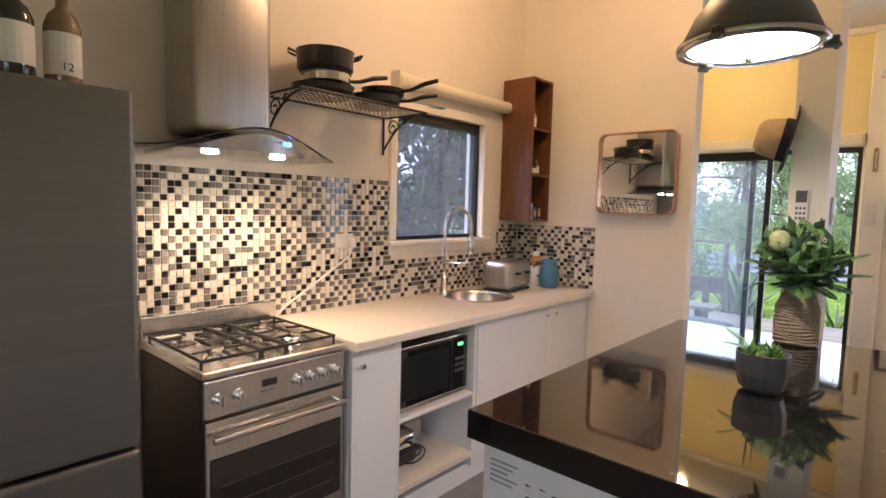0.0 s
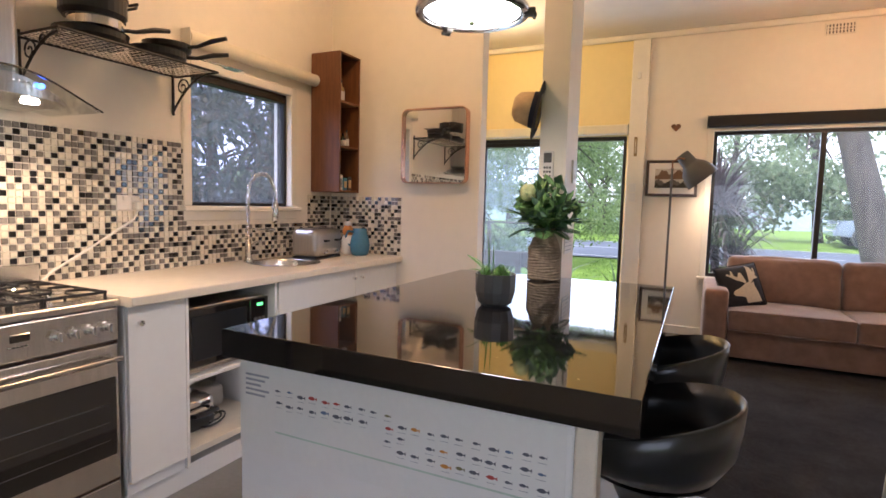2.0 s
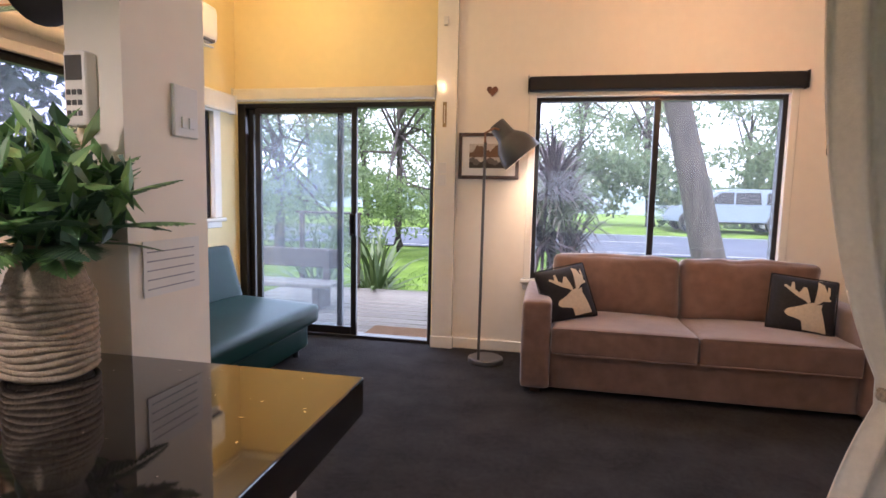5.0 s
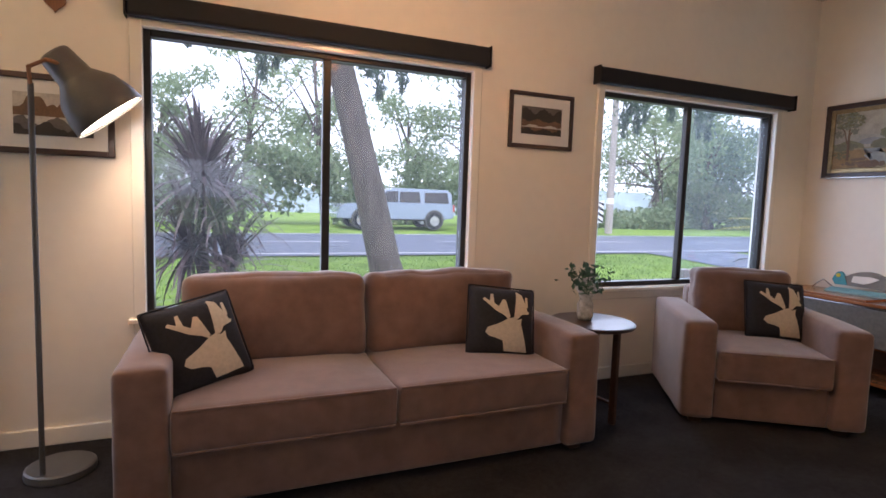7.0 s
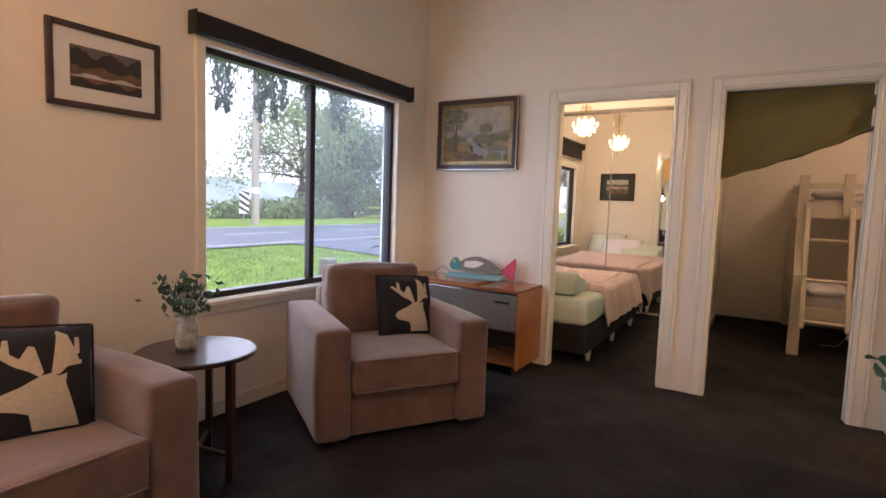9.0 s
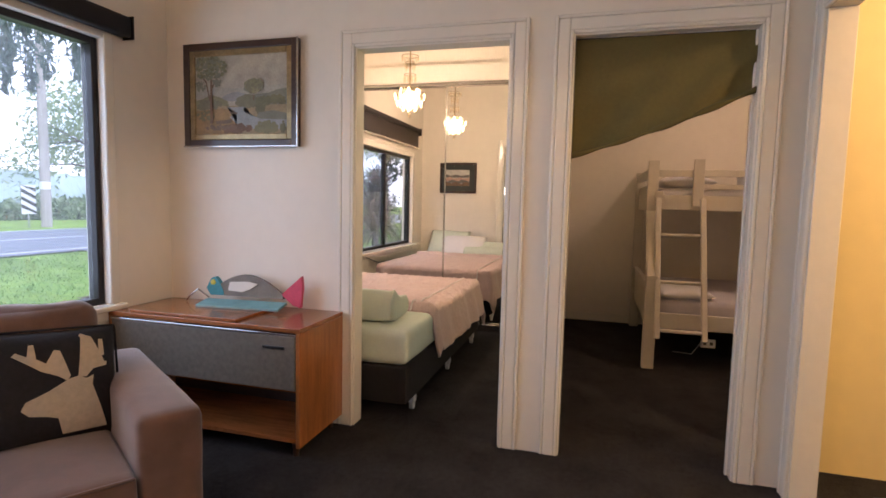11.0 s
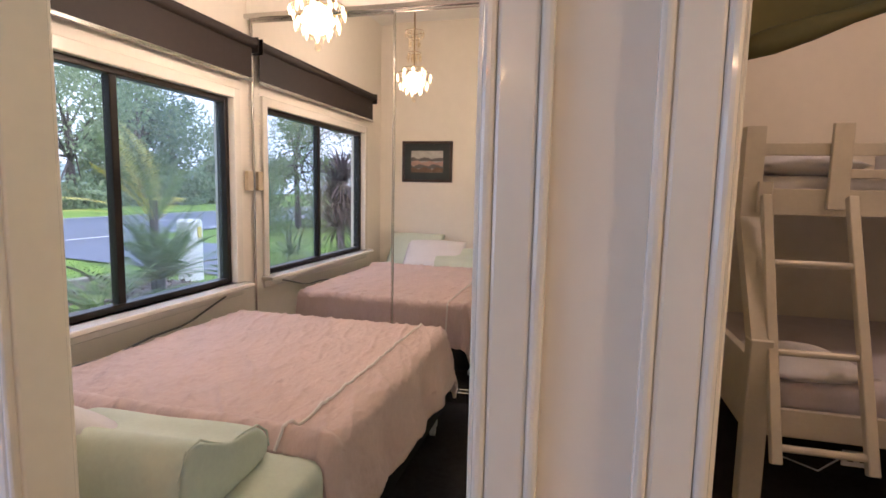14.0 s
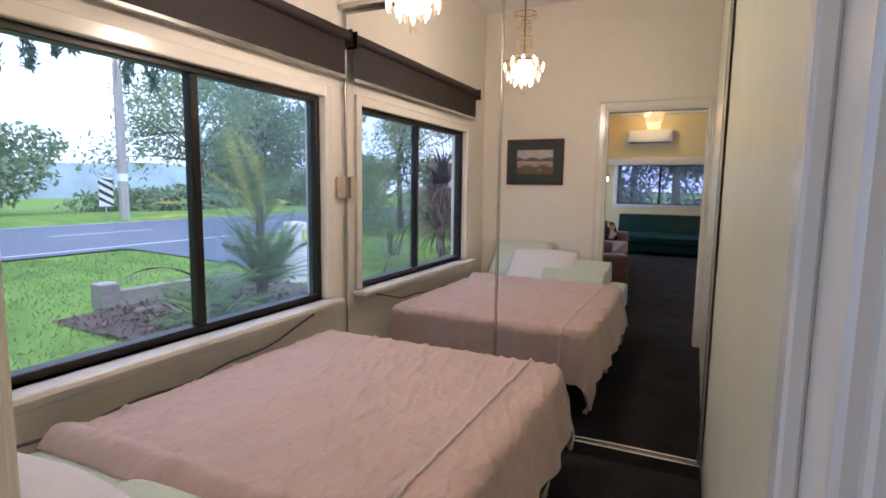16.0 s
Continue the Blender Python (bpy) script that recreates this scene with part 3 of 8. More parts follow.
def window(name, axis, at, hole, label, panes, mat_glass=None, sign=1, frame_w=0.035, mullion=0.045, timber=0.07, sill_out=0.05):
    """A sliding window: dark aluminium frame, sashes, panes, and a painted timber surround; sign: +1 where outdoors is the way of the axis."""
    a0, a1, z0, z1 = hole
    root = thing(name, Matrix(), label, "window", kind="structure")

    def P(a, d, z):
        return (a, at + sign * d, z) if axis == "x" else (at + sign * d, a, z)

    def bx(items, bev=0.004):
        bm = bmesh.new()
        for a, b, d0, d1, e0, e1 in items:
            p, q = Vector(P(a, d0, e0)), Vector(P(b, d1, e1))
            add_box(bm, [min(p[i], q[i]) for i in range(3)], [max(p[i], q[i]) for i in range(3)], bev, 1)
        return bm

    w = frame_w
    part("frame", bx([(a0, a0 + w, 0.03, 0.10, z0, z1), (a1 - w, a1, 0.03, 0.10, z0, z1), (a0 + w, a1 - w, 0.03, 0.10, z0, z0 + w), (a0 + w, a1 - w, 0.03, 0.10, z1 - w, z1)]), M_ALU, root)
    for m in panes:
        part("mullion", bx([(m - mullion / 2, m + mullion / 2, 0.035, 0.085, z0 + w, z1 - w)]), M_ALU, root)
    edges = [a0 + w, *panes, a1 - w]
    for i, (p, q) in enumerate(zip(edges, edges[1:])):
        o = part("pane", bx([(p, q, 0.058 + 0.008 * (i % 2), 0.062 + 0.008 * (i % 2), z0 + w, z1 - w)], 0), (mat_glass or [M_GLASS])[i % len(mat_glass or [M_GLASS])], root)
        o.visible_shadow = False
    if timber:
        part("surround", bx([(a0 - timber, a0 + 0.003, -0.018, 0.03, z0, z1 + timber), (a1 - 0.003, a1 + timber, -0.018, 0.03, z0, z1 + timber), (a0, a1, -0.016, 0.03, z1 - 0.003, z1 + timber)], 0.005), M_TRIM, root)
        part("sill", bx([(a0 - timber - 0.02, a1 + timber + 0.02, -sill_out, 0.04, z0 - 0.03, z0)], 0.006), M_TRIM, root)
        part("apron", bx([(a0 - timber, a1 + timber, -0.014, 0.0, z0 - 0.085, z0 - 0.03)], 0.004), M_TRIM, root)
    return root


window("window_1", "x", N, HOLE_1, "sliding window in dark aluminium with a cream surround", [1.875], timber=0.055)
window("window_2", "x", N, HOLE_2, "sliding window in dark aluminium looking onto the lawn", [4.62], [M_GLASS, M_GLASSHAZE], timber=0.055)
window("window_3", "x", N, HOLE_3, "bedroom sliding window in dark aluminium", [7.41], [M_GLASSBED, M_GLASSBEDHAZE], timber=0.06, sill_out=0.09)
wk = window("window_4", "y", WX, HOLE_K, "kitchen window looking into dark trees", [], [M_GLASSBLUE], sign=-1, timber=0.05, frame_w=0.02)
# dark strip across the top of the kitchen window
part("dark_head_strip", box((WX - 0.09, 2.70, 1.925), (WX - 0.02, 3.455, 1.962), 0.004, 1), M_ALU, wk, "dark strip along the head")
window("window_5", "y", WX, HOLE_W, "wide window above the green seat", [5.36], [M_GLASSBLUE], sign=-1, timber=0.09, frame_w=0.025)

# added unseen window that lets daylight onto the island's front
window("window_6", "x", -0.60, HOLE_B, "unseen window assumed behind the kitchen", [1.0], sign=-1, timber=0.06)

# sliding door
sd = thing("sliding_door", Matrix(), "dark aluminium sliding glass door standing open", "sliding door", kind="structure")
part("frame", boxes(((-1.665, N + 0.02, 0), (-1.59, N + 0.12, 2.05), 0.004, 1), ((0.105, N + 0.02, 0), (0.14, N + 0.12, 2.05), 0.004, 1),
                    ((-1.59, N + 0.02, 2.01), (0.105, N + 0.12, 2.05), 0.004, 1), ((-1.59, N + 0.02, 0.0), (0.105, N + 0.12, 0.03), 0.004, 1)), M_ALU, sd)
for x0, x1, y, hz in ((-1.59, -0.69, N + 0.085, 0), (-1.50, -0.545, N + 0.045, 1)):
    leaf = part("door_leaf", boxes(((x0, y - 0.018, 0.03), (x0 + 0.05, y + 0.018, 2.01), 0.003, 1), ((x1 - 0.05, y - 0.018, 0.03), (x1, y + 0.018, 2.01), 0.003, 1),
                                   ((x0 + 0.05, y - 0.018, 1.965), (x1 - 0.05, y + 0.018, 2.01), 0.003, 1), ((x0 + 0.05, y - 0.018, 0.03), (x1 - 0.05, y + 0.018, 0.10), 0.003, 1)), M_ALU, sd)
    o = part("pane", box((x0 + 0.05, y - 0.003, 0.10), (x1 - 0.05, y + 0.003, 1.965)), M_GLASSHAZE if hz else M_GLASS, leaf)
    o.visible_shadow = False
part("handle", boxes(((-0.555, N + 0.0, 0.92), (-0.54, N + 0.028, 1.10), 0.004, 1), ((-0.60, N + 0.0, 0.92), (-0.585, N + 0.028, 1.10), 0.004, 1), ((-0.60, N, 1.09), (-0.54, N + 0.02, 1.105), 0.003, 1), ((-0.60, N, 0.915), (-0.54, N + 0.02, 0.93), 0.003, 1)), M_BLACKPL, sd)


def blind(name, axis, at, lo, hi, z0, z1, sign, fabric, label, drop=None, deep=0.07, tube_r=None):
    """A rolled-up blind: a covered roll with end brackets and, where it hangs, a length of cloth with a bottom bar."""
    root = thing(name, Matrix(), label, "roller blind")

    def bx(a, b, d0, d1, e0, e1, bev):
        p = Vector((a, at - sign * d0, e0)) if axis == "x" else Vector((at - sign * d0, a, e0))
        q = Vector((b, at - sign * d1, e1)) if axis == "x" else Vector((at - sign * d1, b, e1))
        return box([min(p[i], q[i]) for i in range(3)], [max(p[i], q[i]) for i in range(3)], bev, 3)

    if tube_r:
        r, c = tube_r, deep * 0.6
        a = (lo, at - sign * c, z1 - r) if axis == "x" else (at - sign * c, lo, z1 - r)
        b = (hi, at - sign * c, z1 - r) if axis == "x" else (at - sign * c, hi, z1 - r)
        part("roll", tube(a, b, r, n=20), fabric, root, smooth=False)
    else:
        part("roll", bx(lo, hi, 0.01, deep, z0, z1, 0.018), fabric, root)
    for e in (lo - 0.006, hi):
        part("bracket", bx(e, e + 0.006, 0, deep + 0.004, z0 - 0.004, z1 + 0.006, 0.001), M_ALU if fabric is not M_CREAMBLIND else M_TRIM, root)
    if drop:
        part("cloth", bx(lo + 0.015, hi - 0.015, 0.030, 0.033, drop, z1 - 0.02, 0.0), fabric, root)
        part("bottom_bar", bx(lo + 0.015, hi - 0.015, 0.022, 0.04, drop - 0.02, drop + 0.004, 0.005), M_SILVER if fabric is M_BLINDB else fabric, root)
    return root


blind("roller_blind", "x", N, 0.90, 2.85, 2.10, 2.215, 1, M_BLIND, "black roller blind rolled up above the window")
blind("roller_blind", "x", N, 3.685, 5.65, 2.10, 2.21, 1, M_BLIND, "black roller blind rolled up above the second window")
blind("roller_blind", "x", N - 0.02, 6.40, 8.425, 2.2, 2.29, 1, M_BLINDB, "dark brown roller blind partly lowered in the bedroom", drop=2.03, tube_r=0.03)
blind("roller_blind", "x", N, -1.66, 0.145, 2.06, 2.165, 1, M_CREAMBLIND, "cream roller blind rolled up above the sliding door")
blind("roller_blind", "y", WX, 4.40, 6.5, 1.94, 2.10, -1, M_CREAMBLIND, "cream roller blind above the wide window")
blind("roller_blind", "y", WX, 2.64, 3.70, 2.07, 2.16, -1, M_CREAMBLIND, "cream roller blind above the kitchen window", tube_r=0.04)

# ---- kitchen ----


def knob(parent, x, y, z, r=0.017, out=(1, 0, 0)):
    o = Vector(out)
    p = Vector((x, y, z))
    bm = bmesh.new()
    add_tube(bm, p, p + o * 0.012, r * 1.25, r * 1.2, 20)
    add_tube(bm, p + o * 0.012, p + o * 0.034, r * 0.9, r * 0.8, 20)
    add_box(bm, p + o * 0.03 + Vector((0, -0.003, -r)), p + o * 0.042 + Vector((0, 0.003, r)), 0.001, 1)
    return part("knob", bm, M_CHROME, parent, smooth=False)


# fridge
fr = thing("fridge", pose(-1.64, 0.45, 0), "dark stainless fridge freezer with two doors", "fridge")
part("body", box((0, 0, 0.03), (0.54, 0.69, 1.715), 0.01), M_FRIDGE, fr)
d = part("door", box((0.545, 0.0, 0.745), (0.605, 0.69, 1.72), 0.014, 3), M_FRIDGE, fr)
d2 = part("freezer_door", box((0.545, 0.0, 0.05), (0.605, 0.69, 0.735), 0.014, 3), M_FRIDGE, fr)
for k, z in ((d, 1.0), (d2, 0.6)):
    part("handle", boxes(((0.60, 0.03, z - 0.2), (0.64, 0.05, z + 0.1), 0.006, 2)), M_STEELV, k)
for x, y in ((0.05, 0.05), (0.05, 0.6), (0.45, 0.05), (0.45, 0.6)):
    part("foot", box((x, y, 0.002), (x + 0.05, y + 0.05, 0.03)), M_BLACKPL, fr)


def bottle(name, m, h, r, glass, label, liquid=None, tag=True):
    b = thing(name, m, label, "bottle")
    part("glass", lathe([(0.001, 0), (r * 0.95, 0.0), (r, 0.01), (r, h * 0.56), (r * 0.8, h * 0.66), (r * 0.34, h * 0.74), (r * 0.32, h * 0.9), (0.001, h * 0.9)], 20), glass, b, smooth=True)
    part("cap", lathe([(0.001, h * 0.88), (r * 0.4, h * 0.88), (r * 0.4, h), (0.001, h)], 16), M_BLACKPL, b)
    if tag:
        part("label", lathe([(r * 1.012, h * 0.12), (r * 1.012, h * 0.5)], 20), M_PAPER, b, "pale paper label")
    return b


M_WHISKY = mat("amber_bottle", (0.20, 0.14, 0.075), 0.05, vary=0.2, coat=0.6)
M_DKBOTTLE = mat("dark_green_bottle", (0.012, 0.02, 0.012), 0.05, vary=0.2, coat=0.6)
M_RUM = mat("golden_bottle", (0.22, 0.12, 0.03), 0.05, vary=0.2, coat=0.6)
b = bottle("bottle", pose(-1.20, 1.02, 1.72), 0.29, 0.043, M_WHISKY, "whisky bottle with a pale label on the fridge")
bottle("bottle", pose(-1.13, 0.90, 1.72), 0.26, 0.046, M_DKBOTTLE, "short dark spirit bottle on the fridge")
bottle("bottle", pose(-1.26, 0.93, 1.72), 0.30, 0.036, M_DKBOTTLE, "dark green bottle on the fridge", tag=False)


def words(text, size, material, parent, m, extrude=0.0006):
    cu = bpy.data.curves.new("lettering", "FONT")
    cu.body, cu.size, cu.extrude, cu.align_x, cu.align_y = text, size, extrude, "CENTER", "CENTER"
    tmp = bpy.data.objects.new("lettering", cu)
    me = bpy.data.meshes.new_from_object(tmp)
    bpy.data.objects.remove(tmp)
    me.materials.append(material)
    ob = new("lettering", me)
    ob.parent = parent
    ob.matrix_basis = m
    return ob


words("12", 0.03, M_BLACKPL, b, pose(0.0449, 0.0, 0.055, 90, 0, 90))

# range cooker
OV = thing("range_cooker", pose(-1.63, 1.335, 0), "stainless steel gas range cooker with a long handle", "oven")
W = 0.562
part("body", box((0.0, 0.0, 0.06), (0.52, W, 0.865), 0.004), M_DARKSIDE, OV)
part("hob_top", boxes(((0.0, -0.003, 0.865), (0.545, W + 0.003, 0.895), 0.010, 3)), M_STEEL, OV)
part("upstand", box((0.0, 0.0, 0.895), (0.02, W, 0.985), 0.004), M_STEEL, OV)
part("control_panel", box((0.50, 0.004, 0.735), (0.535, W - 0.004, 0.862), 0.006, 2), M_STEEL, OV)
part("clock", box((0.533, 0.205, 0.80), (0.538, 0.262, 0.826), 0.002, 1), M_BLACKGL, OV)
part("clock_buttons", boxes(*[((0.533, 0.20 + 0.012 * i, 0.782), (0.539, 0.208 + 0.012 * i, 0.787), 0.001, 1) for i in range(5)]), M_BLACKPL, OV)
for y in (0.052, 0.12, 0.34, 0.396, 0.452, 0.51):
    knob(OV, 0.535, y, 0.796)
dr = part("oven_door", boxes(((0.505, 0.008, 0.20), (0.535, W - 0.008, 0.725), 0.006, 2)), M_STEEL, OV)
part("window", box((0.533, 0.022, 0.30), (0.539, W - 0.022, 0.60), 0.004, 2), M_BLACKGL, dr, "smoky black oven glass")
# grey bars on the glass stand in for its reflected bands
for z in (0.36, 0.43, 0.50):
    part("reflection_line", box((0.539, 0.05, z), (0.5398, W - 0.05, z + 0.003)), M_GREY, dr, "grey bar imitating a reflection in the oven glass")
part("handle", sweep([(0.572, 0.02, 0.675), (0.572, W - 0.02, 0.675)], 0.0105, 12), M_CHROME, dr)
for y in (0.045, W - 0.045):
    part("handle_post", tube((0.53, y, 0.675), (0.572, y, 0.675), 0.007), M_CHROME, dr)
part("drawer", box((0.505, 0.008, 0.06), (0.533, W - 0.008, 0.19), 0.005, 2), M_STEEL, OV)
for x in (0.06, 0.46):
    for y in (0.06, W - 0.06):
        part("leg", tube((x, y, 0), (x, y, 0.07), 0.02), M_STEELV, OV)
for i, (x, y, r) in enumerate(((0.14, 0.12, 0.042), (0.38, 0.12, 0.034), (0.14, 0.415, 0.034), (0.38, 0.415, 0.045), (0.26, 0.268, 0.028))):
    part("burner", moved(lathe([(r * 1.5, 0), (r * 1.3, 0.008), (r, 0.010), (r, 0.018), (r * 0.9, 0.022), (0.001, 0.023)], 24), pose(x, y, 0.895)), M_CHROME, OV)
for y0, y1 in ((0.02, 0.225), (0.235, 0.325), (0.335, 0.54)):
    bm = bmesh.new()
    z = 0.916
    add_sweep(bm, [(0.04, y0, z), (0.49, y0, z), (0.49, y1, z), (0.04, y1, z)], 0.006, 6, True)
    for x in (0.14, 0.265, 0.38):
        add_tube(bm, (x, y0, z), (x, y0 + (y1 - y0) * 0.38, z + 0.004), 0.006, 0.005, 6)
        add_tube(bm, (x, y1, z), (x, y1 - (y1 - y0) * 0.38, z + 0.004), 0.006, 0.005, 6)
    for xa, xb in ((0.04, 0.11), (0.49, 0.42), (0.265, 0.2), (0.265, 0.33)):
        add_tube(bm, (xa, (y0 + y1) / 2, z), (xb, (y0 + y1) / 2, z + 0.004), 0.006, 0.005, 6)
    for x in (0.045, 0.485):
        for y in (y0, y1):
            add_tube(bm, (x, y, 0.893), (x, y, z), 0.006, n=6)
    part("pan_support", bm, M_IRON, OV)

# range hood
RH = thing("range_hood", pose(-1.665, 1.63, 0), "stainless range hood with a curved glass canopy", "range hood")
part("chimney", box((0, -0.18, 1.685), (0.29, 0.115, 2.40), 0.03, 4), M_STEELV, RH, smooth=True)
bm = bmesh.new()
ring, rim = [], []
for i in range(33):
    a = -1 + 2 * i / 32
    y = a * 0.385 - 0.015
    x = 0.26 + 0.20 * math.sqrt(max(0, 1 - a * a * 0.85))
    z = 1.612 + 0.085 * (0.5 + 0.5 * math.cos(math.pi * a))
    ring.append([bm.verts.new((0.0, y, z)), bm.verts.new((x, y, z)), bm.verts.new((x, y, z - 0.006)), bm.verts.new((0, y, z - 0.006))])
    rim.append((x, y, z - 0.003))
for p, q in zip(ring, ring[1:]):
    for k in range(4):
        bm.faces.new((p[k], p[(k + 1) % 4], q[(k + 1) % 4], q[k]))
bm.faces.new(ring[0][::-1])
bm.faces.new(ring[-1])
bmesh.ops.recalc_face_normals(bm, faces=bm.faces)
M_HOODGLASS = clear("hood_glass", (0.93, 0.95, 0.93), 0.01, 0.10)
glass = part("canopy_glass", bm, M_HOODGLASS, RH, "curved clear glass canopy")
glass.visible_shadow = False
part("edge", sweep(rim, 0.0036, 6), M_BLACKGL, glass, "dark polished glass edge")
bm = bmesh.new()
prof = []
for i in range(25):
    a = -1 + 2 * i / 24
    y = a * 0.255
    x = 0.20 + 0.225 * math.sqrt(max(0, 1 - a * a * 0.8))
    z = 1.62 + 0.058 * (0.5 + 0.5 * math.cos(math.pi * a)) ** 0.8
    prof.append([bm.verts.new((0.0, y, z)), bm.verts.new((x, y, z)), bm.verts.new((x - 0.01, y, 1.614)), bm.verts.new((0, y, 1.606))])
for p, q in zip(prof, prof[1:]):
    for k in range(4):
        bm.faces.new((p[k], p[(k + 1) % 4], q[(k + 1) % 4], q[k]))
bm.faces.new(prof[0][::-1])
bm.faces.new(prof[-1])
bmesh.ops.recalc_face_normals(bm, faces=bm.faces)
part("body", bm, M_STEEL, RH)
part("power_button", tube((0.405, 0.11, 1.652), (0.419, 0.11, 1.652), 0.009), glow("blue_button", (0.05, 0.15, 1.0), 6), RH, "glowing blue switch")
for i in range(4):
    part("button", tube((0.405, 0.02 + 0.018 * i, 1.655), (0.424, 0.02 + 0.018 * i, 1.655), 0.004), M_CHROME, RH)
G_BULB = glow("warm_bulb", (1.0, 0.86, 0.62), 40)
for y in (-0.13, 0.14):
    part("light", moved(lathe([(0.001, 0), (0.026, 0), (0.03, 0.006)], 20), pose(0.28, y, 1.606)), G_BULB, RH, "glowing halogen light")

# base units and worktop
wt = thing("worktop", Matrix(), "cream laminate worktop with a rounded edge", "worktop")
bm = bmesh.new()
SX, SY, SR = -1.40, 3.125, 0.195
outer = [(WX + 0.002, 1.905), (-1.04, 1.905), (-1.04, 3.928), (WX + 0.002, 3.928)]
n = 40
circle = [(SX + SR * math.cos(2 * math.pi * k / n), SY + SR * math.sin(2 * math.pi * k / n)) for k in range(n)]
for z in (0.862, 0.90):
    vo = [bm.verts.new((x, y, z)) for x, y in outer]
    vc = [bm.verts.new((x, y, z)) for x, y in circle]
    es = [bm.edges.new((vo[i], vo[(i + 1) % 4])) for i in range(4)] + [bm.edges.new((vc[i], vc[(i + 1) % n])) for i in range(n)]
    bmesh.ops.triangle_fill(bm, use_beauty=True, edges=es)
bm.verts.ensure_lookup_table()
for a0, cnt in ((0, 4), (4, n)):
    for i in range(cnt):
        p, q = bm.verts[a0 + i], bm.verts[a0 + (i + 1) % cnt]
        r, s = bm.verts[a0 + i + 4 + n], bm.verts[a0 + (i + 1) % cnt + 4 + n]
        bm.faces.new((p, q, s, r))
bmesh.ops.recalc_face_normals(bm, faces=bm.faces)
part("slab", bm, M_COUNTER, wt)
part("front_edge", box((-1.0415, 1.906, 0.864), (-1.034, 3.927, 0.8985), 0.003, 2), M_COUNTER, wt, "rounded laminate nosing")
sk = thing("sink", pose(SX, SY, 0.90), "round stainless steel sink set into the worktop", "sink")
part("bowl", lathe([(0.215, 0.003), (0.212, 0.006), (0.19, 0.004), (0.185, -0.01), (0.175, -0.13), (0.15, -0.15), (0.03, -0.155), (0.001, -0.16)], 40), M_STEEL, sk, smooth=True)
part("plug", moved(lathe([(0.03, 0), (0.026, 0.006), (0.001, 0.006)], 16), pose(0, 0, -0.152)), M_CHROME, sk)

tp = thing("mixer_tap", pose(-1.555, 2.985, 0.90), "chrome spring-neck kitchen mixer tap", "tap")
part("base", lathe([(0.026, 0), (0.026, 0.02), (0.019, 0.03), (0.017, 0.14), (0.001, 0.14)], 20), M_CHROME, tp, smooth=True)
arch = [(0, 0, 0.13 + 0.03 * i) for i in range(10)] + [(0.075 - 0.075 * math.cos(a), 0.02 * a, 0.42 + 0.11 * math.sin(a)) for a in [math.pi * k / 12 for k in range(1, 13)]] + [(0.15, 0.063, 0.42 - 0.03 * i) for i in range(1, 3)]
part("hose", sweep(arch, 0.006, 8), M_CHROME, tp)
bm = bmesh.new()
L = [Vector(p) for p in arch]
pts = []
steps = 520
for i in range(steps):
    f = i / (steps - 1) * (len(L) - 1)
    k = min(int(f), len(L) - 2)
    p = L[k].lerp(L[k + 1], f - k)
    dd = (L[k + 1] - L[k]).normalized()
    u = dd.orthogonal().normalized()
    w = dd.cross(u)
    ang = i * 0.75
    pts.append(p + (u * math.cos(ang) + w * math.sin(ang)) * 0.0115)
add_sweep(bm, pts, 0.0022, 4)
part("spring", bm, M_CHROME, tp)
part("spray_head", moved(lathe([(0.011, 0.0), (0.018, -0.02), (0.019, -0.09), (0.014, -0.13), (0.001, -0.13)], 18), pose(0.15, 0.063, 0.37)), M_CHROME, tp, smooth=True)
part("arm", tube((0, 0, 0.20), (0.15, 0.063, 0.20), 0.006), M_CHROME, tp)
part("lever", tube((0.0, 0.015, 0.10), (0.05, 0.06, 0.135), 0.006), M_CHROME, tp)

cn = thing("narrow_cabinet", Matrix(), "narrow white cabinet beside the cooker", "cabinet", "kitchen base cabinets")
part("carcass", box((WX + 0.01, 1.915, 0.10), (-1.10, 2.172, 0.86), 0.002, 1), M_CAB, cn)
d = part("door", box((-1.098, 1.918, 0.155), (-1.08, 2.170, 0.857), 0.003, 2), M_CAB, cn)
part("knob", moved(lathe([(0.005, 0), (0.005, 0.012), (0.011, 0.016), (0.011, 0.024), (0.001, 0.026)], 14), pose(-1.08, 1.96, 0.79, 0, 90, 0)), M_CHROME, d)
co = thing("open_cabinet", Matrix(), "white open cabinet holding the microwave", "cabinet", "kitchen base cabinets")
part("side_panel", box((WX + 0.01, 2.175, 0.10), (-1.085, 2.191, 0.86), 0.002, 1), M_CAB, co)
part("side_panel", box((WX + 0.01, 2.705, 0.10), (-1.085, 2.722, 0.86), 0.002, 1), M_CAB, co)
part("back_panel", box((WX + 0.012, 2.191, 0.10), (WX + 0.022, 2.705, 0.86)), M_CAB, co)
part("shelf", box((WX + 0.022, 2.191, 0.475), (-1.09, 2.705, 0.493), 0.002, 1), M_CAB, co)
part("shelf", box((WX + 0.022, 2.191, 0.15), (-1.085, 2.705, 0.18), 0.002, 1), M_COUNTER, co)
cs = thing("sink_cabinet", Matrix(), "white double-door cabinet under the sink", "cabinet", "kitchen base cabinets")
part("carcass", box((WX + 0.01, 2.726, 0.10), (-1.10, 3.925, 0.70), 0.002, 1), M_CAB, cs)
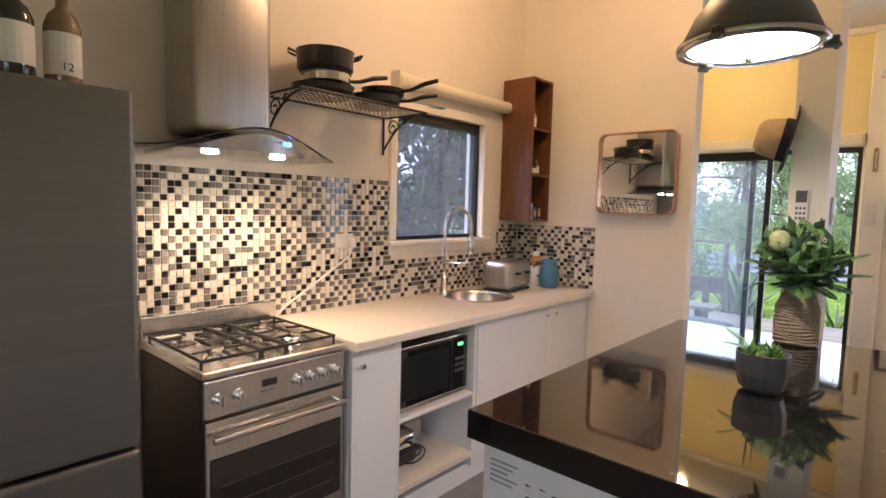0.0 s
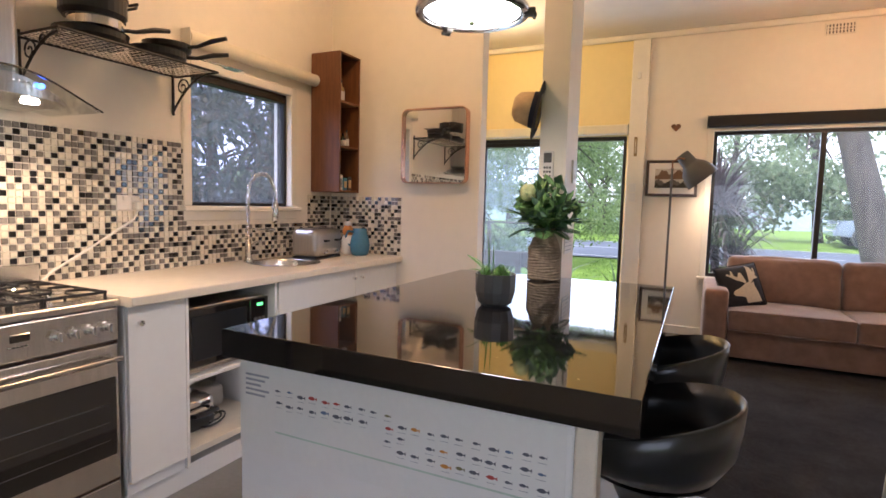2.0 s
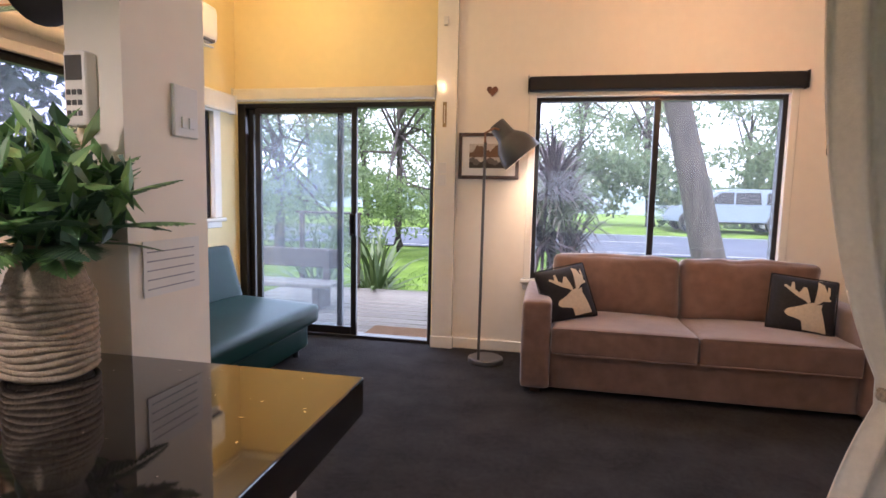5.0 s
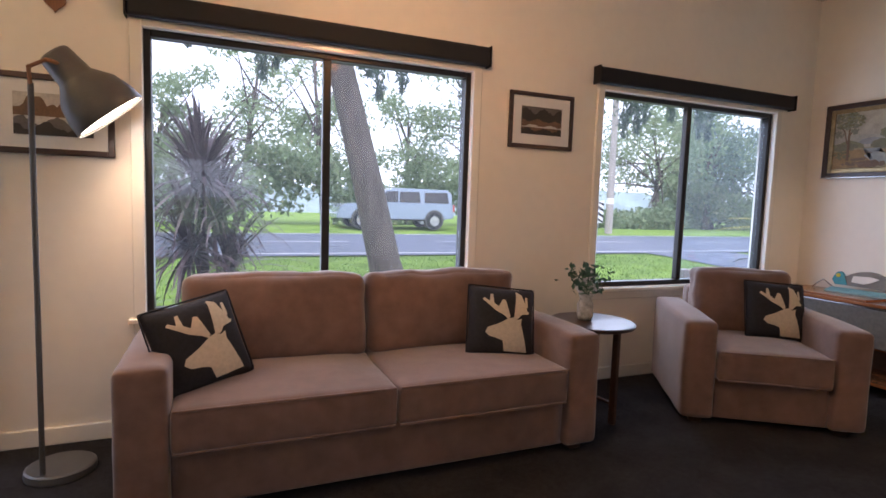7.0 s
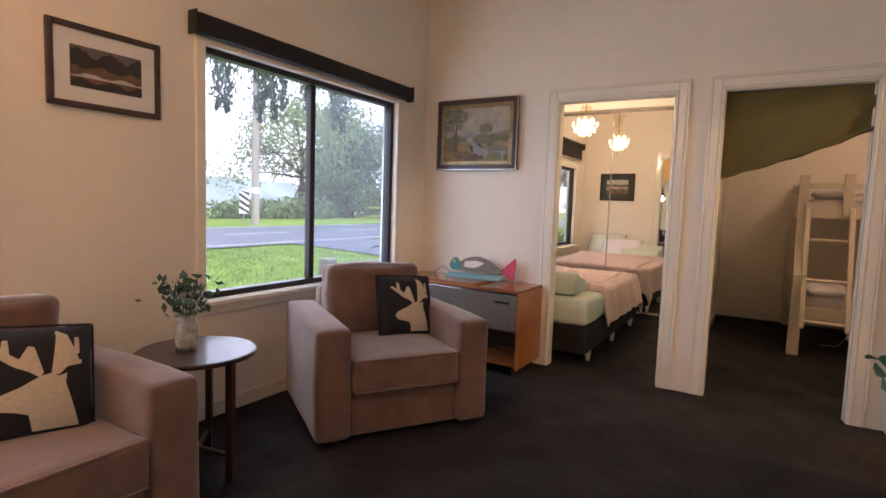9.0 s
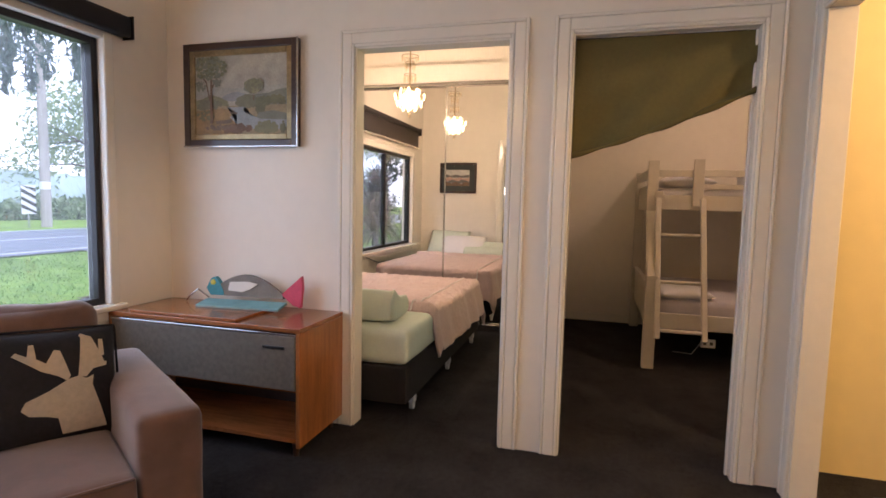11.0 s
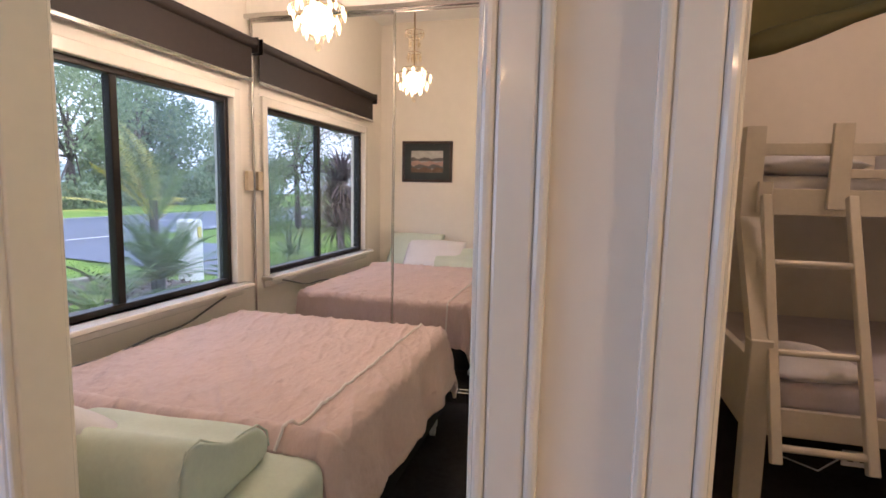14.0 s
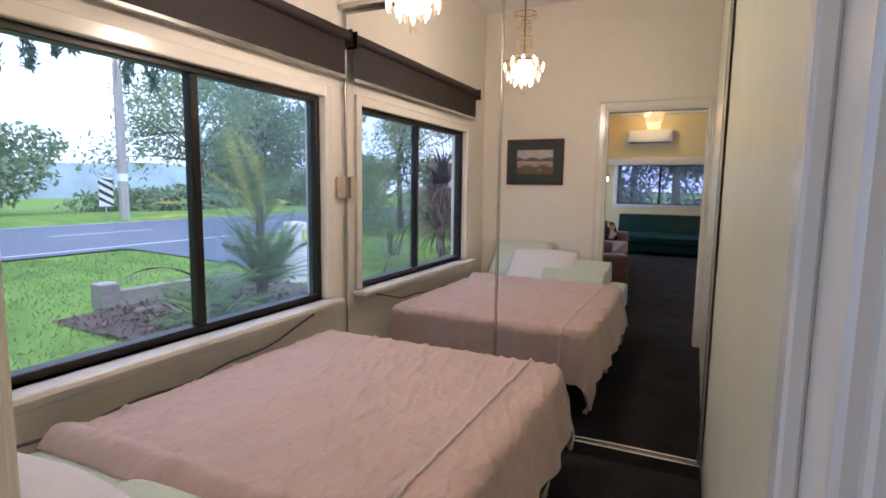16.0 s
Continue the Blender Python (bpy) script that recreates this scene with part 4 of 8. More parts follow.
for y0, y1, ky in ((2.73, 3.415, 3.385), (3.42, 3.922, 3.47)):
    d = part("door", box((-1.098, y0, 0.155), (-1.08, y1, 0.857), 0.003, 2), M_CAB, cs)
    part("knob", moved(lathe([(0.005, 0), (0.005, 0.012), (0.011, 0.016), (0.011, 0.024), (0.001, 0.026)], 14), pose(-1.08, ky, 0.80, 0, 90, 0)), M_CHROME, d)
tagged(part("kickboard", box((WX + 0.01, 1.915, 0.002), (-1.12, 3.925, 0.10), 0.002, 1), M_CAB), "white kickboard under the kitchen cabinets", "kickboard", kind="structure")

mw = thing("microwave", pose(-1.57, 2.20, 0.493), "black and silver microwave on an open shelf", "microwave")
part("body", box((0, 0, 0.008), (0.43, 0.495, 0.30), 0.006, 2), M_STEEL, mw)
d = part("door", box((0.43, 0.004, 0.03), (0.452, 0.37, 0.294), 0.004, 2), M_BLACKGL, mw)
part("window", box((0.451, 0.03, 0.06), (0.454, 0.345, 0.262), 0.002, 1), M_BLACKPL, d)
c = part("control_panel", box((0.43, 0.372, 0.03), (0.45, 0.492, 0.294), 0.004, 2), M_BLACKGL, mw)
part("display", box((0.449, 0.415, 0.252), (0.4525, 0.452, 0.266)), glow("green_display", (0.12, 0.9, 0.2), 1.2), c, "green lit clock display")
for i in range(3):
    for j in range(3):
        part("button", box((0.449, 0.395 + 0.026 * j, 0.18 - 0.03 * i), (0.453, 0.415 + 0.026 * j, 0.195 - 0.03 * i), 0.001, 1), M_GREY, c)
part("trim_bar", box((0.43, 0.004, 0.008), (0.452, 0.492, 0.03), 0.003, 1), M_STEEL, mw)
for x, y in ((0.05, 0.05), (0.38, 0.05), (0.05, 0.44), (0.38, 0.44)):
    part("foot", tube((x, y, 0), (x, y, 0.01), 0.012), M_BLACKPL, mw)

# small appliance and cord on the low shelf
kt = thing("sandwich_press", pose(-1.33, 2.34, 0.181), "silver and black sandwich press on the low shelf", "appliance")
part("base", moved(soft((0.24, 0.20, 0.07), 0.025, n=6), pose(0, 0, 0.035)), M_BLACKPL, kt, smooth=True)
part("lid", moved(soft((0.24, 0.20, 0.09), 0.035, n=6), pose(0, 0, 0.115)), M_CHROME, kt, smooth=True)
part("handle", sweep([(0.12, -0.07, 0.09), (0.17, -0.06, 0.10), (0.17, 0.06, 0.10), (0.12, 0.07, 0.09)], 0.011, 8), M_BLACKPL, kt)
bl = thing("blender_jug", pose(-1.44, 2.57, 0.181), "white blender with a clear jug", "appliance")
part("base", moved(soft((0.14, 0.14, 0.12), 0.03, n=6), pose(0, 0, 0.06)), M_WHITEPL, bl, smooth=True)
part("jug", lathe([(0.05, 0.12), (0.062, 0.25), (0.06, 0.25), (0.046, 0.125)], 20), clear("clear_plastic", (0.9, 0.92, 0.92), 0.05), bl, smooth=True)
cd = thing("appliance_cord", pose(0, 0, 0), "black power cord curled on the low shelf", "cord")
part("cord", sweep([(-1.30 + 0.06 * math.cos(a * 1.1) + 0.01 * a, 2.44 + 0.09 * math.sin(a), 0.187 + 0.002 * a) for a in [0.4 * k for k in range(26)]], 0.0045, 6), M_BLACKPL, cd)

# toaster, jar, jug
ts = thing("toaster", pose(-1.43, 3.47, 0.90, 0, 0, 8), "brushed silver four-slice toaster", "toaster")
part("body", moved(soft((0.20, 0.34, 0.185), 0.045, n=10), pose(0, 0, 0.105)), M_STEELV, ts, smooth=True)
part("base", box((-0.09, -0.16, 0.0), (0.09, 0.16, 0.02), 0.008, 2), M_BLACKPL, ts)
for x in (-0.045, 0.045):
    part("slot", box((x - 0.014, -0.13, 0.192), (x + 0.014, 0.13, 0.200), 0.002, 1), M_BLACKPL, ts)
for y in (-0.07, 0.07):
    part("dial", moved(lathe([(0.014, 0), (0.013, 0.014), (0.001, 0.015)], 16), pose(0.098, y, 0.05, 0, 90, 0)), M_CHROME, ts)
    part("lever", box((0.098, y - 0.02, 0.115), (0.125, y + 0.02, 0.128), 0.003, 1), M_BLACKPL, ts)
jr = thing("jar", pose(-1.42, 3.80, 0.90), "white ceramic jar with an orange and white stopper", "jar")
part("body", lathe([(0.001, 0), (0.042, 0), (0.046, 0.02), (0.046, 0.11), (0.03, 0.14), (0.001, 0.14)], 24), M_CERAM, jr, smooth=True)
part("stopper", lathe([(0.03, 0.14), (0.038, 0.155), (0.036, 0.19), (0.022, 0.21), (0.001, 0.212)], 20), mat("orange_glaze", (0.60, 0.22, 0.04), 0.3), jr, "orange stopper", smooth=True)
part("cap", lathe([(0.024, 0.208), (0.024, 0.235), (0.001, 0.24)], 16), M_CERAM, jr, smooth=True)
jg = thing("jug", pose(-1.315, 3.80, 0.90, 0, 0, 200), "blue glazed ceramic jug", "jug")
part("body", lathe([(0.001, 0), (0.055, 0), (0.066, 0.02), (0.072, 0.07), (0.062, 0.13), (0.048, 0.165), (0.052, 0.19), (0.049, 0.19), (0.043, 0.165), (0.055, 0.12), (0.001, 0.02)], 28), M_BLUE, jg, smooth=True)
part("handle", sweep([(0.05, 0, 0.165), (0.085, 0, 0.17), (0.105, 0, 0.135), (0.095, 0, 0.085), (0.066, 0, 0.065)], 0.0085, 8), M_BLUE, jg, smooth=True)

# corner shelf
sh = thing("wall_shelf", pose(-1.665, 3.685, 1.345), "tall narrow wooden wall shelf with open bays", "shelf")
D, H, WD = 0.24, 0.965, 0.25
part("side", box((0, 0, 0), (WD, 0.014, H), 0.002, 1), M_OAK, sh)
part("side", box((0, D - 0.014, 0), (WD, D, H), 0.002, 1), M_OAK, sh)
part("back", box((0, 0.014, 0.0), (0.01, D - 0.014, H)), M_PLY, sh)
for z in (0.0, 0.31, 0.62, H - 0.014):
    part("shelf_board", box((0.01, 0.014, z), (WD - 0.004, D - 0.014, z + 0.014), 0.001, 1), M_OAK, sh)
rng = np.random.default_rng(4)
for i, (z, h, y, r) in enumerate(((0.324, 0.15, 0.06, 0.026), (0.324, 0.10, 0.13, 0.024), (0.324, 0.13, 0.175, 0.018), (0.634, 0.16, 0.10, 0.028), (0.014, 0.09, 0.06, 0.03))):
    bottle("spice_bottle", pose(-1.665 + 0.17, 3.70 + y, 1.345 + z), h, r, [M_CERAM, M_DKBOTTLE, M_WHISKY, M_PLY, M_RUM][i], "small condiment bottle on the wooden shelf")
for i, (c, h) in enumerate(((M_PAPER, 0.11), (M_BLUE, 0.09), (M_BLACKPL, 0.10))):
    bk = thing("tea_box", pose(-1.665 + 0.11, 3.72 + 0.055 * i, 1.359), "small cardboard tea box on the shelf", "box", "tea boxes")
    part("box", box((0, 0, 0), (0.11, 0.045, h), 0.002, 1), c, bk)
    part("label", box((0.11, 0.008, 0.02), (0.1115, 0.037, h - 0.025)), M_STRAW if i else M_PRINT, bk)

# pan rack and pans
rk = thing("pan_rack", pose(0, 0, 0), "black wrought iron wall rack with scrolled brackets", "rack")
RX0, RX1, RY0, RY1, RZ = WX + 0.01, -1.36, 1.86, 2.60, 1.905
part("frame", sweep([(RX0, RY0, RZ), (RX1, RY0, RZ), (RX1, RY1, RZ), (RX0, RY1, RZ)], 0.006, 6, True), M_IRON, rk)
bm = bmesh.new()
cells = 26
for i in range(cells + 1):
    y = RY0 + (RY1 - RY0) * i / cells
    add_tube(bm, (RX0, y, RZ), (RX1, y, RZ), 0.0022, n=4)
for i in range(11):
    x = RX0 + (RX1 - RX0) * i / 10
    add_tube(bm, (x, RY0, RZ + 0.003), (x, RY1, RZ + 0.003), 0.0022, n=4)
part("mesh", bm, M_SILVER, rk, "bright wire mesh")
for y in (RY0 + 0.02, RY1 - 0.02):
    bm = bmesh.new()
    add_box(bm, (RX0 - 0.008, y - 0.006, RZ - 0.20), (RX0 + 0.002, y + 0.006, RZ + 0.03), 0.002, 1)
    add_sweep(bm, [(RX0 + 0.27 * t, y, RZ - 0.17 * (1 - t) ** 2 - 0.006) for t in [k / 10 for k in range(11)]], 0.006, 6)
    add_sweep(bm, [(RX0 + 0.07 + 0.045 * math.cos(a) * (1 - a / 11), y, RZ - 0.06 + 0.045 * math.sin(a) * (1 - a / 11)) for a in [0.5 * k for k in range(19)]], 0.004, 6)
    add_sweep(bm, [(RX0 + 0.16 + 0.025 * math.cos(a) * (1 - a / 11), y, RZ - 0.03 + 0.025 * math.sin(a) * (1 - a / 11)) for a in [0.5 * k for k in range(19)]], 0.004, 6)
    part("bracket", bm, M_IRON, rk)


def pan(name, m, r, h, label, body, lid=False, handle=True, loops=False):
    p = thing(name, m, label, "pan")
    part("bowl", lathe([(0.001, 0), (r * 0.88, 0), (r, 0.02), (r, h), (r + 0.005, h + 0.002), (r - 0.004, h), (r - 0.005, 0.02), (0.001, 0.006)], 32), body, p, smooth=False)
    if handle:
        part("handle", sweep([(r, 0, h * 0.75), (r + 0.05, 0, h * 0.85), (r + 0.12, 0, h * 0.95 + 0.02), (r + 0.19, 0, h + 0.03)], [0.008, 0.009, 0.012, 0.010], 8), M_BLACKPL, p)
    if loops:
        for s in (1, -1):
            part("handle", sweep([(s * r, -0.03, h * 0.8), (s * (r + 0.035), -0.03, h * 0.95), (s * (r + 0.035), 0.03, h * 0.95), (s * r, 0.03, h * 0.8)], 0.006, 8), M_BLACKPL, p)
    return p


pan("frying_pan", pose(-1.50, 2.07, 1.912, 0, 0, 75), 0.135, 0.045, "black frying pan on the rack", M_BLACKPL, handle=False)
pan("saucepan", pose(-1.50, 2.09, 1.958, 0, 0, 72), 0.105, 0.055, "steel saucepan stacked on a frying pan", M_CHROME)
pan("casserole_pot", pose(-1.50, 2.08, 2.014, 0, 0, 60), 0.125, 0.095, "black casserole pot on top of the stack", M_BLACKPL, handle=False, loops=True)
pan("frying_pan", pose(-1.49, 2.37, 1.912, 0, 0, 55), 0.12, 0.05, "black frying pan with an upright handle", M_BLACKPL)
pan("frying_pan", pose(-1.49, 2.42, 1.962, 0, 0, 20), 0.105, 0.04, "small black pan on the rack", M_BLACKPL)
sp = thing("spatula", pose(0, 0, 0), "steel spatula sticking out from the rack", "utensil")
part("handle", tube((-1.48, 2.45, 1.98), (-1.42, 2.72, 1.965), 0.006), M_CHROME, sp)
part("blade", boxes(((-1.45, 2.70, 1.96), (-1.39, 2.80, 1.964), 0.001, 1)), M_CHROME, sp)

# wall mirror
mr = thing("wall_mirror", pose(-0.785, 3.925, 1.67), "square mirror with a rounded rose metal frame", "mirror")


def rounded(w, h, r, n=6):
    return [(sx * (w / 2 - r) + r * math.cos(a), sz * (h / 2 - r) + r * math.sin(a)) for sx, sz, a0 in ((1, 1, 0), (-1, 1, 90), (-1, -1, 180), (1, -1, 270)) for a in [radians(a0 + 90 * k / n) for k in range(n + 1)]]


bm = bmesh.new()
rings = [[bm.verts.new((x, y, z)) for x, z in rounded(w, h, r)] for w, h, r, y in ((0.49, 0.505, 0.045, 0.0), (0.49, 0.505, 0.045, -0.055), (0.475, 0.49, 0.038, -0.055), (0.475, 0.49, 0.038, -0.03))]
for a, b in zip(rings, rings[1:]):
    for k in range(len(a)):
        bm.faces.new((a[k], a[(k + 1) % len(a)], b[(k + 1) % len(b)], b[k]))
part("frame", bm, M_COPPER, mr)
bm = bmesh.new()
bm.faces.new([bm.verts.new((x, -0.03, z)) for x, z in rounded(0.478, 0.493, 0.038)])
bmesh.ops.recalc_face_normals(bm, faces=bm.faces)
part("glass", bm, M_MIRROR, mr)

# power point with plug and cord
pp = thing("power_point", pose(WX, 2.32, 1.245), "white double power point with a plug", "power point")
part("plate", box((0.003, -0.058, -0.036), (0.014, 0.058, 0.036), 0.003, 2), M_WHITEPL, pp)
for y in (-0.03, 0.015):
    part("switch", box((0.014, y, 0.014), (0.018, y + 0.015, 0.028), 0.001, 1), M_WHITEPL, pp)
part("plug", box((0.012, 0.012, -0.035), (0.05, 0.05, 0.008), 0.008, 2), M_WHITEPL, pp)
part("cord", sweep([(0.04, 0.03, -0.03), (0.05, 0.0, -0.08), (0.03, -0.10, -0.15), (0.025, -0.25, -0.24), (0.03, -0.36, -0.30), (0.03, -0.40, -0.335)], 0.006, 6), M_WHITEPL, pp)

# ---- island ----
IX0, IX1, IY0, IY1 = -0.25, 0.776, 1.614, 3.18
M_STONE = mat("black_engineered_stone", (0.010, 0.009, 0.009), 0.045, vary=0.2, scale=20, coat=0.6)
isl = thing("kitchen_island", Matrix(), "kitchen island with a thick glossy black stone top", "island")
part("top", box((IX0, IY0, 0.868), (IX1, IY1, 0.94), 0.003, 2), M_STONE, isl)
part("base", box((IX0 + 0.03, IY0 + 0.035, 0.0), (0.655, IY1 - 0.03, 0.868), 0.004, 1), M_CAB, isl)
part("corner_post", box((0.656, IY0 + 0.035, 0.0), (0.70, IY0 + 0.10, 0.868), 0.004, 1), M_COUNTER, isl)
vs, fs = [], []
rng = np.random.default_rng(11)
for k in range(190):
    x, y = rng.uniform(IX0 + 0.02, IX1 - 0.02), rng.uniform(IY0 + 0.02, IY1 - 0.02)
    r, a = rng.uniform(0.001, 0.0034), rng.uniform(0, 3)
    b = len(vs)
    vs += [(x + r * math.cos(a + q) * (1.6 if i % 2 else 0.7), y + r * math.sin(a + q) * (1.6 if i % 2 else 0.7), 0.9404) for i, q in enumerate((0, 1.57, 3.14, 4.71))]
    fs.append((b, b + 1, b + 2, b + 3))
tagged(pydata("mirror_fleck", vs, fs, M_CHROME, isl), kind="stuff")
po = thing("fish_poster", pose(IX0 + 0.032, IY0 + 0.0325, 0.62), "long white poster printed with rows of small fish", "poster")
part("sheet", box((0.0, 0.0, 0.0), (0.86, 0.002, 0.232), 0.0), M_PAPER, po)
FISHC = [mat("fish_print_" + n, c, 0.7) for n, c in (("slate", (0.10, 0.11, 0.14)), ("orange", (0.55, 0.24, 0.05)), ("red", (0.42, 0.07, 0.06)), ("olive", (0.20, 0.19, 0.10)), ("blue", (0.12, 0.18, 0.30)))]
for row in range(3):
    for k in range(20):
        if row == 2 and k < 9 or row == 1 and rng.uniform() < 0.1:
            continue
        x, z = 0.13 + k * 0.036 + rng.uniform(-0.004, 0.004), 0.155 - row * 0.032 + 0.018 * (k < 10) + rng.uniform(-0.004, 0.004)
        s = rng.uniform(0.7, 1.2) * 0.011
        bm = bmesh.new()
        bm.faces.new([bm.verts.new((x + s * a, -0.0008, z + s * c)) for a, c in ((-1.0, 0.0), (-0.5, 0.38), (0.2, 0.42), (0.75, 0.08), (1.15, 0.4), (1.15, -0.35), (0.75, -0.05), (0.2, -0.35), (-0.5, -0.3))])
        part("printed_fish", bm, FISHC[0] if rng.uniform() < 0.55 else FISHC[int(rng.integers(0, 5))], po)
        part("caption_bar", box((x - 0.01, -0.0006, z - 0.0125), (x + 0.01, -0.0002, z - 0.0115)), M_PRINT, po)
for i in range(5):
    part("text_bar", box((0.02, -0.0008, 0.20 - 0.013 * i), (0.10 - 0.014 * (i % 3), -0.0002, 0.2055 - 0.013 * i)), M_PRINT, po)
part("rule_line", box((0.12, -0.0008, 0.062), (0.82, -0.0002, 0.066)), mat("pale_green_print", (0.45, 0.56, 0.48), 0.7), po)

# stools
st = thing("bar_stool", pose(0.765, 2.57, 0.002), "black tub bar stool on a chrome stem", "bar stool", "bar stools")
bm = bmesh.new()
rows = []
n = 36
for f, zz in ((0.0, 0.0), (0.45, 0.004), (0.8, 0.03), (0.95, 0.08), (1.0, 0.14), (1.02, 0.2), (0.985, 0.205), (0.95, 0.14), (0.88, 0.085), (0.72, 0.055), (0.4, 0.04), (0.0, 0.035)):
    row = []
    for k in range(n):
        a = 2 * math.pi * k / n
        lift = 0.35 + 0.65 * (0.5 + 0.5 * math.cos(a)) ** 0.7
        z = 0.645 + (zz * lift if zz > 0.03 else zz)
        row.append(bm.verts.new((0.20 * f * math.cos(a), 0.215 * f * math.sin(a), z)))
    rows.append(row)
for a, b in zip(rows, rows[1:]):
    for k in range(n):
        bm.faces.new((a[k], a[(k + 1) % n], b[(k + 1) % n], b[k]))
bmesh.ops.remove_doubles(bm, verts=bm.verts, dist=1e-5)
bmesh.ops.recalc_face_normals(bm, faces=bm.faces)
part("seat", bm, M_BLACKPL, st, smooth=True)
part("neck", lathe([(0.15, 0.655), (0.09, 0.625), (0.06, 0.56), (0.05, 0.44), (0.001, 0.44)], 24), M_BLACKPL, st, smooth=True)
part("stem", tube((0, 0, 0.02), (0, 0, 0.46), 0.026, n=20), M_CHROME, st)
part("base", lathe([(0.001, 0.05), (0.04, 0.05), (0.10, 0.025), (0.19, 0.012), (0.195, 0.0), (0.001, 0.0)], 36), M_CHROME, st, smooth=True)
part("footrest", sweep([(-0.05 + 0.14 * math.cos(a), 0.12 * math.sin(a), 0.25) for a in [2 * math.pi * k / 20 for k in range(20)]], 0.009, 8, True), M_CHROME, st)
copy_thing(st, pose(0.77, 1.985, 0.002, 0, 0, -6))

# plants on the island
pt = thing("potted_succulent", pose(0.245, 2.32, 0.94) @ Matrix.Diagonal((0.84, 0.84, 1.1, 1)), "grey ceramic bowl planted with green succulents", "pot plant")
part("bowl", lathe([(0.001, 0), (0.05, 0), (0.068, 0.012), (0.080, 0.045), (0.082, 0.10), (0.078, 0.10), (0.074, 0.085), (0.001, 0.08)], 14), M_CERGREY, pt)
part("soil", moved(lathe([(0.074, 0), (0.04, 0.008), (0.001, 0.01)], 16), pose(0, 0, 0.083)), M_MULCH, pt)
rng = np.random.default_rng(3)
groups = []
for cx, cy, k, l in ((0.03, 0.0, 26, 0.045), (0.0, 0.04, 22, 0.04), (-0.03, -0.03, 22, 0.04), (0.05, -0.03, 18, 0.035)):
    v, f = blades(rng, k, l, 0.022, 80, 0.3, 3, 0.004)
    groups.append(([(x + cx, y + cy, z + 0.088) for x, y, z in v], f))
for az, el, L in ((2.6, 0.35, 0.13), (2.9, 0.8, 0.12), (2.2, 0.2, 0.10), (0.6, 0.3, 0.09)):
    v, f = frond(rng, L, 16, 0.025, 0.010, 0.6, el, az)
    groups.append(([(x - 0.03, y, z + 0.09) for x, y, z in v], f))
v, f = blades(rng, 3, 0.13, 0.010, 14, 0.1, 3, 0.01)
groups.append(([(x - 0.03, y, z + 0.088) for x, y, z in v], f))
v, f = merge(groups)
pydata("succulent", v, f, L_SUCC, pt, "green succulent rosettes")

vz = thing("vase_of_foliage", pose(0.22, 3.05, 0.94), "rope-wrapped vase full of green native foliage", "vase")
part("vase", lathe([(0.001, 0), (0.060, 0), (0.070, 0.02), (0.071, 0.14), (0.058, 0.19), (0.042, 0.205), (0.042, 0.225), (0.048, 0.24), (0.043, 0.24), (0.038, 0.22), (0.001, 0.2)], 28), M_ROPE, vz, smooth=True)
bm = bmesh.new()
for i in range(17):
    z = 0.012 + 0.012 * i
    r = 0.071 if z < 0.14 else 0.071 - (z - 0.14) * 0.42
    add_sweep(bm, [(r * math.cos(a), r * math.sin(a), z + 0.003 * math.sin(3 * a + i)) for a in [2 * math.pi * k / 26 for k in range(26)]], 0.0062, 6, True)
part("rope_wrap", bm, M_ROPE, vz, smooth=True)
rng = np.random.default_rng(8)
groups, dark = [], []
for i in range(34):
    az, el, L = rng.uniform(0, 2 * math.pi), rng.uniform(0.1, 1.45), rng.uniform(0.14, 0.28)
    v, f = frond(rng, L, 22, rng.uniform(0.045, 0.07), rng.uniform(0.013, 0.023), rng.uniform(0.3, 1.0), el, az)
    (groups if i % 3 else dark).append(([(x, y, z + 0.23) for x, y, z in v], f))
pts = rng.normal(size=(420, 3))
pts /= np.linalg.norm(pts, axis=1)[:, None]
pts = pts * rng.uniform(0.35, 1.0, size=(420, 1)) * np.array([0.15, 0.15, 0.13]) + np.array([0, 0, 0.34])
v, f = disc_leaves(rng, pts[:260], 0.075, 0.026, 0.8)
groups.append((v.tolist(), f.tolist()))
v, f = disc_leaves(rng, pts[260:], 0.06, 0.03, 0.5)
dark.append((v.tolist(), f.tolist()))
v, f = merge(groups)
pydata("fern_fronds", v, f, L_FERN, vz, "feathery mid-green fronds")
v, f = merge(dark)
pydata("dark_fronds", v, f, L_EUC, vz, "dark leathery leaves")
part("flower", moved(soft((0.07, 0.07, 0.08), 0.034, n=8), pose(-0.06, -0.10, 0.40)), mat("banksia_green", (0.36, 0.42, 0.20), 0.7, vary=0.25, scale=60, bump=0.8, bump_scale=140), vz, "round yellow-green flower head", smooth=True)

# pendant over the island
pl = thing("pendant_lamp", pose(0.185, 2.19, 1.862) @ Matrix.Scale(0.82, 4), "dark metal industrial pendant lamp with a glass lens", "pendant lamp")
part("shade", lathe([(0.185, 0.0), (0.20, 0.012), (0.196, 0.03), (0.165, 0.10), (0.12, 0.16), (0.07, 0.19), (0.035, 0.20), (0.035, 0.26), (0.03, 0.26), (0.03, 0.2), (0.065, 0.183), (0.115, 0.153), (0.158, 0.095), (0.185, 0.03), (0.18, 0.004)], 48), M_GREY, pl, smooth=True)
part("rim", lathe([(0.185, -0.006), (0.212, -0.004), (0.214, 0.012), (0.197, 0.016), (0.185, 0.008)], 48), M_SILVER, pl, smooth=True)
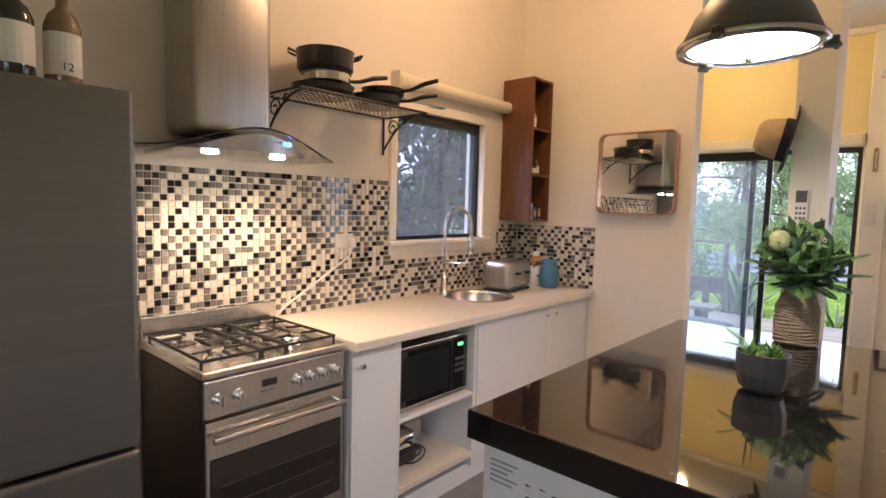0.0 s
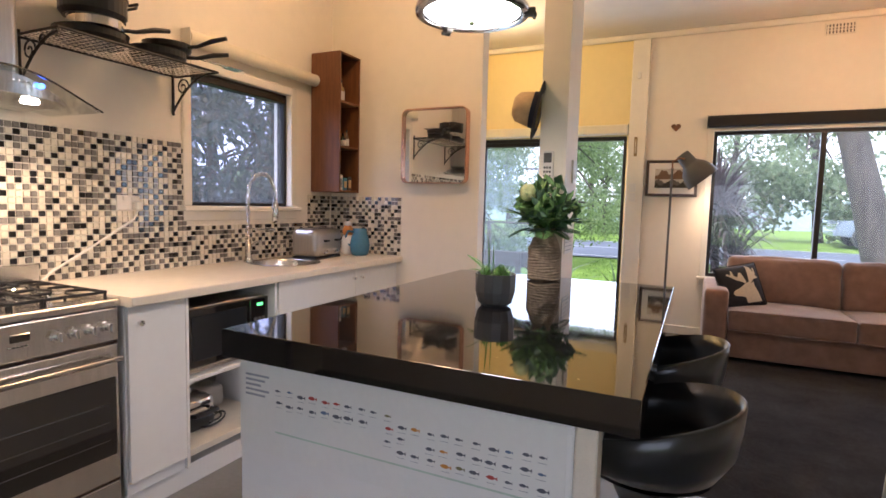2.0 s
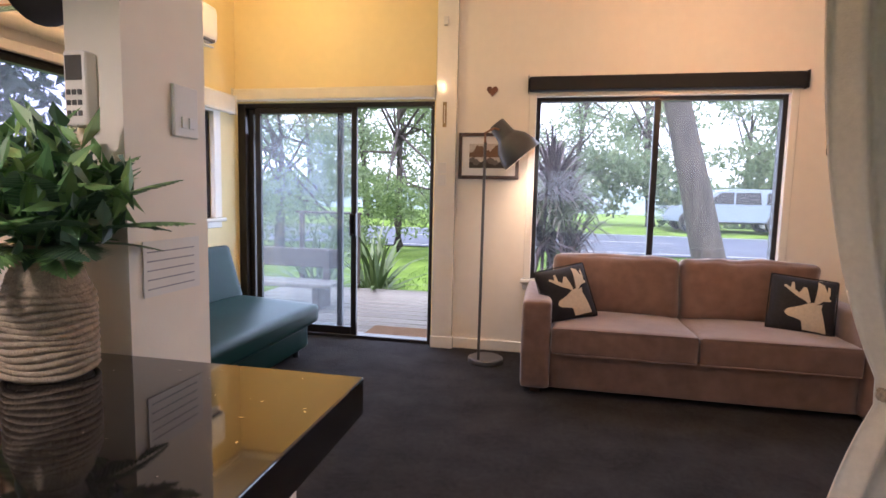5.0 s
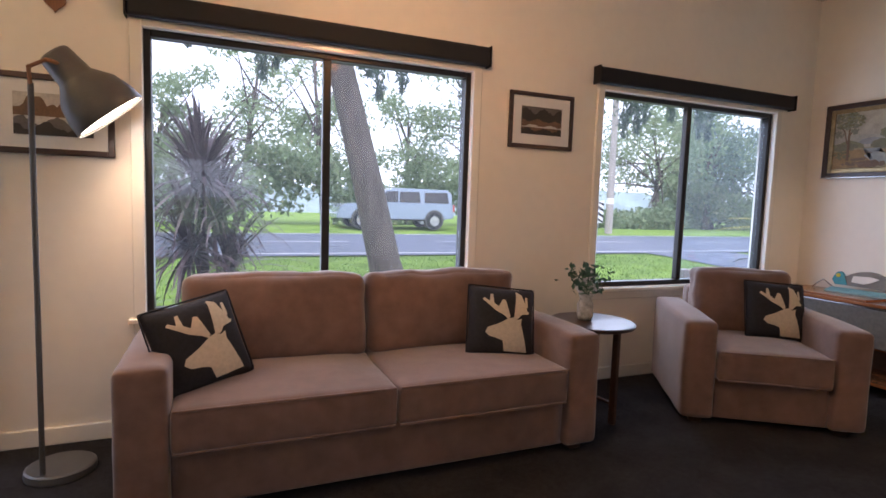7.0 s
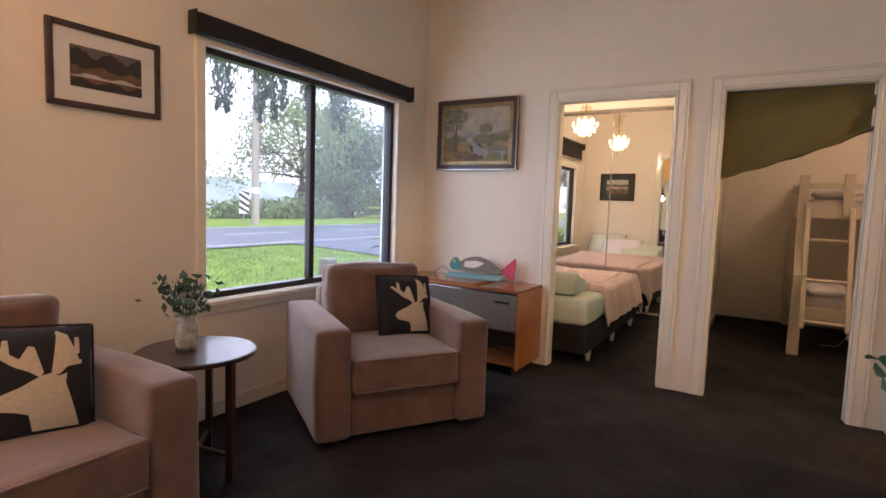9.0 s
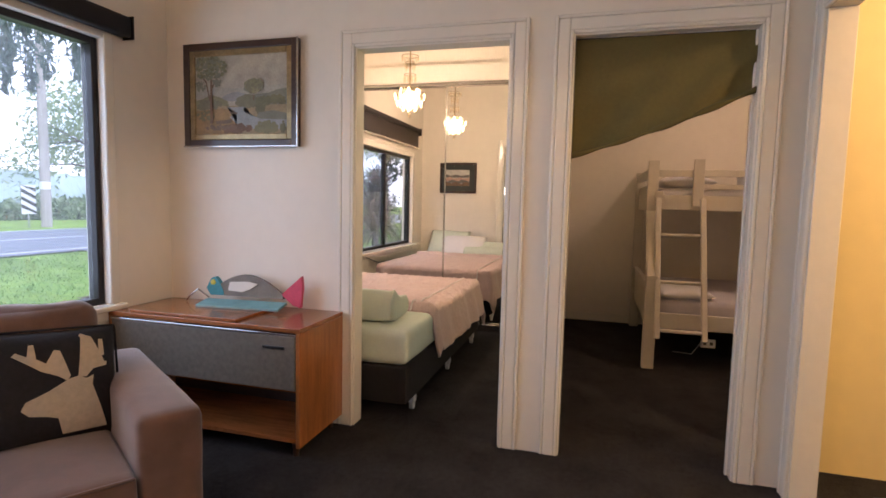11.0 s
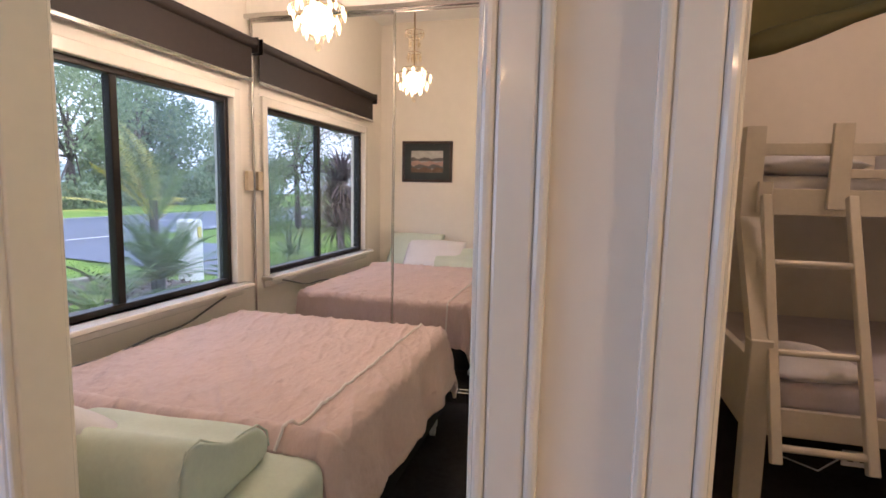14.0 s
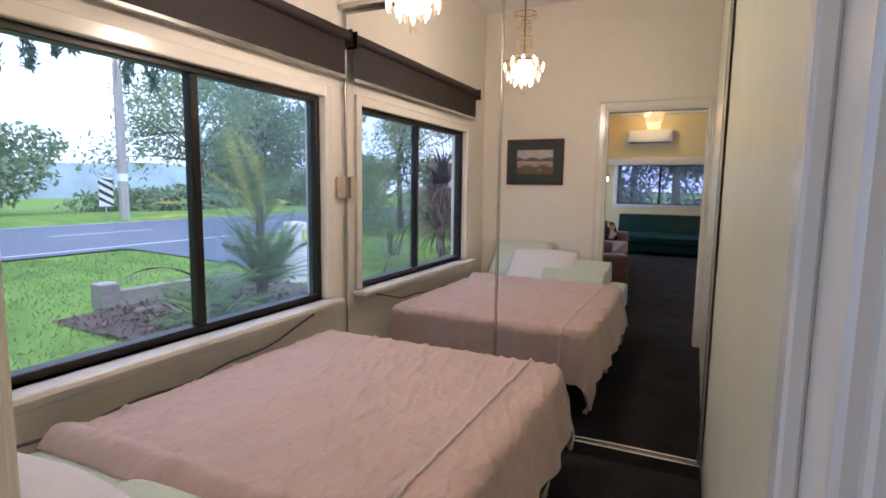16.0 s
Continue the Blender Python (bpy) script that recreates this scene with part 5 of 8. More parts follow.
part("lens", lathe([(0.001, -0.028), (0.07, -0.022), (0.13, -0.008), (0.18, 0.004)], 40), glow("lit_lens", (1.0, 0.95, 0.86), 9), pl, "bright frosted lens").visible_shadow = False
part("finial", moved(lathe([(0.001, -0.045), (0.01, -0.04), (0.012, -0.03), (0.006, -0.024)], 12), pose(0, 0, 0)), M_CHROME, pl)
for a in (20, 140, 260):
    part("clip", moved(boxes(((0.19, -0.014, -0.012), (0.235, 0.014, 0.022), 0.004, 1), ((0.225, -0.02, -0.016), (0.24, 0.02, 0.0), 0.004, 1)), pose(0, 0, 0, 0, 0, a)), M_GREY, pl)
part("cable", tube((0, 0, 0.26), (0, 0, (TOP - 1.862) / 0.82 - 0.03), 0.005, n=8), M_BLACKPL, pl)
part("ceiling_cup", moved(lathe([(0.05, 0), (0.045, -0.03), (0.001, -0.035)], 20), pose(0, 0, (TOP - 1.862) / 0.82)), M_GREY, pl)

# things on the post
ht = thing("straw_hat", pose(0.135, 3.17, 1.735, 0, -78, 12), "tan felt hat with a navy band on a hook", "hat")
part("crown", lathe([(0.085, 0.0), (0.082, 0.05), (0.07, 0.105), (0.045, 0.125), (0.001, 0.118)], 32), M_STRAW, ht, smooth=True)
part("band", lathe([(0.087, 0.004), (0.0865, 0.036)], 32), mat("navy_band", (0.012, 0.014, 0.03), 0.8), ht)
part("brim", lathe([(0.084, 0.0), (0.11, -0.004), (0.14, 0.006), (0.141, 0.008), (0.11, 0.0), (0.084, 0.004)], 32), mat("dark_brim", (0.03, 0.026, 0.028), 0.85), ht, smooth=True)
rm = thing("air_conditioner_remote", pose(0.185, 3.176, 1.40), "white remote control in a wall holder", "remote control")
part("body", box((-0.02, -0.022, 0.0), (0.03, 0.009, 0.145), 0.006, 2), M_WHITEPL, rm)
part("screen", box((-0.014, -0.0235, 0.088), (0.024, -0.021, 0.135), 0.001, 1), M_GREY, rm)
for i in range(3):
    for j in range(3):
        part("button", box((-0.013 + 0.013 * j, -0.0245, 0.02 + 0.02 * i), (-0.004 + 0.013 * j, -0.021, 0.03 + 0.02 * i), 0.001, 1), M_CERGREY, rm)
for z, h in ((1.40, 0.115), (1.80, 0.0)):
    if h:
        sw = thing("light_switch", pose(0.27, 3.36, z), "white double light switch on the post", "light switch")
        part("plate", box((0, -0.04, 0), (0.01, 0.04, h), 0.003, 2), M_WHITEPL, sw)
        part("rocker", boxes(((0.01, -0.02, 0.02), (0.014, -0.005, 0.045), 0.001, 1), ((0.01, 0.005, 0.02), (0.014, 0.02, 0.045), 0.001, 1)), M_WHITEPL, sw)
cl = thing("wall_planner", pose(0.271, 3.31, 1.05), "pale paper planner pinned to the post", "paper")
part("sheet", box((0, -0.09, 0), (0.003, 0.09, 0.12)), M_PAPER, cl)
part("ruled_bar", boxes(*[((0.003, -0.08, 0.015 + 0.02 * i), (0.0034, 0.07, 0.018 + 0.02 * i)) for i in range(5)]), M_PRINT, cl)

# tied curtain at the room's opening
ct = thing("tied_curtain", pose(1.97, 3.52, 0.02), "stone-coloured curtain tied back with a cord", "curtain")
bm = bmesh.new()
rows = []
for i in range(49):
    z = 2.85 * i / 48
    dz = z - 0.86
    half = 0.16 + (0.16 * (1 - math.exp(-abs(dz) * 2.2)) if dz > 0 else 0.09 * (1 - math.exp(-abs(dz) * 3.0)))
    shift = -0.04 - (0.05 * math.exp(-abs(dz) * 3)) * -1 - (0.0 if dz > 0 else 0.03 * min(1, -dz))
    row = []
    for k in range(73):
        u = k / 72
        fold = math.sin(u * 2 * math.pi * 7 + 0.8 * math.sin(z * 1.7)) * (0.010 + 0.012 * min(1, abs(dz))) + 0.006 * math.sin(u * 31 + z * 2)
        row.append(bm.verts.new((shift + (u - 0.5) * 2 * half, fold, z)))
    rows.append(row)
for a, b in zip(rows, rows[1:]):
    for k in range(72):
        bm.faces.new((a[k], a[k + 1], b[k + 1], b[k]))
o = part("cloth", bm, M_LINENC, ct, smooth=True)
so = o.modifiers.new("thickness", "SOLIDIFY")
so.thickness = 0.004
bm = bmesh.new()
for off in (0, math.pi):
    add_sweep(bm, [(0.01 + 0.168 * math.cos(a), 0.062 * math.sin(a), 0.86 + 0.008 * math.sin(12 * a + off)) for a in [2 * math.pi * k / 60 for k in range(60)]], 0.008, 6, True)
part("tie_cord", bm, M_ROPE, ct, "twisted tie cord", smooth=True)
part("rail", tube((-1.5, 0, 2.9), (0.3, 0, 2.9), 0.013), M_SILVER, ct)

# round ceiling lights: corner, kitchen (out of view), bunk room (unseen, added)
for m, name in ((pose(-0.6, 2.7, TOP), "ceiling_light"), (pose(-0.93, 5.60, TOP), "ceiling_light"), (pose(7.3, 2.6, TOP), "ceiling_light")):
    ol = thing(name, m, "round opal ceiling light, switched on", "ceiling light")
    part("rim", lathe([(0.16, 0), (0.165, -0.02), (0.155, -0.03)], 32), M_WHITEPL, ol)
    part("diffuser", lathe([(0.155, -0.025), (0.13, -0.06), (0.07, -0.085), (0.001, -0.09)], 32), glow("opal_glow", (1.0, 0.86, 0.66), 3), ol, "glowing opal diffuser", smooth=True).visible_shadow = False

# ---- living room ----


def cushion_z(u, v, t):
    return t * max(0.0, (1 - abs(u) ** 2.6) * (1 - abs(v) ** 2.6)) ** 0.55


def deer_cushion(m, label, flip=1):
    """A square black cushion with a pale stag's-head shape sewn on its front."""
    c = thing("deer_cushion", m, label, "cushion", "stag cushions")
    s, t, n = 0.192, 0.07, 18
    bm = bmesh.new()
    for side in (1, -1):
        g = []
        for i in range(n + 1):
            row = []
            for j in range(n + 1):
                u, v = 2 * i / n - 1, 2 * j / n - 1
                pinch = 1 - 0.05 * (1 - abs(u) ** 2) * abs(v) ** 4 - 0.05 * (1 - abs(v) ** 2) * abs(u) ** 4
                row.append(bm.verts.new((u * s * pinch, -side * cushion_z(u, v, t), v * s * pinch + s)))
            g.append(row)
        for i in range(n):
            for j in range(n):
                q = (g[i][j], g[i + 1][j], g[i + 1][j + 1], g[i][j + 1])
                bm.faces.new(q if side > 0 else q[::-1])
    bmesh.ops.remove_doubles(bm, verts=bm.verts, dist=1e-4)
    part("cover", bm, M_CUSHION, c, smooth=True)
    bm = bmesh.new()
    add_sweep(bm, [(s * a, 0, s * b + s) for a, b in [(math.copysign(min(1, abs(1.42 * math.cos(q))), math.cos(q)) * 0.99, math.copysign(min(1, abs(1.42 * math.sin(q))), math.sin(q)) * 0.99) for q in [2 * math.pi * k / 60 for k in range(60)]]], 0.004, 5, True)
    part("piping", bm, M_CUSHION, c)
    head = [(-0.62, -0.38), (-0.55, -0.24), (-0.2, -0.1), (0.12, 0.08), (0.3, 0.12), (0.42, 0.05), (0.55, 0.1), (0.52, -0.08), (0.6, -0.35), (0.78, -0.92), (0.02, -0.92), (-0.05, -0.62), (-0.25, -0.55), (-0.5, -0.5)]
    antler1 = [(0.1, 0.05), (-0.05, 0.16), (-0.3, 0.28), (-0.55, 0.48), (-0.72, 0.62), (-0.66, 0.68), (-0.5, 0.58), (-0.46, 0.8), (-0.38, 0.8), (-0.36, 0.52), (-0.16, 0.38), (-0.08, 0.66), (0.02, 0.64), (-0.02, 0.32), (0.16, 0.14)]
    antler2 = [(0.28, 0.1), (0.36, 0.3), (0.56, 0.5), (0.52, 0.78), (0.36, 0.9), (0.4, 0.95), (0.58, 0.86), (0.68, 0.56), (0.7, 0.8), (0.78, 0.8), (0.78, 0.48), (0.6, 0.34), (0.82, 0.34), (0.8, 0.26), (0.55, 0.22), (0.42, 0.08)]
    bm = bmesh.new()
    for shape in (head, antler1, antler2):
        face = bm.faces.new([bm.verts.new((u * flip, 0, v)) for u, v in shape])
    bmesh.ops.triangulate(bm, faces=bm.faces)
    for _ in range(3):
        long = [e for e in bm.edges if e.calc_length() > 0.22]
        if long:
            bmesh.ops.subdivide_edges(bm, edges=long, cuts=1)
            bmesh.ops.triangulate(bm, faces=bm.faces)
    for v in bm.verts:
        u, w = v.co.x * 0.9, v.co.z * 0.9
        v.co = Vector((u * s, -cushion_z(u, w, t) - 0.0035, w * s + s))
    part("stag_motif", bm, M_MOTIF, c, "pale linen stag's head motif")
    return c


def upholstered(name, m, width, depth, seats, label, category, arm=0.19):
    """A square-armed suede sofa or chair; its front faces -y, its base is at the origin."""
    s = thing(name, m, label, category)
    w = width / 2
    part("base_frame", moved(soft((width - 2 * arm + 0.02, depth - 0.06, 0.27), 0.015, n=8), pose(0, 0.012, 0.17)), M_SUEDE, s, smooth=True)
    for x in (-1, 1):
        part("arm", moved(soft((arm, depth, 0.58), 0.03, (0.005, 0.004, 0.014), 0.005, 14, x), pose(x * (w - arm / 2), 0, 0.325)), M_SUEDE, s, smooth=True)
    part("back", moved(soft((width - 2 * arm + 0.01, 0.16, 0.62), 0.04, n=10), pose(0, depth / 2 - 0.09, 0.42)), M_SUEDE, s, smooth=True)
    sw = (width - 2 * arm) / seats
    for i in range(seats):
        cx = -w + arm + sw * (i + 0.5)
        q = part("seat_cushion", moved(soft((sw - 0.006, depth - 0.165, 0.175), 0.022, (0, 0.006, 0.026), 0.005, 18, i * 7.0), pose(cx, -0.09, 0.362)), M_SUEDE, s, smooth=True)
        for z in (0.447, 0.281):
            part("piping", sweep([(cx - sw / 2 + 0.012, -depth / 2 - 0.002, z - 0.003), (cx - sw / 4, -depth / 2 - 0.007, z), (cx, -depth / 2 - 0.010, z + 0.001), (cx + sw / 4, -depth / 2 - 0.007, z), (cx + sw / 2 - 0.012, -depth / 2 - 0.002, z - 0.003)], 0.0055, 6), M_SUEDE, q, "raised seam piping")
        part("back_cushion", moved(soft((sw - 0.008, 0.20, 0.44), 0.055, (0, 0.035, 0.014), 0.016, 20, 3 + i * 5.0), pose(cx, depth / 2 - 0.235, 0.645, -9, 0, 0)), M_SUEDE, s, smooth=True)
    for x in (-w + 0.1, w - 0.1):
        for y in (-depth / 2 + 0.08, depth / 2 - 0.08):
            part("foot", box((x - 0.035, y - 0.035, 0.0), (x + 0.035, y + 0.035, 0.05), 0.004, 1), M_DARKWOOD, s)
    return s


upholstered("sofa", pose(2.035, 6.12, 0), 2.17, 0.88, 2, "two-seat sofa in worn mink-brown suede", "sofa")
deer_cushion(pose(1.29, 5.93, 0.445, -20, -10, 28), "black cushion with a pale stag, leaning on the sofa arm", 1)
deer_cushion(pose(2.69, 5.97, 0.44, -20, 6, -10), "black cushion with a pale stag head on the sofa", 1)
upholstered("armchair", pose(4.475, 5.90, 0, 0, 0, -33), 0.985, 0.88, 1, "matching armchair in mink-brown suede", "armchair", 0.185)
deer_cushion(pose(4.58, 5.785, 0.44, -18, 4, -24), "black cushion with a pale stag head on the armchair", 1)

# side table and flowers
tb = thing("side_table", pose(3.385, 6.10, 0), "small round dark wooden side table", "side table")
part("top", lathe([(0.001, 0.545), (0.22, 0.545), (0.25, 0.555), (0.252, 0.57), (0.245, 0.575), (0.001, 0.575)], 48), M_DARKWOOD, tb)
for k in range(3):
    a = radians(40 + 120 * k)
    part("leg", boxes(((-0.02, -0.014, 0.0), (0.02, 0.014, 0.55), 0.004, 1, pose(0.19 * math.cos(a), 0.19 * math.sin(a), 0, 0, 0, 40 + 120 * k))), M_DARKWOOD, tb)
    part("stretcher", tube((0, 0, 0.12), (0.19 * math.cos(a), 0.19 * math.sin(a), 0.12), 0.011), M_DARKWOOD, tb)
vs2 = thing("flower_vase", pose(3.36, 6.14, 0.575), "patterned glass vase of white flowers and small green leaves", "vase")
part("vase", lathe([(0.001, 0), (0.042, 0), (0.05, 0.03), (0.046, 0.10), (0.034, 0.13), (0.045, 0.16), (0.042, 0.16), (0.03, 0.13), (0.04, 0.03), (0.001, 0.01)], 24), mat("speckled_vase", (0.40, 0.38, 0.34), 0.15, vary=0.5, scale=30, coat=0.3), vs2, smooth=True)
rng = np.random.default_rng(21)
pts = np.column_stack([rng.normal(0, 0.06, 150), rng.normal(0, 0.06, 150), rng.uniform(0.17, 0.34, 150)])
v, f = disc_leaves(rng, pts, 0.045, 0.026)
pydata("leaves", v, f, L_EUC, vs2)
pts = np.column_stack([rng.normal(0.02, 0.045, 60), rng.normal(0, 0.045, 60), rng.uniform(0.18, 0.28, 60)])
v, f = disc_leaves(rng, pts, 0.035, 0.03)
tagged(pydata("petals", v, f, L_PETAL, vs2, "white petals"), kind="stuff")
bm = bmesh.new()
for k in range(12):
    a = 2 * math.pi * k / 12
    add_sweep(bm, [(0, 0, 0.1), (0.03 * math.cos(a), 0.03 * math.sin(a), 0.2), (0.08 * math.cos(a), 0.08 * math.sin(a), 0.29)], 0.002, 4)
part("stems", bm, L_EUC, vs2)

# floor lamp
fl = thing("floor_lamp", pose(0.61, 6.19, 0), "grey metal floor lamp with a studio shade, switched on", "floor lamp")
part("base", moved(lathe([(0.001, 0), (0.135, 0), (0.138, 0.01), (0.135, 0.032), (0.125, 0.038), (0.001, 0.04)], 40), pose(0.045, 0.09, 0)), M_GREY, fl)
part("pole", tube((0, 0, 0.03), (0.005, 0, 1.68), 0.011), M_GREY, fl)
ax = Vector((0.63, 0.08, -0.76)).normalized()
rimc = Vector((0.275, 0.05, 1.575))
turn = Matrix.Translation(rimc) @ (-ax).to_track_quat("Z", "Y").to_matrix().to_4x4()
part("shade", moved(lathe([(0.152, 0.0), (0.154, 0.004), (0.148, 0.06), (0.125, 0.13), (0.085, 0.18), (0.072, 0.195), (0.062, 0.30), (0.055, 0.31), (0.001, 0.312), (0.05, 0.30), (0.068, 0.19), (0.12, 0.125), (0.144, 0.055)], 40), turn), M_GREY, fl, smooth=True)
part("diffuser", moved(lathe([(0.001, 0.012), (0.147, 0.012)], 32), turn), glow("lamp_glow", (1.0, 0.84, 0.60), 7), fl, "glowing lamp opening").visible_shadow = False
part("yoke", sweep([(0.005, 0, 1.66), (0.005, -0.02, 1.74), (0.07, -0.045, 1.77), (0.13, -0.02, 1.76)], 0.009, 8), mat("wooden_knuckle", (0.24, 0.11, 0.05), 0.5), fl, "wooden swivel joint")


def picture(name, m, w, h, label, border, mount, art, frame_m=M_DARKWOOD, deep=0.022, card=M_PAPER):
    """A framed picture that hangs on a wall; its back is y = 0 and it faces -y, its middle at the origin."""
    p = thing(name, m, label, "picture")
    x, z, b = w / 2, h / 2, border
    part("frame", boxes(((-x, -deep, -z), (-x + b, 0, z), 0.004, 2), ((x - b, -deep, -z), (x, 0, z), 0.004, 2), ((-x + b, -deep, -z), (x - b, 0, -z + b), 0.004, 2), ((-x + b, -deep, z - b), (x - b, 0, z), 0.004, 2)), frame_m, p)
    if mount:
        part("mount", box((-x + b, -deep * 0.45, -z + b), (x - b, -0.002, z - b)), card, p, "white card mount" if card is M_PAPER else "dark card mount")
    aw, ah = x - b - mount, z - b - mount
    art_root = part("print", box((-aw, -deep * 0.5 - 0.001, -ah), (aw, -deep * 0.45, ah)), art[0], p, "printed scene")
    y = -deep * 0.5 - 0.0022
    r = np.random.default_rng(int(w * 1000 + h * 10))
    for k, (z0, z1, c, rough) in enumerate(art[1]):
        bm = bmesh.new()
        top = [(-aw + 2 * aw * i / 24, -ah + 2 * ah * (z1 + rough * (r.uniform(-0.5, 0.5) + 0.8 * math.sin(i * 0.6 + k * 2)))) for i in range(25)]
        vs = [bm.verts.new((a, y - 0.0003 * k, max(-ah, min(ah, b2)))) for a, b2 in top]
        lo = [bm.verts.new((a, y - 0.0003 * k, -ah + 2 * ah * z0)) for a, b2 in top]
        for i in range(24):
            bm.faces.new((lo[i], lo[i + 1], vs[i + 1], vs[i]))
        part("painted_band", bm, c, art_root)
    return p


def tone(n, c):
    return mat("paint_" + n, c, 0.6, vary=0.22, scale=14)


P_GREY, P_DARK, P_PALE, P_WARM = tone("grey", (0.12, 0.11, 0.10)), tone("dark", (0.035, 0.03, 0.026)), tone("pale", (0.48, 0.46, 0.42)), tone("umber", (0.15, 0.09, 0.05))
P_PINKSAND = tone("pink_sand", (0.42, 0.27, 0.22))
P_SKY, P_HILL, P_GREEN, P_WATER = tone("sky", (0.33, 0.31, 0.25)), tone("hills", (0.18, 0.18, 0.13)), tone("olive", (0.15, 0.14, 0.07)), tone("water", (0.27, 0.28, 0.27))
picture("framed_photo", pose(0.595, N - 0.002, 1.605), 0.49, 0.37, "dark framed photograph with a white mount behind the lamp", 0.028, 0.06, (P_PALE, [(0, 0.35, P_GREY, 0.1), (0, 0.2, P_DARK, 0.1), (0.45, 0.8, P_WARM, 0.15)]))
picture("framed_photo", pose(3.272, N - 0.002, 1.81), 0.49, 0.36, "dark framed lake photograph with a white mount", 0.026, 0.065, (P_GREY, [(0.45, 0.85, P_DARK, 0.1), (0, 0.5, P_WARM, 0.05), (0.25, 0.32, P_PALE, 0.04), (0, 0.18, P_DARK, 0.06)]))
M_GILT = mat("worn_gilt", (0.30, 0.22, 0.11), 0.35, metal=0.7, vary=0.3, scale=14)
pa = picture("landscape_painting", pose(EX - 0.002, 6.08, 1.85, 0, 0, -90), 0.75, 0.585, "gilt-framed landscape painting of a river and gum trees", 0.040, 0, (tone("dusky_sky", (0.36, 0.32, 0.25)), []), M_DARKWOOD, 0.035)
PW, PH = 0.302, 0.2195
part("slip", boxes(((-0.336, -0.029, -0.2525), (-PW, -0.012, 0.2525), 0.003, 1), ((PW, -0.029, -0.2525), (0.336, -0.012, 0.2525), 0.003, 1),
                   ((-PW, -0.029, -0.2525), (PW, -0.012, -PH), 0.003, 1), ((-PW, -0.029, PH), (PW, -0.012, 0.2525), 0.003, 1)), M_GILT, pa, "pale gilt slip inside the dark frame")
part("outer_edge", boxes(((-0.378, -0.041, -0.2955), (0.378, -0.030, -0.2865), 0.002, 1), ((0.369, -0.041, -0.2865), (0.378, -0.030, 0.2955), 0.002, 1)), M_SILVER, pa, "bright outer edge on two sides")
P_BLUEHILL, P_OCHRE, P_BROWN, P_LEAF = tone("blue_hill", (0.24, 0.24, 0.23)), tone("ochre", (0.26, 0.17, 0.07)), tone("brown_bank", (0.16, 0.11, 0.07)), tone("leaf", (0.20, 0.19, 0.10))
P_DRY, P_DEEP = tone("dry_grass", (0.28, 0.22, 0.12)), tone("deep_green", (0.16, 0.15, 0.09))
painted = [0]


def brush(shape, colour, name):
    """A painted patch; its outline is given in parts of the canvas's width and height."""
    painted[0] += 1
    bm = bmesh.new()
    bm.faces.new([bm.verts.new((-PW + 2 * PW * u, -0.0192 - 0.0002 * painted[0], -PH + 2 * PH * v)) for u, v in shape])
    bmesh.ops.triangulate(bm, faces=bm.faces)
    part(name, bm, colour, pa)


def dabs(rng, cu, cv, ru, rv, n, colour, size, name):
    painted[0] += 1
    bm = bmesh.new()
    for k in range(n):
        a, q = rng.uniform(0, 6.28), math.sqrt(rng.uniform())
        u, v, d = cu + ru * q * math.cos(a), cv + rv * q * math.sin(a), size * rng.uniform(0.5, 1.3)
        if d < u < 1 - d and d < v < 1 - d:
            bm.faces.new([bm.verts.new((-PW + 2 * PW * (u + d * math.cos(t)), -0.0192 - 0.0002 * (painted[0] + 0.9 * k / n), -PH + 2 * PH * (v + d * math.sin(t) * 1.2))) for t in (0.3, 1.3, 2.6, 3.8, 5.2)])
    part(name, bm, colour, pa)


rng = np.random.default_rng(6)
brush([(0.0, 0.47), (0.3, 0.47), (0.7, 0.44), (1, 0.45), (1, 0.62), (0.5, 0.58), (0, 0.63)], P_SKY, "painted_haze")
brush([(0.24, 0.42), (0.66, 0.42), (0.58, 0.50), (0.48, 0.535), (0.41, 0.53), (0.34, 0.505)], P_BLUEHILL, "painted_hill")
brush([(0.0, 0.34), (0.38, 0.34), (0.36, 0.42), (0.26, 0.48), (0.17, 0.51), (0.08, 0.46), (0.0, 0.44)], P_LEAF, "painted_hill")
brush([(0.50, 0.34), (1.0, 0.34), (1.0, 0.565), (0.90, 0.55), (0.80, 0.51), (0.66, 0.50), (0.52, 0.44)], P_HILL, "painted_hill")
brush([(0, 0), (1, 0), (1, 0.36), (0.7, 0.37), (0.36, 0.36), (0, 0.37)], P_DRY, "painted_ground")
brush([(0, 0), (0.5, 0), (0.44, 0.1), (0.40, 0.3), (0.3, 0.335), (0, 0.30)], P_OCHRE, "painted_ground")
dabs(rng, 0.12, 0.38, 0.16, 0.05, 60, P_DEEP, 0.024, "painted_foliage")
dabs(rng, 0.60, 0.41, 0.15, 0.07, 110, P_DEEP, 0.024, "painted_foliage")
dabs(rng, 0.86, 0.42, 0.15, 0.05, 60, P_GREEN, 0.022, "painted_foliage")
dabs(rng, 0.72, 0.36, 0.05, 0.10, 50, P_GREEN, 0.024, "painted_foliage")
brush([(0.66, 0.16), (1, 0.15), (1, 0.25), (0.86, 0.29), (0.70, 0.27)], P_HILL, "painted_bank")
brush([(0.36, 0.345), (0.55, 0.345), (0.53, 0.29), (0.62, 0.24), (0.70, 0.19), (1.0, 0.17), (1.0, 0.05), (0.60, 0.06), (0.46, 0.13), (0.38, 0.22), (0.46, 0.27)], P_WATER, "painted_river")
brush([(0.38, 0.29), (0.48, 0.27), (0.46, 0.25), (0.38, 0.265)], P_BROWN, "painted_bank")
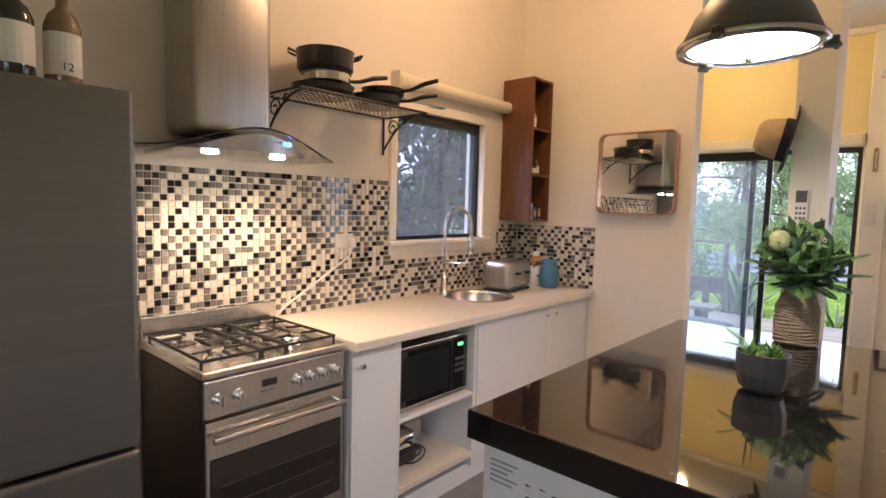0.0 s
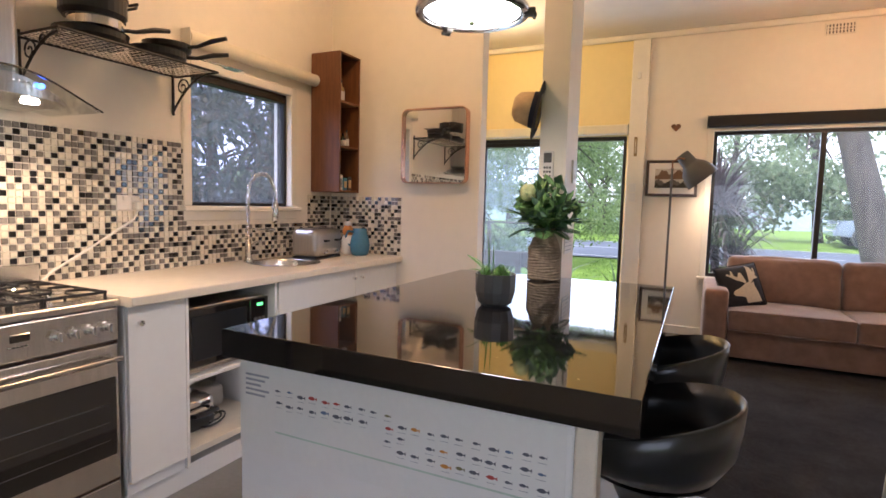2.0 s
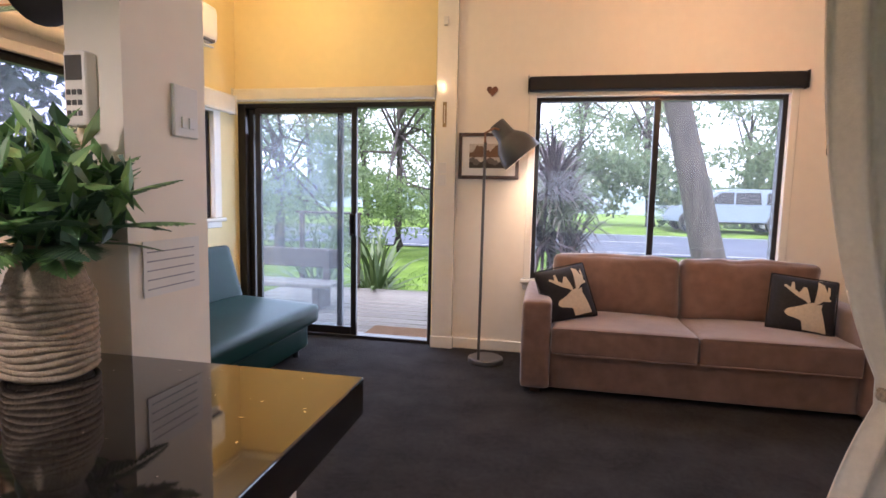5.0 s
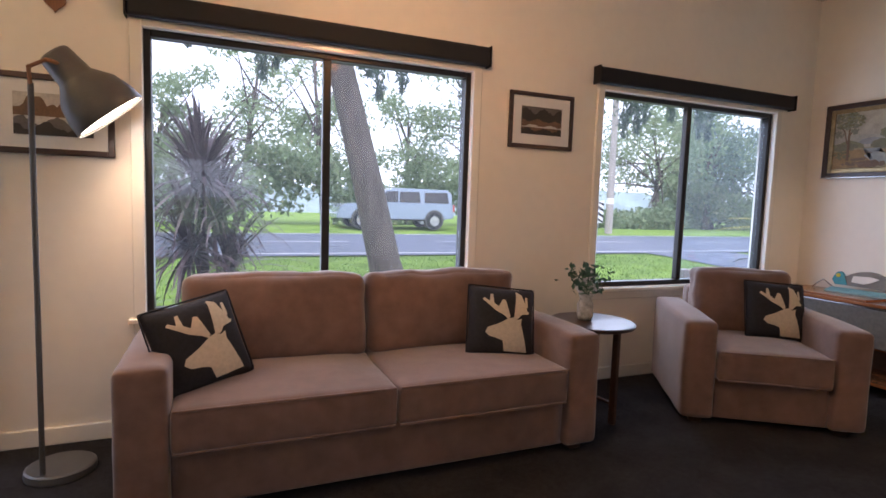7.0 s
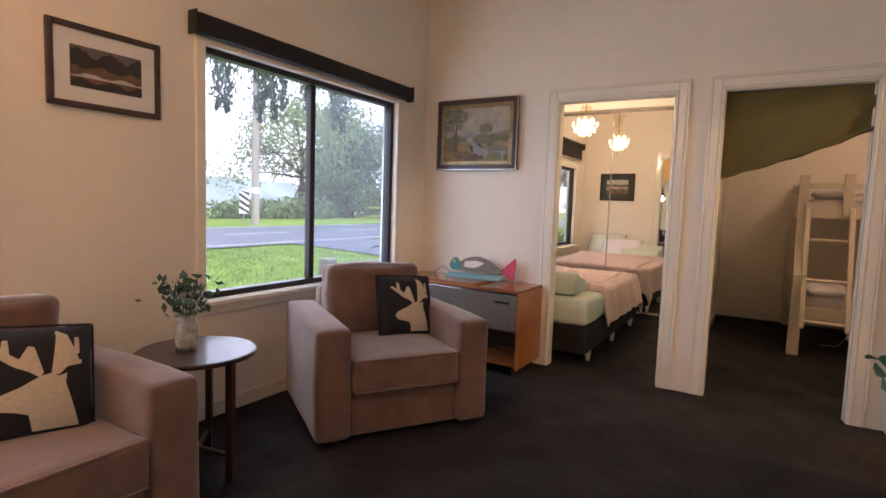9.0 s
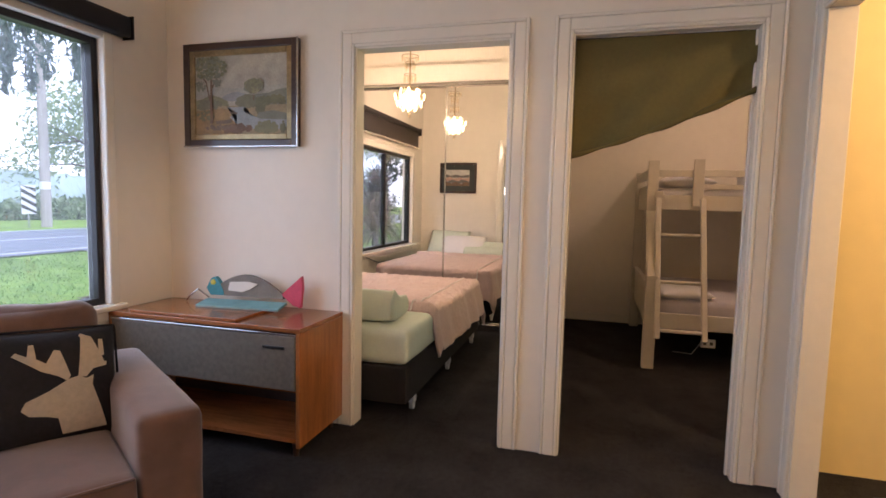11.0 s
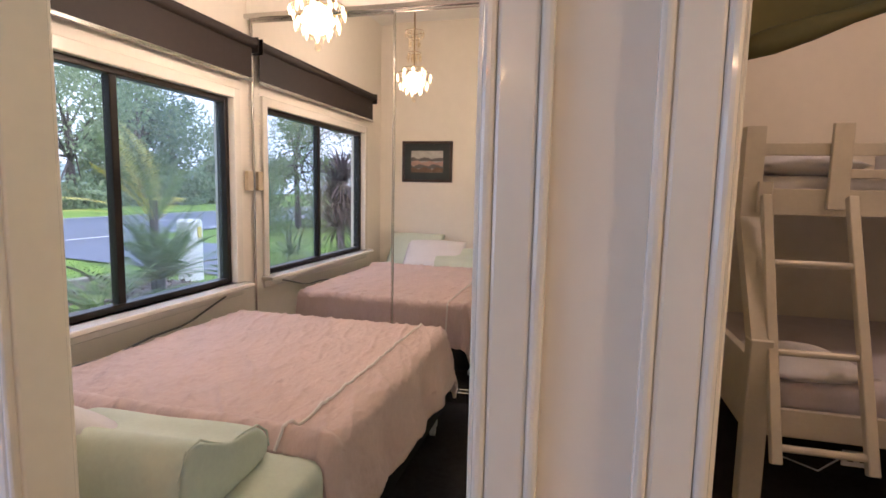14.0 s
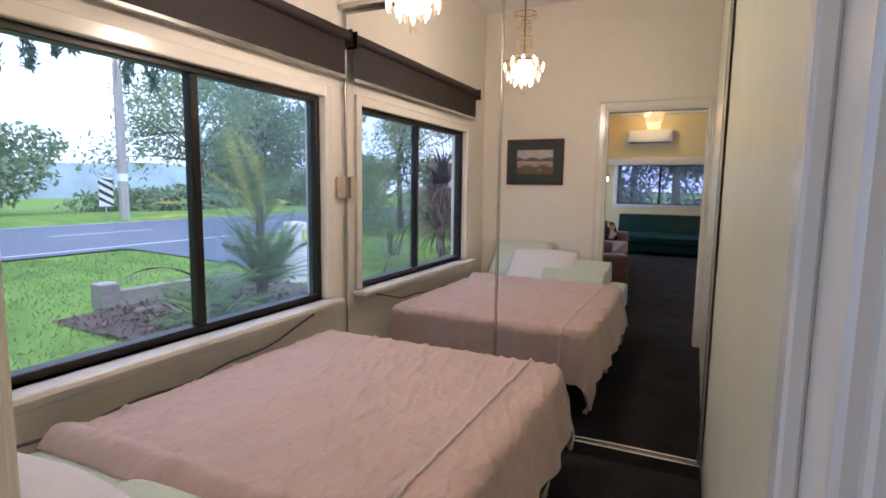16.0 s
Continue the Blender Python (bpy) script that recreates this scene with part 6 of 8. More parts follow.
brush([(0.22, 0.17), (0.41, 0.19), (0.40, 0.14), (0.24, 0.13)], P_BROWN, "painted_bank")
dabs(rng, 0.46, 0.07, 0.15, 0.05, 60, P_WARM, 0.026, "painted_rock")
dabs(rng, 0.24, 0.09, 0.18, 0.03, 30, P_BROWN, 0.016, "painted_rock")
dabs(rng, 0.12, 0.24, 0.12, 0.06, 40, P_GREEN, 0.016, "painted_grass")
dabs(rng, 0.78, 0.08, 0.12, 0.07, 90, P_LEAF, 0.022, "painted_foliage")
dabs(rng, 0.97, 0.06, 0.03, 0.10, 30, P_GREEN, 0.02, "painted_foliage")
for pts in ([(0.165, 0.14), (0.20, 0.14), (0.185, 0.45), (0.19, 0.86), (0.175, 0.86), (0.168, 0.45)], [(0.16, 0.42), (0.17, 0.46), (0.13, 0.68), (0.06, 0.80), (0.055, 0.79), (0.12, 0.66)], [(0.18, 0.55), (0.18, 0.6), (0.27, 0.78), (0.275, 0.77)]):
    brush(pts, P_WARM, "painted_trunk")
for c, n in ((P_LEAF, 170), (P_HILL, 150), (P_GREEN, 60)):
    dabs(rng, 0.17, 0.86, 0.19, 0.16, n, c, 0.015, "painted_foliage")
dabs(rng, 0.06, 0.62, 0.06, 0.07, 40, P_HILL, 0.013, "painted_foliage")
dabs(rng, 0.25, 0.66, 0.05, 0.05, 30, P_HILL, 0.013, "painted_foliage")
brush([(0.645, 0.42), (0.655, 0.42), (0.655, 0.6), (0.645, 0.6)], P_WARM, "painted_trunk")
for c, n in ((P_HILL, 90), (P_LEAF, 70), (P_DEEP, 25)):
    dabs(rng, 0.65, 0.60, 0.095, 0.085, n, c, 0.020, "painted_foliage")

# small wall things
hb = thing("wooden_heart", pose(0.61, N - 0.002, 2.12), "small wooden heart hanging on the wall", "ornament")
bm = bmesh.new()
out = [(0.0028 * 16 * math.sin(t) ** 3, 0.0028 * (13 * math.cos(t) - 5 * math.cos(2 * t) - 2 * math.cos(3 * t) - math.cos(4 * t))) for t in [2 * math.pi * k / 40 for k in range(40)]]
a = [bm.verts.new((x, 0, z)) for x, z in out]
b = [bm.verts.new((x, -0.012, z)) for x, z in out]
bm.faces.new(a)
bm.faces.new(b[::-1])
for k in range(40):
    bm.faces.new((a[k], b[k], b[(k + 1) % 40], a[(k + 1) % 40]))
bmesh.ops.recalc_face_normals(bm, faces=bm.faces)
part("heart", bm, M_OAK, hb)
th = thing("thermometer", pose(0.235, N - 0.056, 1.83), "small brass wall thermometer", "thermometer")
part("plate", box((-0.016, -0.008, 0), (0.016, 0, 0.20), 0.004, 2), M_GILT, th)
part("tube", tube((0, -0.01, 0.03), (0, -0.01, 0.17), 0.003), M_CERAM, th)
for z in (1.36, 1.46):
    sw = thing("light_switch", pose(0.225, N - 0.056, z), "white light switch beside the sliding door", "light switch", "door switches")
    part("plate", box((-0.033, -0.009, 0), (0.033, 0, 0.088), 0.003, 2), M_WHITEPL, sw)
    part("rocker", box((-0.008, -0.013, 0.03), (0.008, -0.009, 0.056), 0.001, 1), M_WHITEPL, sw)
sn = thing("door_sensor", pose(0.235, N - 0.056, 2.62), "small white sensor on the post", "sensor")
part("body", box((-0.018, -0.03, 0), (0.018, 0, 0.07), 0.005, 2), M_WHITEPL, sn)
vt = thing("wall_vent", pose(1.92, N - 0.002, 2.90), "cream louvred wall vent near the ceiling", "vent")
part("frame", boxes(((-0.115, -0.008, 0), (-0.105, 0, 0.10)), ((0.105, -0.008, 0), (0.115, 0, 0.10)), ((-0.105, -0.008, 0), (0.105, 0, 0.01)), ((-0.105, -0.008, 0.09), (0.105, 0, 0.10))), M_TRIM, vt)
part("backing", box((-0.105, -0.002, 0.01), (0.105, 0, 0.09)), M_GREY, vt)
for i in range(8):
    part("slat", box((-0.10 + 0.026 * i, -0.007, 0.01), (-0.086 + 0.026 * i, -0.003, 0.09)), M_TRIM, vt)
for i in range(2):
    part("slat", box((-0.105, -0.008, 0.033 + 0.026 * i), (0.105, -0.003, 0.041 + 0.026 * i)), M_TRIM, vt)

# air conditioner
ac = thing("air_conditioner", pose(WX, 5.13, 2.40), "white split-system air conditioner on the wall", "air conditioner")
part("body", moved(soft((0.21, 0.95, 0.28), 0.05, n=10), pose(0.105, 0.475, 0.14)), M_WHITEPL, ac, smooth=True)
part("flap", box((0.06, 0.04, -0.004), (0.19, 0.91, 0.006), 0.003, 1, pose(0, 0, 0.01, 0, 12, 0)), M_WHITEPL, ac)
part("outlet", box((0.07, 0.05, 0.004), (0.20, 0.90, 0.03), 0.002, 1), M_GREY, ac)

# green seat
gb = thing("green_daybed", pose(-1.655, 4.10, 0), "teal green vinyl daybed with a leaning backrest", "daybed")
LB = 2.06
part("seat", moved(soft((0.86, LB, 0.15), 0.04, (0, 0, 0.016), 0.002, 16), pose(0.57, LB / 2 - 0.03, 0.355, 0, 3, 0)), M_GREEN, gb, smooth=True)
part("base", moved(soft((0.74, LB - 0.06, 0.22), 0.035, n=10), pose(0.55, LB / 2 - 0.03, 0.17)), M_GREEN, gb, smooth=True)
part("backrest", moved(soft((0.13, LB, 0.46), 0.04, (0.012, 0, 0), 0.002, 16), pose(0.20, LB / 2, 0.61, 0, -17, 0)), M_GREEN, gb, smooth=True)
for z in (0.245,):
    part("piping", sweep([(0.925, 0.0, z), (0.925, LB - 0.06, z)], 0.006, 6), M_GREEN, gb)
for x in (0.25, 0.85):
    for y in (0.1, LB - 0.16):
        part("foot", tube((x, y, 0), (x, y, 0.07), 0.025), M_BLACKPL, gb)

# living room pendant
lp = thing("shell_pendant", pose(2.13, 5.27, 2.33), "amber capiz-shell pendant lamp, switched on", "pendant lamp")
G_SHELL = glow("lit_shell", (1.0, 0.50, 0.19), 0.9)
for i in range(4):
    for k in range(9):
        a = 2 * math.pi * (k + 0.5 * (i % 2)) / 9
        r = (0.075, 0.115, 0.125, 0.09)[i]
        bm = bmesh.new()
        bm.faces.new([bm.verts.new((0.002 * math.cos(2 * t), 0.05 * math.cos(t), 0.058 * math.sin(t))) for t in [2 * math.pi * q / 10 for q in range(10)]])
        part("shell_petal", moved(bm, pose(r * math.cos(a), r * math.sin(a), 0.05 + 0.075 * i, 0, -25 + 25 * i, math.degrees(a))), G_SHELL, lp).visible_shadow = False
part("cord", tube((0, 0, 0.3), (0, 0, TOP - 2.33 - 0.02), 0.004, n=8), M_WHITEPL, lp)
part("ceiling_cup", moved(lathe([(0.055, 0), (0.05, -0.03), (0.001, -0.04)], 20), pose(0, 0, TOP - 2.33)), M_WHITEPL, lp)

# sideboard and ornament
sb = thing("sideboard", pose(EX - 0.015, 6.585, 0, 0, 0, -90), "teak veneer record cabinet with a grey fold-down front", "sideboard")
SL, SD, SH = 1.15, 0.45, 0.65
part("top", box((0, -SD, SH - 0.022), (SL, 0, SH), 0.003, 2), M_TEAK, sb)
part("lid", box((0.12, -SD + 0.02, SH + 0.0005), (0.78, -0.05, SH + 0.014), 0.003, 2), M_TEAK, sb)
part("side", box((0, -SD, 0.06), (0.022, 0, SH - 0.022), 0.002, 1), M_TEAKV, sb)
part("side", box((SL - 0.022, -SD, 0.06), (SL, 0, SH - 0.022), 0.002, 1), M_TEAKV, sb)
part("bottom", box((0.022, -SD + 0.01, 0.08), (SL - 0.022, 0, 0.10)), M_TEAK, sb)
part("middle_shelf", box((0.022, -SD + 0.02, 0.33), (SL - 0.022, 0, 0.35)), M_TEAK, sb)
part("back", box((0.022, -0.012, 0.10), (SL - 0.022, -0.002, SH - 0.022)), M_DARKWOOD, sb)
d = part("flap_door", box((0.024, -SD - 0.004, 0.345), (SL - 0.024, -SD + 0.016, SH - 0.04), 0.003, 1), mat("grey_mesh_front", (0.13, 0.12, 0.10), 0.5, vary=0.2, scale=40), sb, "grey speaker-cloth front")
part("top_trim", box((0.02, -SD - 0.006, SH - 0.038), (SL - 0.02, -SD + 0.01, SH - 0.028), 0.002, 1), M_SILVER, sb, "bright metal strip")
part("handle", box((SL - 0.20, -SD - 0.012, 0.545), (SL - 0.08, -SD - 0.003, 0.56), 0.003, 1), M_BLACKPL, d)
for x in (0.05, SL - 0.05):
    for y in (-SD + 0.05, -0.05):
        part("leg", tube((x, y, 0.0), (x, y, 0.07), 0.014, 0.02), M_DARKWOOD, sb)
fo = thing("fish_ornament", pose(5.845, 5.93, SH + 0.015, 0, 0, -84) @ Matrix.Scale(1.22, 4), "painted wooden fish ornament with a blue head and pink tail", "ornament")


def plate(shape, y0, y1, material, name, label=""):
    bm = bmesh.new()
    a = [bm.verts.new((x, y0, z)) for x, z in shape]
    b = [bm.verts.new((x, y1, z)) for x, z in shape]
    bm.faces.new(a)
    bm.faces.new(b[::-1])
    for k in range(len(a)):
        bm.faces.new((a[k], b[k], b[(k + 1) % len(a)], a[(k + 1) % len(a)]))
    bmesh.ops.recalc_face_normals(bm, faces=bm.faces)
    return part(name, bm, material, fo, label)


def arcs(x0, x1, zb, ht, n=14):
    return [(x0 + (x1 - x0) * k / n, zb + ht * math.sin(math.pi * (0.12 + 0.82 * k / n))) for k in range(n + 1)]


plate(arcs(-0.20, 0.14, 0.035, 0.105) + [(0.14, 0.035), (-0.2, 0.04)], 0.0, 0.018, mat("grey_driftwood", (0.20, 0.185, 0.165), 0.8, vary=0.2, scale=14), "body", "grey weathered body")
plate(arcs(-0.24, -0.155, 0.04, 0.085, 8) + [(-0.155, 0.04), (-0.22, 0.04)], -0.004, 0.022, mat("turquoise_paint", (0.05, 0.26, 0.31), 0.6, vary=0.2, scale=20), "fish_head", "turquoise head")
plate([(0.135, 0.06), (0.23, 0.145), (0.235, 0.10), (0.225, 0.0), (0.19, 0.01), (0.14, 0.05)], -0.002, 0.02, mat("pink_paint", (0.56, 0.07, 0.13), 0.6, vary=0.15, scale=20), "tail", "pink ribbed tail")
plate([(-0.13, 0.065), (-0.12, 0.105), (-0.03, 0.11), (0.02, 0.10), (-0.02, 0.075), (-0.06, 0.06)], -0.006, 0.0, M_CERAM, "fin_panel", "white side panel")
part("eye", moved(lathe([(0.001, 0.006), (0.012, 0.004), (0.013, 0)], 14), pose(-0.205, -0.004, 0.10, 90, 0, 0)), mat("yellow_eye", (0.6, 0.5, 0.05), 0.4), fo, "yellow eye")
part("stand", box((-0.24, -0.09, 0.0), (0.16, 0.0, 0.012), 0.002, 1, pose(0, 0, 0.012, 10, 0, 0)), mat("pale_blue_board", (0.18, 0.36, 0.38), 0.7, vary=0.15, scale=20), fo, "pale blue board")
part("tether", sweep([(-0.25, 0.03, 0.02), (-0.30, 0.02, 0.06), (-0.33, 0.0, 0.03), (-0.36, 0.02, 0.005)], 0.004, 6), M_SILVER, fo)

# orchid by the south wall
orc = thing("orchid_arrangement", pose(4.32, 3.42, 0), "white pot of artificial white orchids and eucalyptus leaves", "plant")
part("pot", lathe([(0.001, 0), (0.085, 0), (0.125, 0.06), (0.135, 0.15), (0.11, 0.24), (0.075, 0.275), (0.08, 0.295), (0.07, 0.295), (0.065, 0.27), (0.001, 0.25)], 32), M_CERAM, orc, smooth=True)
rng = np.random.default_rng(33)
vs, fs = [], []
bm = bmesh.new()
stems = []
for k in range(9):
    a, L, lean = rng.uniform(0, 6.28), rng.uniform(0.42, 0.6), rng.uniform(0.08, 0.24)
    P = [Vector((lean * t * t * math.cos(a), lean * t * t * math.sin(a), 0.27 + L * t - 0.06 * t ** 3)) for t in (0, 0.25, 0.5, 0.75, 1)]
    part("stem", sweep(P, 0.004, 5), L_EUC, orc)
    stems.append(P)
for P in stems[:5]:
    for t in range(1, 5):
        for k in range(4):
            c = P[t] + Vector(rng.normal(0, 0.03, 3))
            d = Vector(rng.normal(0, 1, 3)).normalized()
            u = d.orthogonal().normalized()
            w = d.cross(u)
            b = len(vs)
            R = rng.uniform(0.026, 0.038)
            vs += [tuple(c + (u * math.cos(q) + w * math.sin(q)) * R + d * 0.006 * math.cos(2 * q)) for q in [2 * math.pi * i / 8 for i in range(8)]]
            fs.append(tuple(range(b, b + 8)))
pydata("eucalyptus_leaves", vs, fs, L_EUC, orc, "round blue-green leaves")
for P in stems[2:]:
    for t in (1, 2, 3, 4, 4):
        vs, fs = [], []
        c0 = P[t] + Vector((rng.normal(0, 0.03), rng.normal(0, 0.03), 0.0))
        for k in range(5):
            q0 = 2 * math.pi * k / 5 + rng.uniform(-0.2, 0.2)
            u, w = Vector((0.6, 0.8, 0)).normalized(), Vector((0, 0, 1))
            dv3 = u * math.cos(q0) + w * math.sin(q0)
            sd_ = (u * -math.sin(q0) + w * math.cos(q0)) * 0.022
            out3 = Vector((-0.8, 0.6, 0)) * 0.008
            b = len(vs)
            vs += [tuple(c0), tuple(c0 + dv3 * 0.022 + sd_ * 0.8 + out3), tuple(c0 + dv3 * 0.040 + sd_ * 0.7), tuple(c0 + dv3 * 0.050), tuple(c0 + dv3 * 0.040 - sd_ * 0.7), tuple(c0 + dv3 * 0.022 - sd_ * 0.8 + out3)]
            fs.append(tuple(range(b, b + 6)))
        pydata("orchid_flower", vs, fs, L_PETAL, orc, "white orchid flower")

dm = thing("doormat", pose(-0.2, 7.02, -0.05), "brown coir doormat outside the sliding door", "doormat")
part("mat", box((-0.38, -0.24, 0), (0.38, 0.24, 0.018), 0.005, 1), mat("coir", (0.20, 0.115, 0.06), 0.95, vary=0.3, scale=60, bump=0.8, bump_scale=260), dm)

# ---- bedroom ----
MX = 8.45
wd = thing("mirrored_wardrobe", Matrix(), "sliding wardrobe doors of full-height mirror", "wardrobe")
for z0, z1 in ((0.0, 0.07), (2.41, 2.44)):
    part("track", box((MX - 0.05, 4.505, z0), (MX + 0.04, N - 0.002, z1), 0.003, 1), M_SILVER, wd)
for y0, y1, x in ((5.53, 6.585, MX), (4.51, 5.57, MX - 0.03)):
    d = part("mirror_door", box((x + 0.004, y0 + 0.012, 0.085), (x + 0.012, y1 - 0.012, 2.40)), M_MIRROR, wd)
    part("stile", boxes(((x - 0.004, y0, 0.07), (x + 0.014, y0 + 0.014, 2.41), 0.003, 1)), M_SILVER, d)
    part("stile", boxes(((x - 0.004, y1 - 0.014, 0.07), (x + 0.014, y1, 2.41), 0.003, 1)), M_SILVER, d)
    for z in (0.07, 2.395):
        part("rail", box((x - 0.004, y0 + 0.014, z), (x + 0.014, y1 - 0.014, z + 0.015), 0.002, 1), M_SILVER, d)

BX0, BX1, BY0, BY1 = 6.10, 8.12, 5.11, 6.46
bd = thing("bed", Matrix(), "double bed on a black base with castors", "bed")
part("base", moved(soft((BX1 - BX0, BY1 - BY0, 0.23), 0.02, n=8), pose((BX0 + BX1) / 2, (BY0 + BY1) / 2, 0.205)), M_BEDBASE, bd)
part("mattress", moved(soft((BX1 - BX0, BY1 - BY0, 0.22), 0.05, (0, 0, 0.01), 0.004, 16), pose((BX0 + BX1) / 2, (BY0 + BY1) / 2, 0.425)), M_MINT, bd, "mattress in a pale mint sheet", smooth=True)
for x in (6.3, 7.12, 7.93):
    for y in (BY0 + 0.03, BY1 - 0.05):
        c = part("castor", boxes(((x - 0.025, y - 0.02, 0.045), (x + 0.025, y + 0.02, 0.10), 0.004, 1)), M_WHITEPL, bd)
        part("wheel", tube((x, y - 0.012, 0.025), (x, y + 0.012, 0.025), 0.025, n=16), M_WHITEPL, c)

# duvet: one sheet that lies on the mattress and falls over its edges
dv = thing("duvet", Matrix(), "blush pink cotton duvet with a white piped stripe, creased", "duvet")


def duvet_point(u, v):
    """u along the bed from the head end, v across it from the window side; falls where it passes the mattress."""
    x, y = 6.60 + u, BY1 - 0.02 - v
    z = 0.557 + 0.003 * noise.noise(Vector((x * 3, y * 3, 1)))
    ridge = noise.noise(Vector((x * 2.2 + y * 1.2, y * 9 - x * 3.5, 4.0)))
    z += 0.010 * (1 - abs(ridge)) ** 18 + 0.0015 * noise.noise(Vector((x * 11, y * 10, 2))) + 0.007 * (1 - abs(noise.noise(Vector((x * 8 - 5 * y, y * 19 + 4 * x, 6))))) ** 16 + 0.0026 * (1 - abs(noise.noise(Vector((x * 20, y * 34 + 9 * x, 3))))) ** 8 + 0.003 * (1 - abs(noise.noise(Vector((x * 5 + 3 * y, y * 4, 9))))) ** 6
    ox, oy = max(0.0, x - (BX1 - 0.04)), max(0.0, (BY0 + 0.05) - y)
    d = math.hypot(ox, oy)
    if d > 0:
        r = 0.06
        ang = min(d / r, math.pi / 2)
        drop = r * (1 - math.cos(ang)) + max(0, d - r * math.pi / 2)
        outw = r * math.sin(ang) + 0.24 * max(0, d - r * math.pi / 2)
        along = y if ox > oy else x
        outw += (0.012 * math.sin(along * 9 + 2 * math.sin(along * 5)) + 0.006 * math.sin(along * 23)) * min(1, d / 0.2)
        fx, fy = (ox / d, oy / d)
        x = min(x, BX1 - 0.04) + fx * outw
        y = max(y, BY0 + 0.05) - fy * outw
        z -= drop
    t = max(0.0, 0.07 - u) / 0.07
    z += 0.035 * math.sin(math.pi * min(1, max(0.0, 0.14 - u) / 0.14)) - 0.02 * t
    return Vector((x, y, max(z, 0.06)))


NU, NV = 210, 190
LU, LV = 1.48 + 0.33, 1.27 + 0.34
vs = [duvet_point(LU * i / NU, LV * j / NV) for i in range(NU + 1) for j in range(NV + 1)]
fs = [(i * (NV + 1) + j, i * (NV + 1) + j + 1, (i + 1) * (NV + 1) + j + 1, (i + 1) * (NV + 1) + j) for i in range(NU) for j in range(NV)]
o = pydata("cover", vs, fs, M_DUVET, dv, smooth=True)
so = o.modifiers.new("thickness", "SOLIDIFY")
so.thickness, so.offset = 0.02, -1
stripe = [duvet_point(LU * k / 140, 1.17) + Vector((0, -0.002, 0.006)) for k in range(141)]
part("piped_stripe", sweep(stripe, 0.006, 6), M_PIPING, dv, "white piping")


def pillow(m, size, material, label, seed):
    p = thing("pillow", m, label, "pillow", "bed pillows")
    bm = bmesh.new()
    n = 18
    for side in (1, -1):
        g = []
        for i in range(n + 1):
            row = []
            for j in range(n + 1):
                u, v = 2 * i / n - 1, 2 * j / n - 1
                x, y = u * size[0] / 2 * (1 - 0.06 * (1 - u * u) * v ** 4), v * size[1] / 2 * (1 - 0.06 * (1 - v * v) * u ** 4)
                z = cushion_z(u, v, size[2] / 2)
                wr = 0.008 * noise.noise(Vector((x * 9 + seed, y * 9, seed))) * (z / size[2] * 2)
                row.append(bm.verts.new((x, y, side * z + wr)))
            g.append(row)
        for i in range(n):
            for j in range(n):
                q = (g[i][j], g[i + 1][j], g[i + 1][j + 1], g[i][j + 1])
                bm.faces.new(q if side > 0 else q[::-1])
    bmesh.ops.remove_doubles(bm, verts=bm.verts, dist=1e-4)
    part("case", bm, material, p, smooth=True)
    return p


cp = thing("contour_pillow", pose(6.18, 5.52, 0.535, 0, 0, 3), "pale mint contoured foam pillow on the sheet", "pillow", "bed pillows")
bm = bmesh.new()
outline = [(0.015, 0.0), (0.0, 0.03), (0.004, 0.14), (0.035, 0.195), (0.085, 0.20), (0.14, 0.165), (0.20, 0.135), (0.27, 0.135), (0.335, 0.125), (0.385, 0.085), (0.395, 0.035), (0.375, 0.0)]
slices = []
for y, shrink in ((-0.275, 0.90), (-0.268, 0.96), (-0.25, 1.0), (-0.12, 1.0), (0.0, 1.0), (0.12, 1.0), (0.25, 1.0), (0.268, 0.96), (0.275, 0.90)):
    slices.append([bm.verts.new((0.2 + (x - 0.2) * shrink + 0.006 * noise.noise(Vector((x * 8, y * 9, 1))), y, 0.09 + (z - 0.09) * shrink + (0.010 * noise.noise(Vector((x * 7, y * 8, 5))) if z > 0.05 else 0))) for x, z in outline])
for a, b in zip(slices, slices[1:]):
    for k in range(len(a)):
        bm.faces.new((a[k], a[(k + 1) % len(a)], b[(k + 1) % len(b)], b[k]))
bm.faces.new(slices[0])
bm.faces.new(slices[-1])
bmesh.ops.recalc_face_normals(bm, faces=bm.faces)
o = part("case", bm, M_MINT, cp, smooth=True)
o.modifiers.new("rounding", "SUBSURF").levels = 2
o.modifiers["rounding"].render_levels = 2
part("seam", sweep([(0.2 + (x - 0.2) * 0.985, -0.264, 0.09 + (z - 0.09) * 0.985) for x, z in outline[1:-1]], 0.003, 5), M_MINT, cp, "stitched end seam")
pillow(pose(6.34, 5.86, 0.66, 0, 38, -4), (0.42, 0.62, 0.15), M_WHITECLOTH, "white pillow leaning at the bed's head", 2.0)
pillow(pose(6.21, 6.12, 0.69, 0, 52, 3), (0.42, 0.60, 0.14), M_MINT, "pale mint pillow behind the white one", 3.0)

picture("framed_print", pose(EX + 0.092, 6.04, 1.627, 0, 0, 90), 0.56, 0.435, "dark framed coastal print in a grey-green mount", 0.028, 0.075, (P_PALE, [(0.52, 0.66, P_GREY, 0.05), (0.30, 0.50, P_PINKSAND, 0.06), (0.18, 0.34, P_GREY, 0.06), (0, 0.2, P_WARM, 0.05)]), M_DARKWOOD, card=mat("grey_green_card", (0.045, 0.052, 0.05), 0.8))

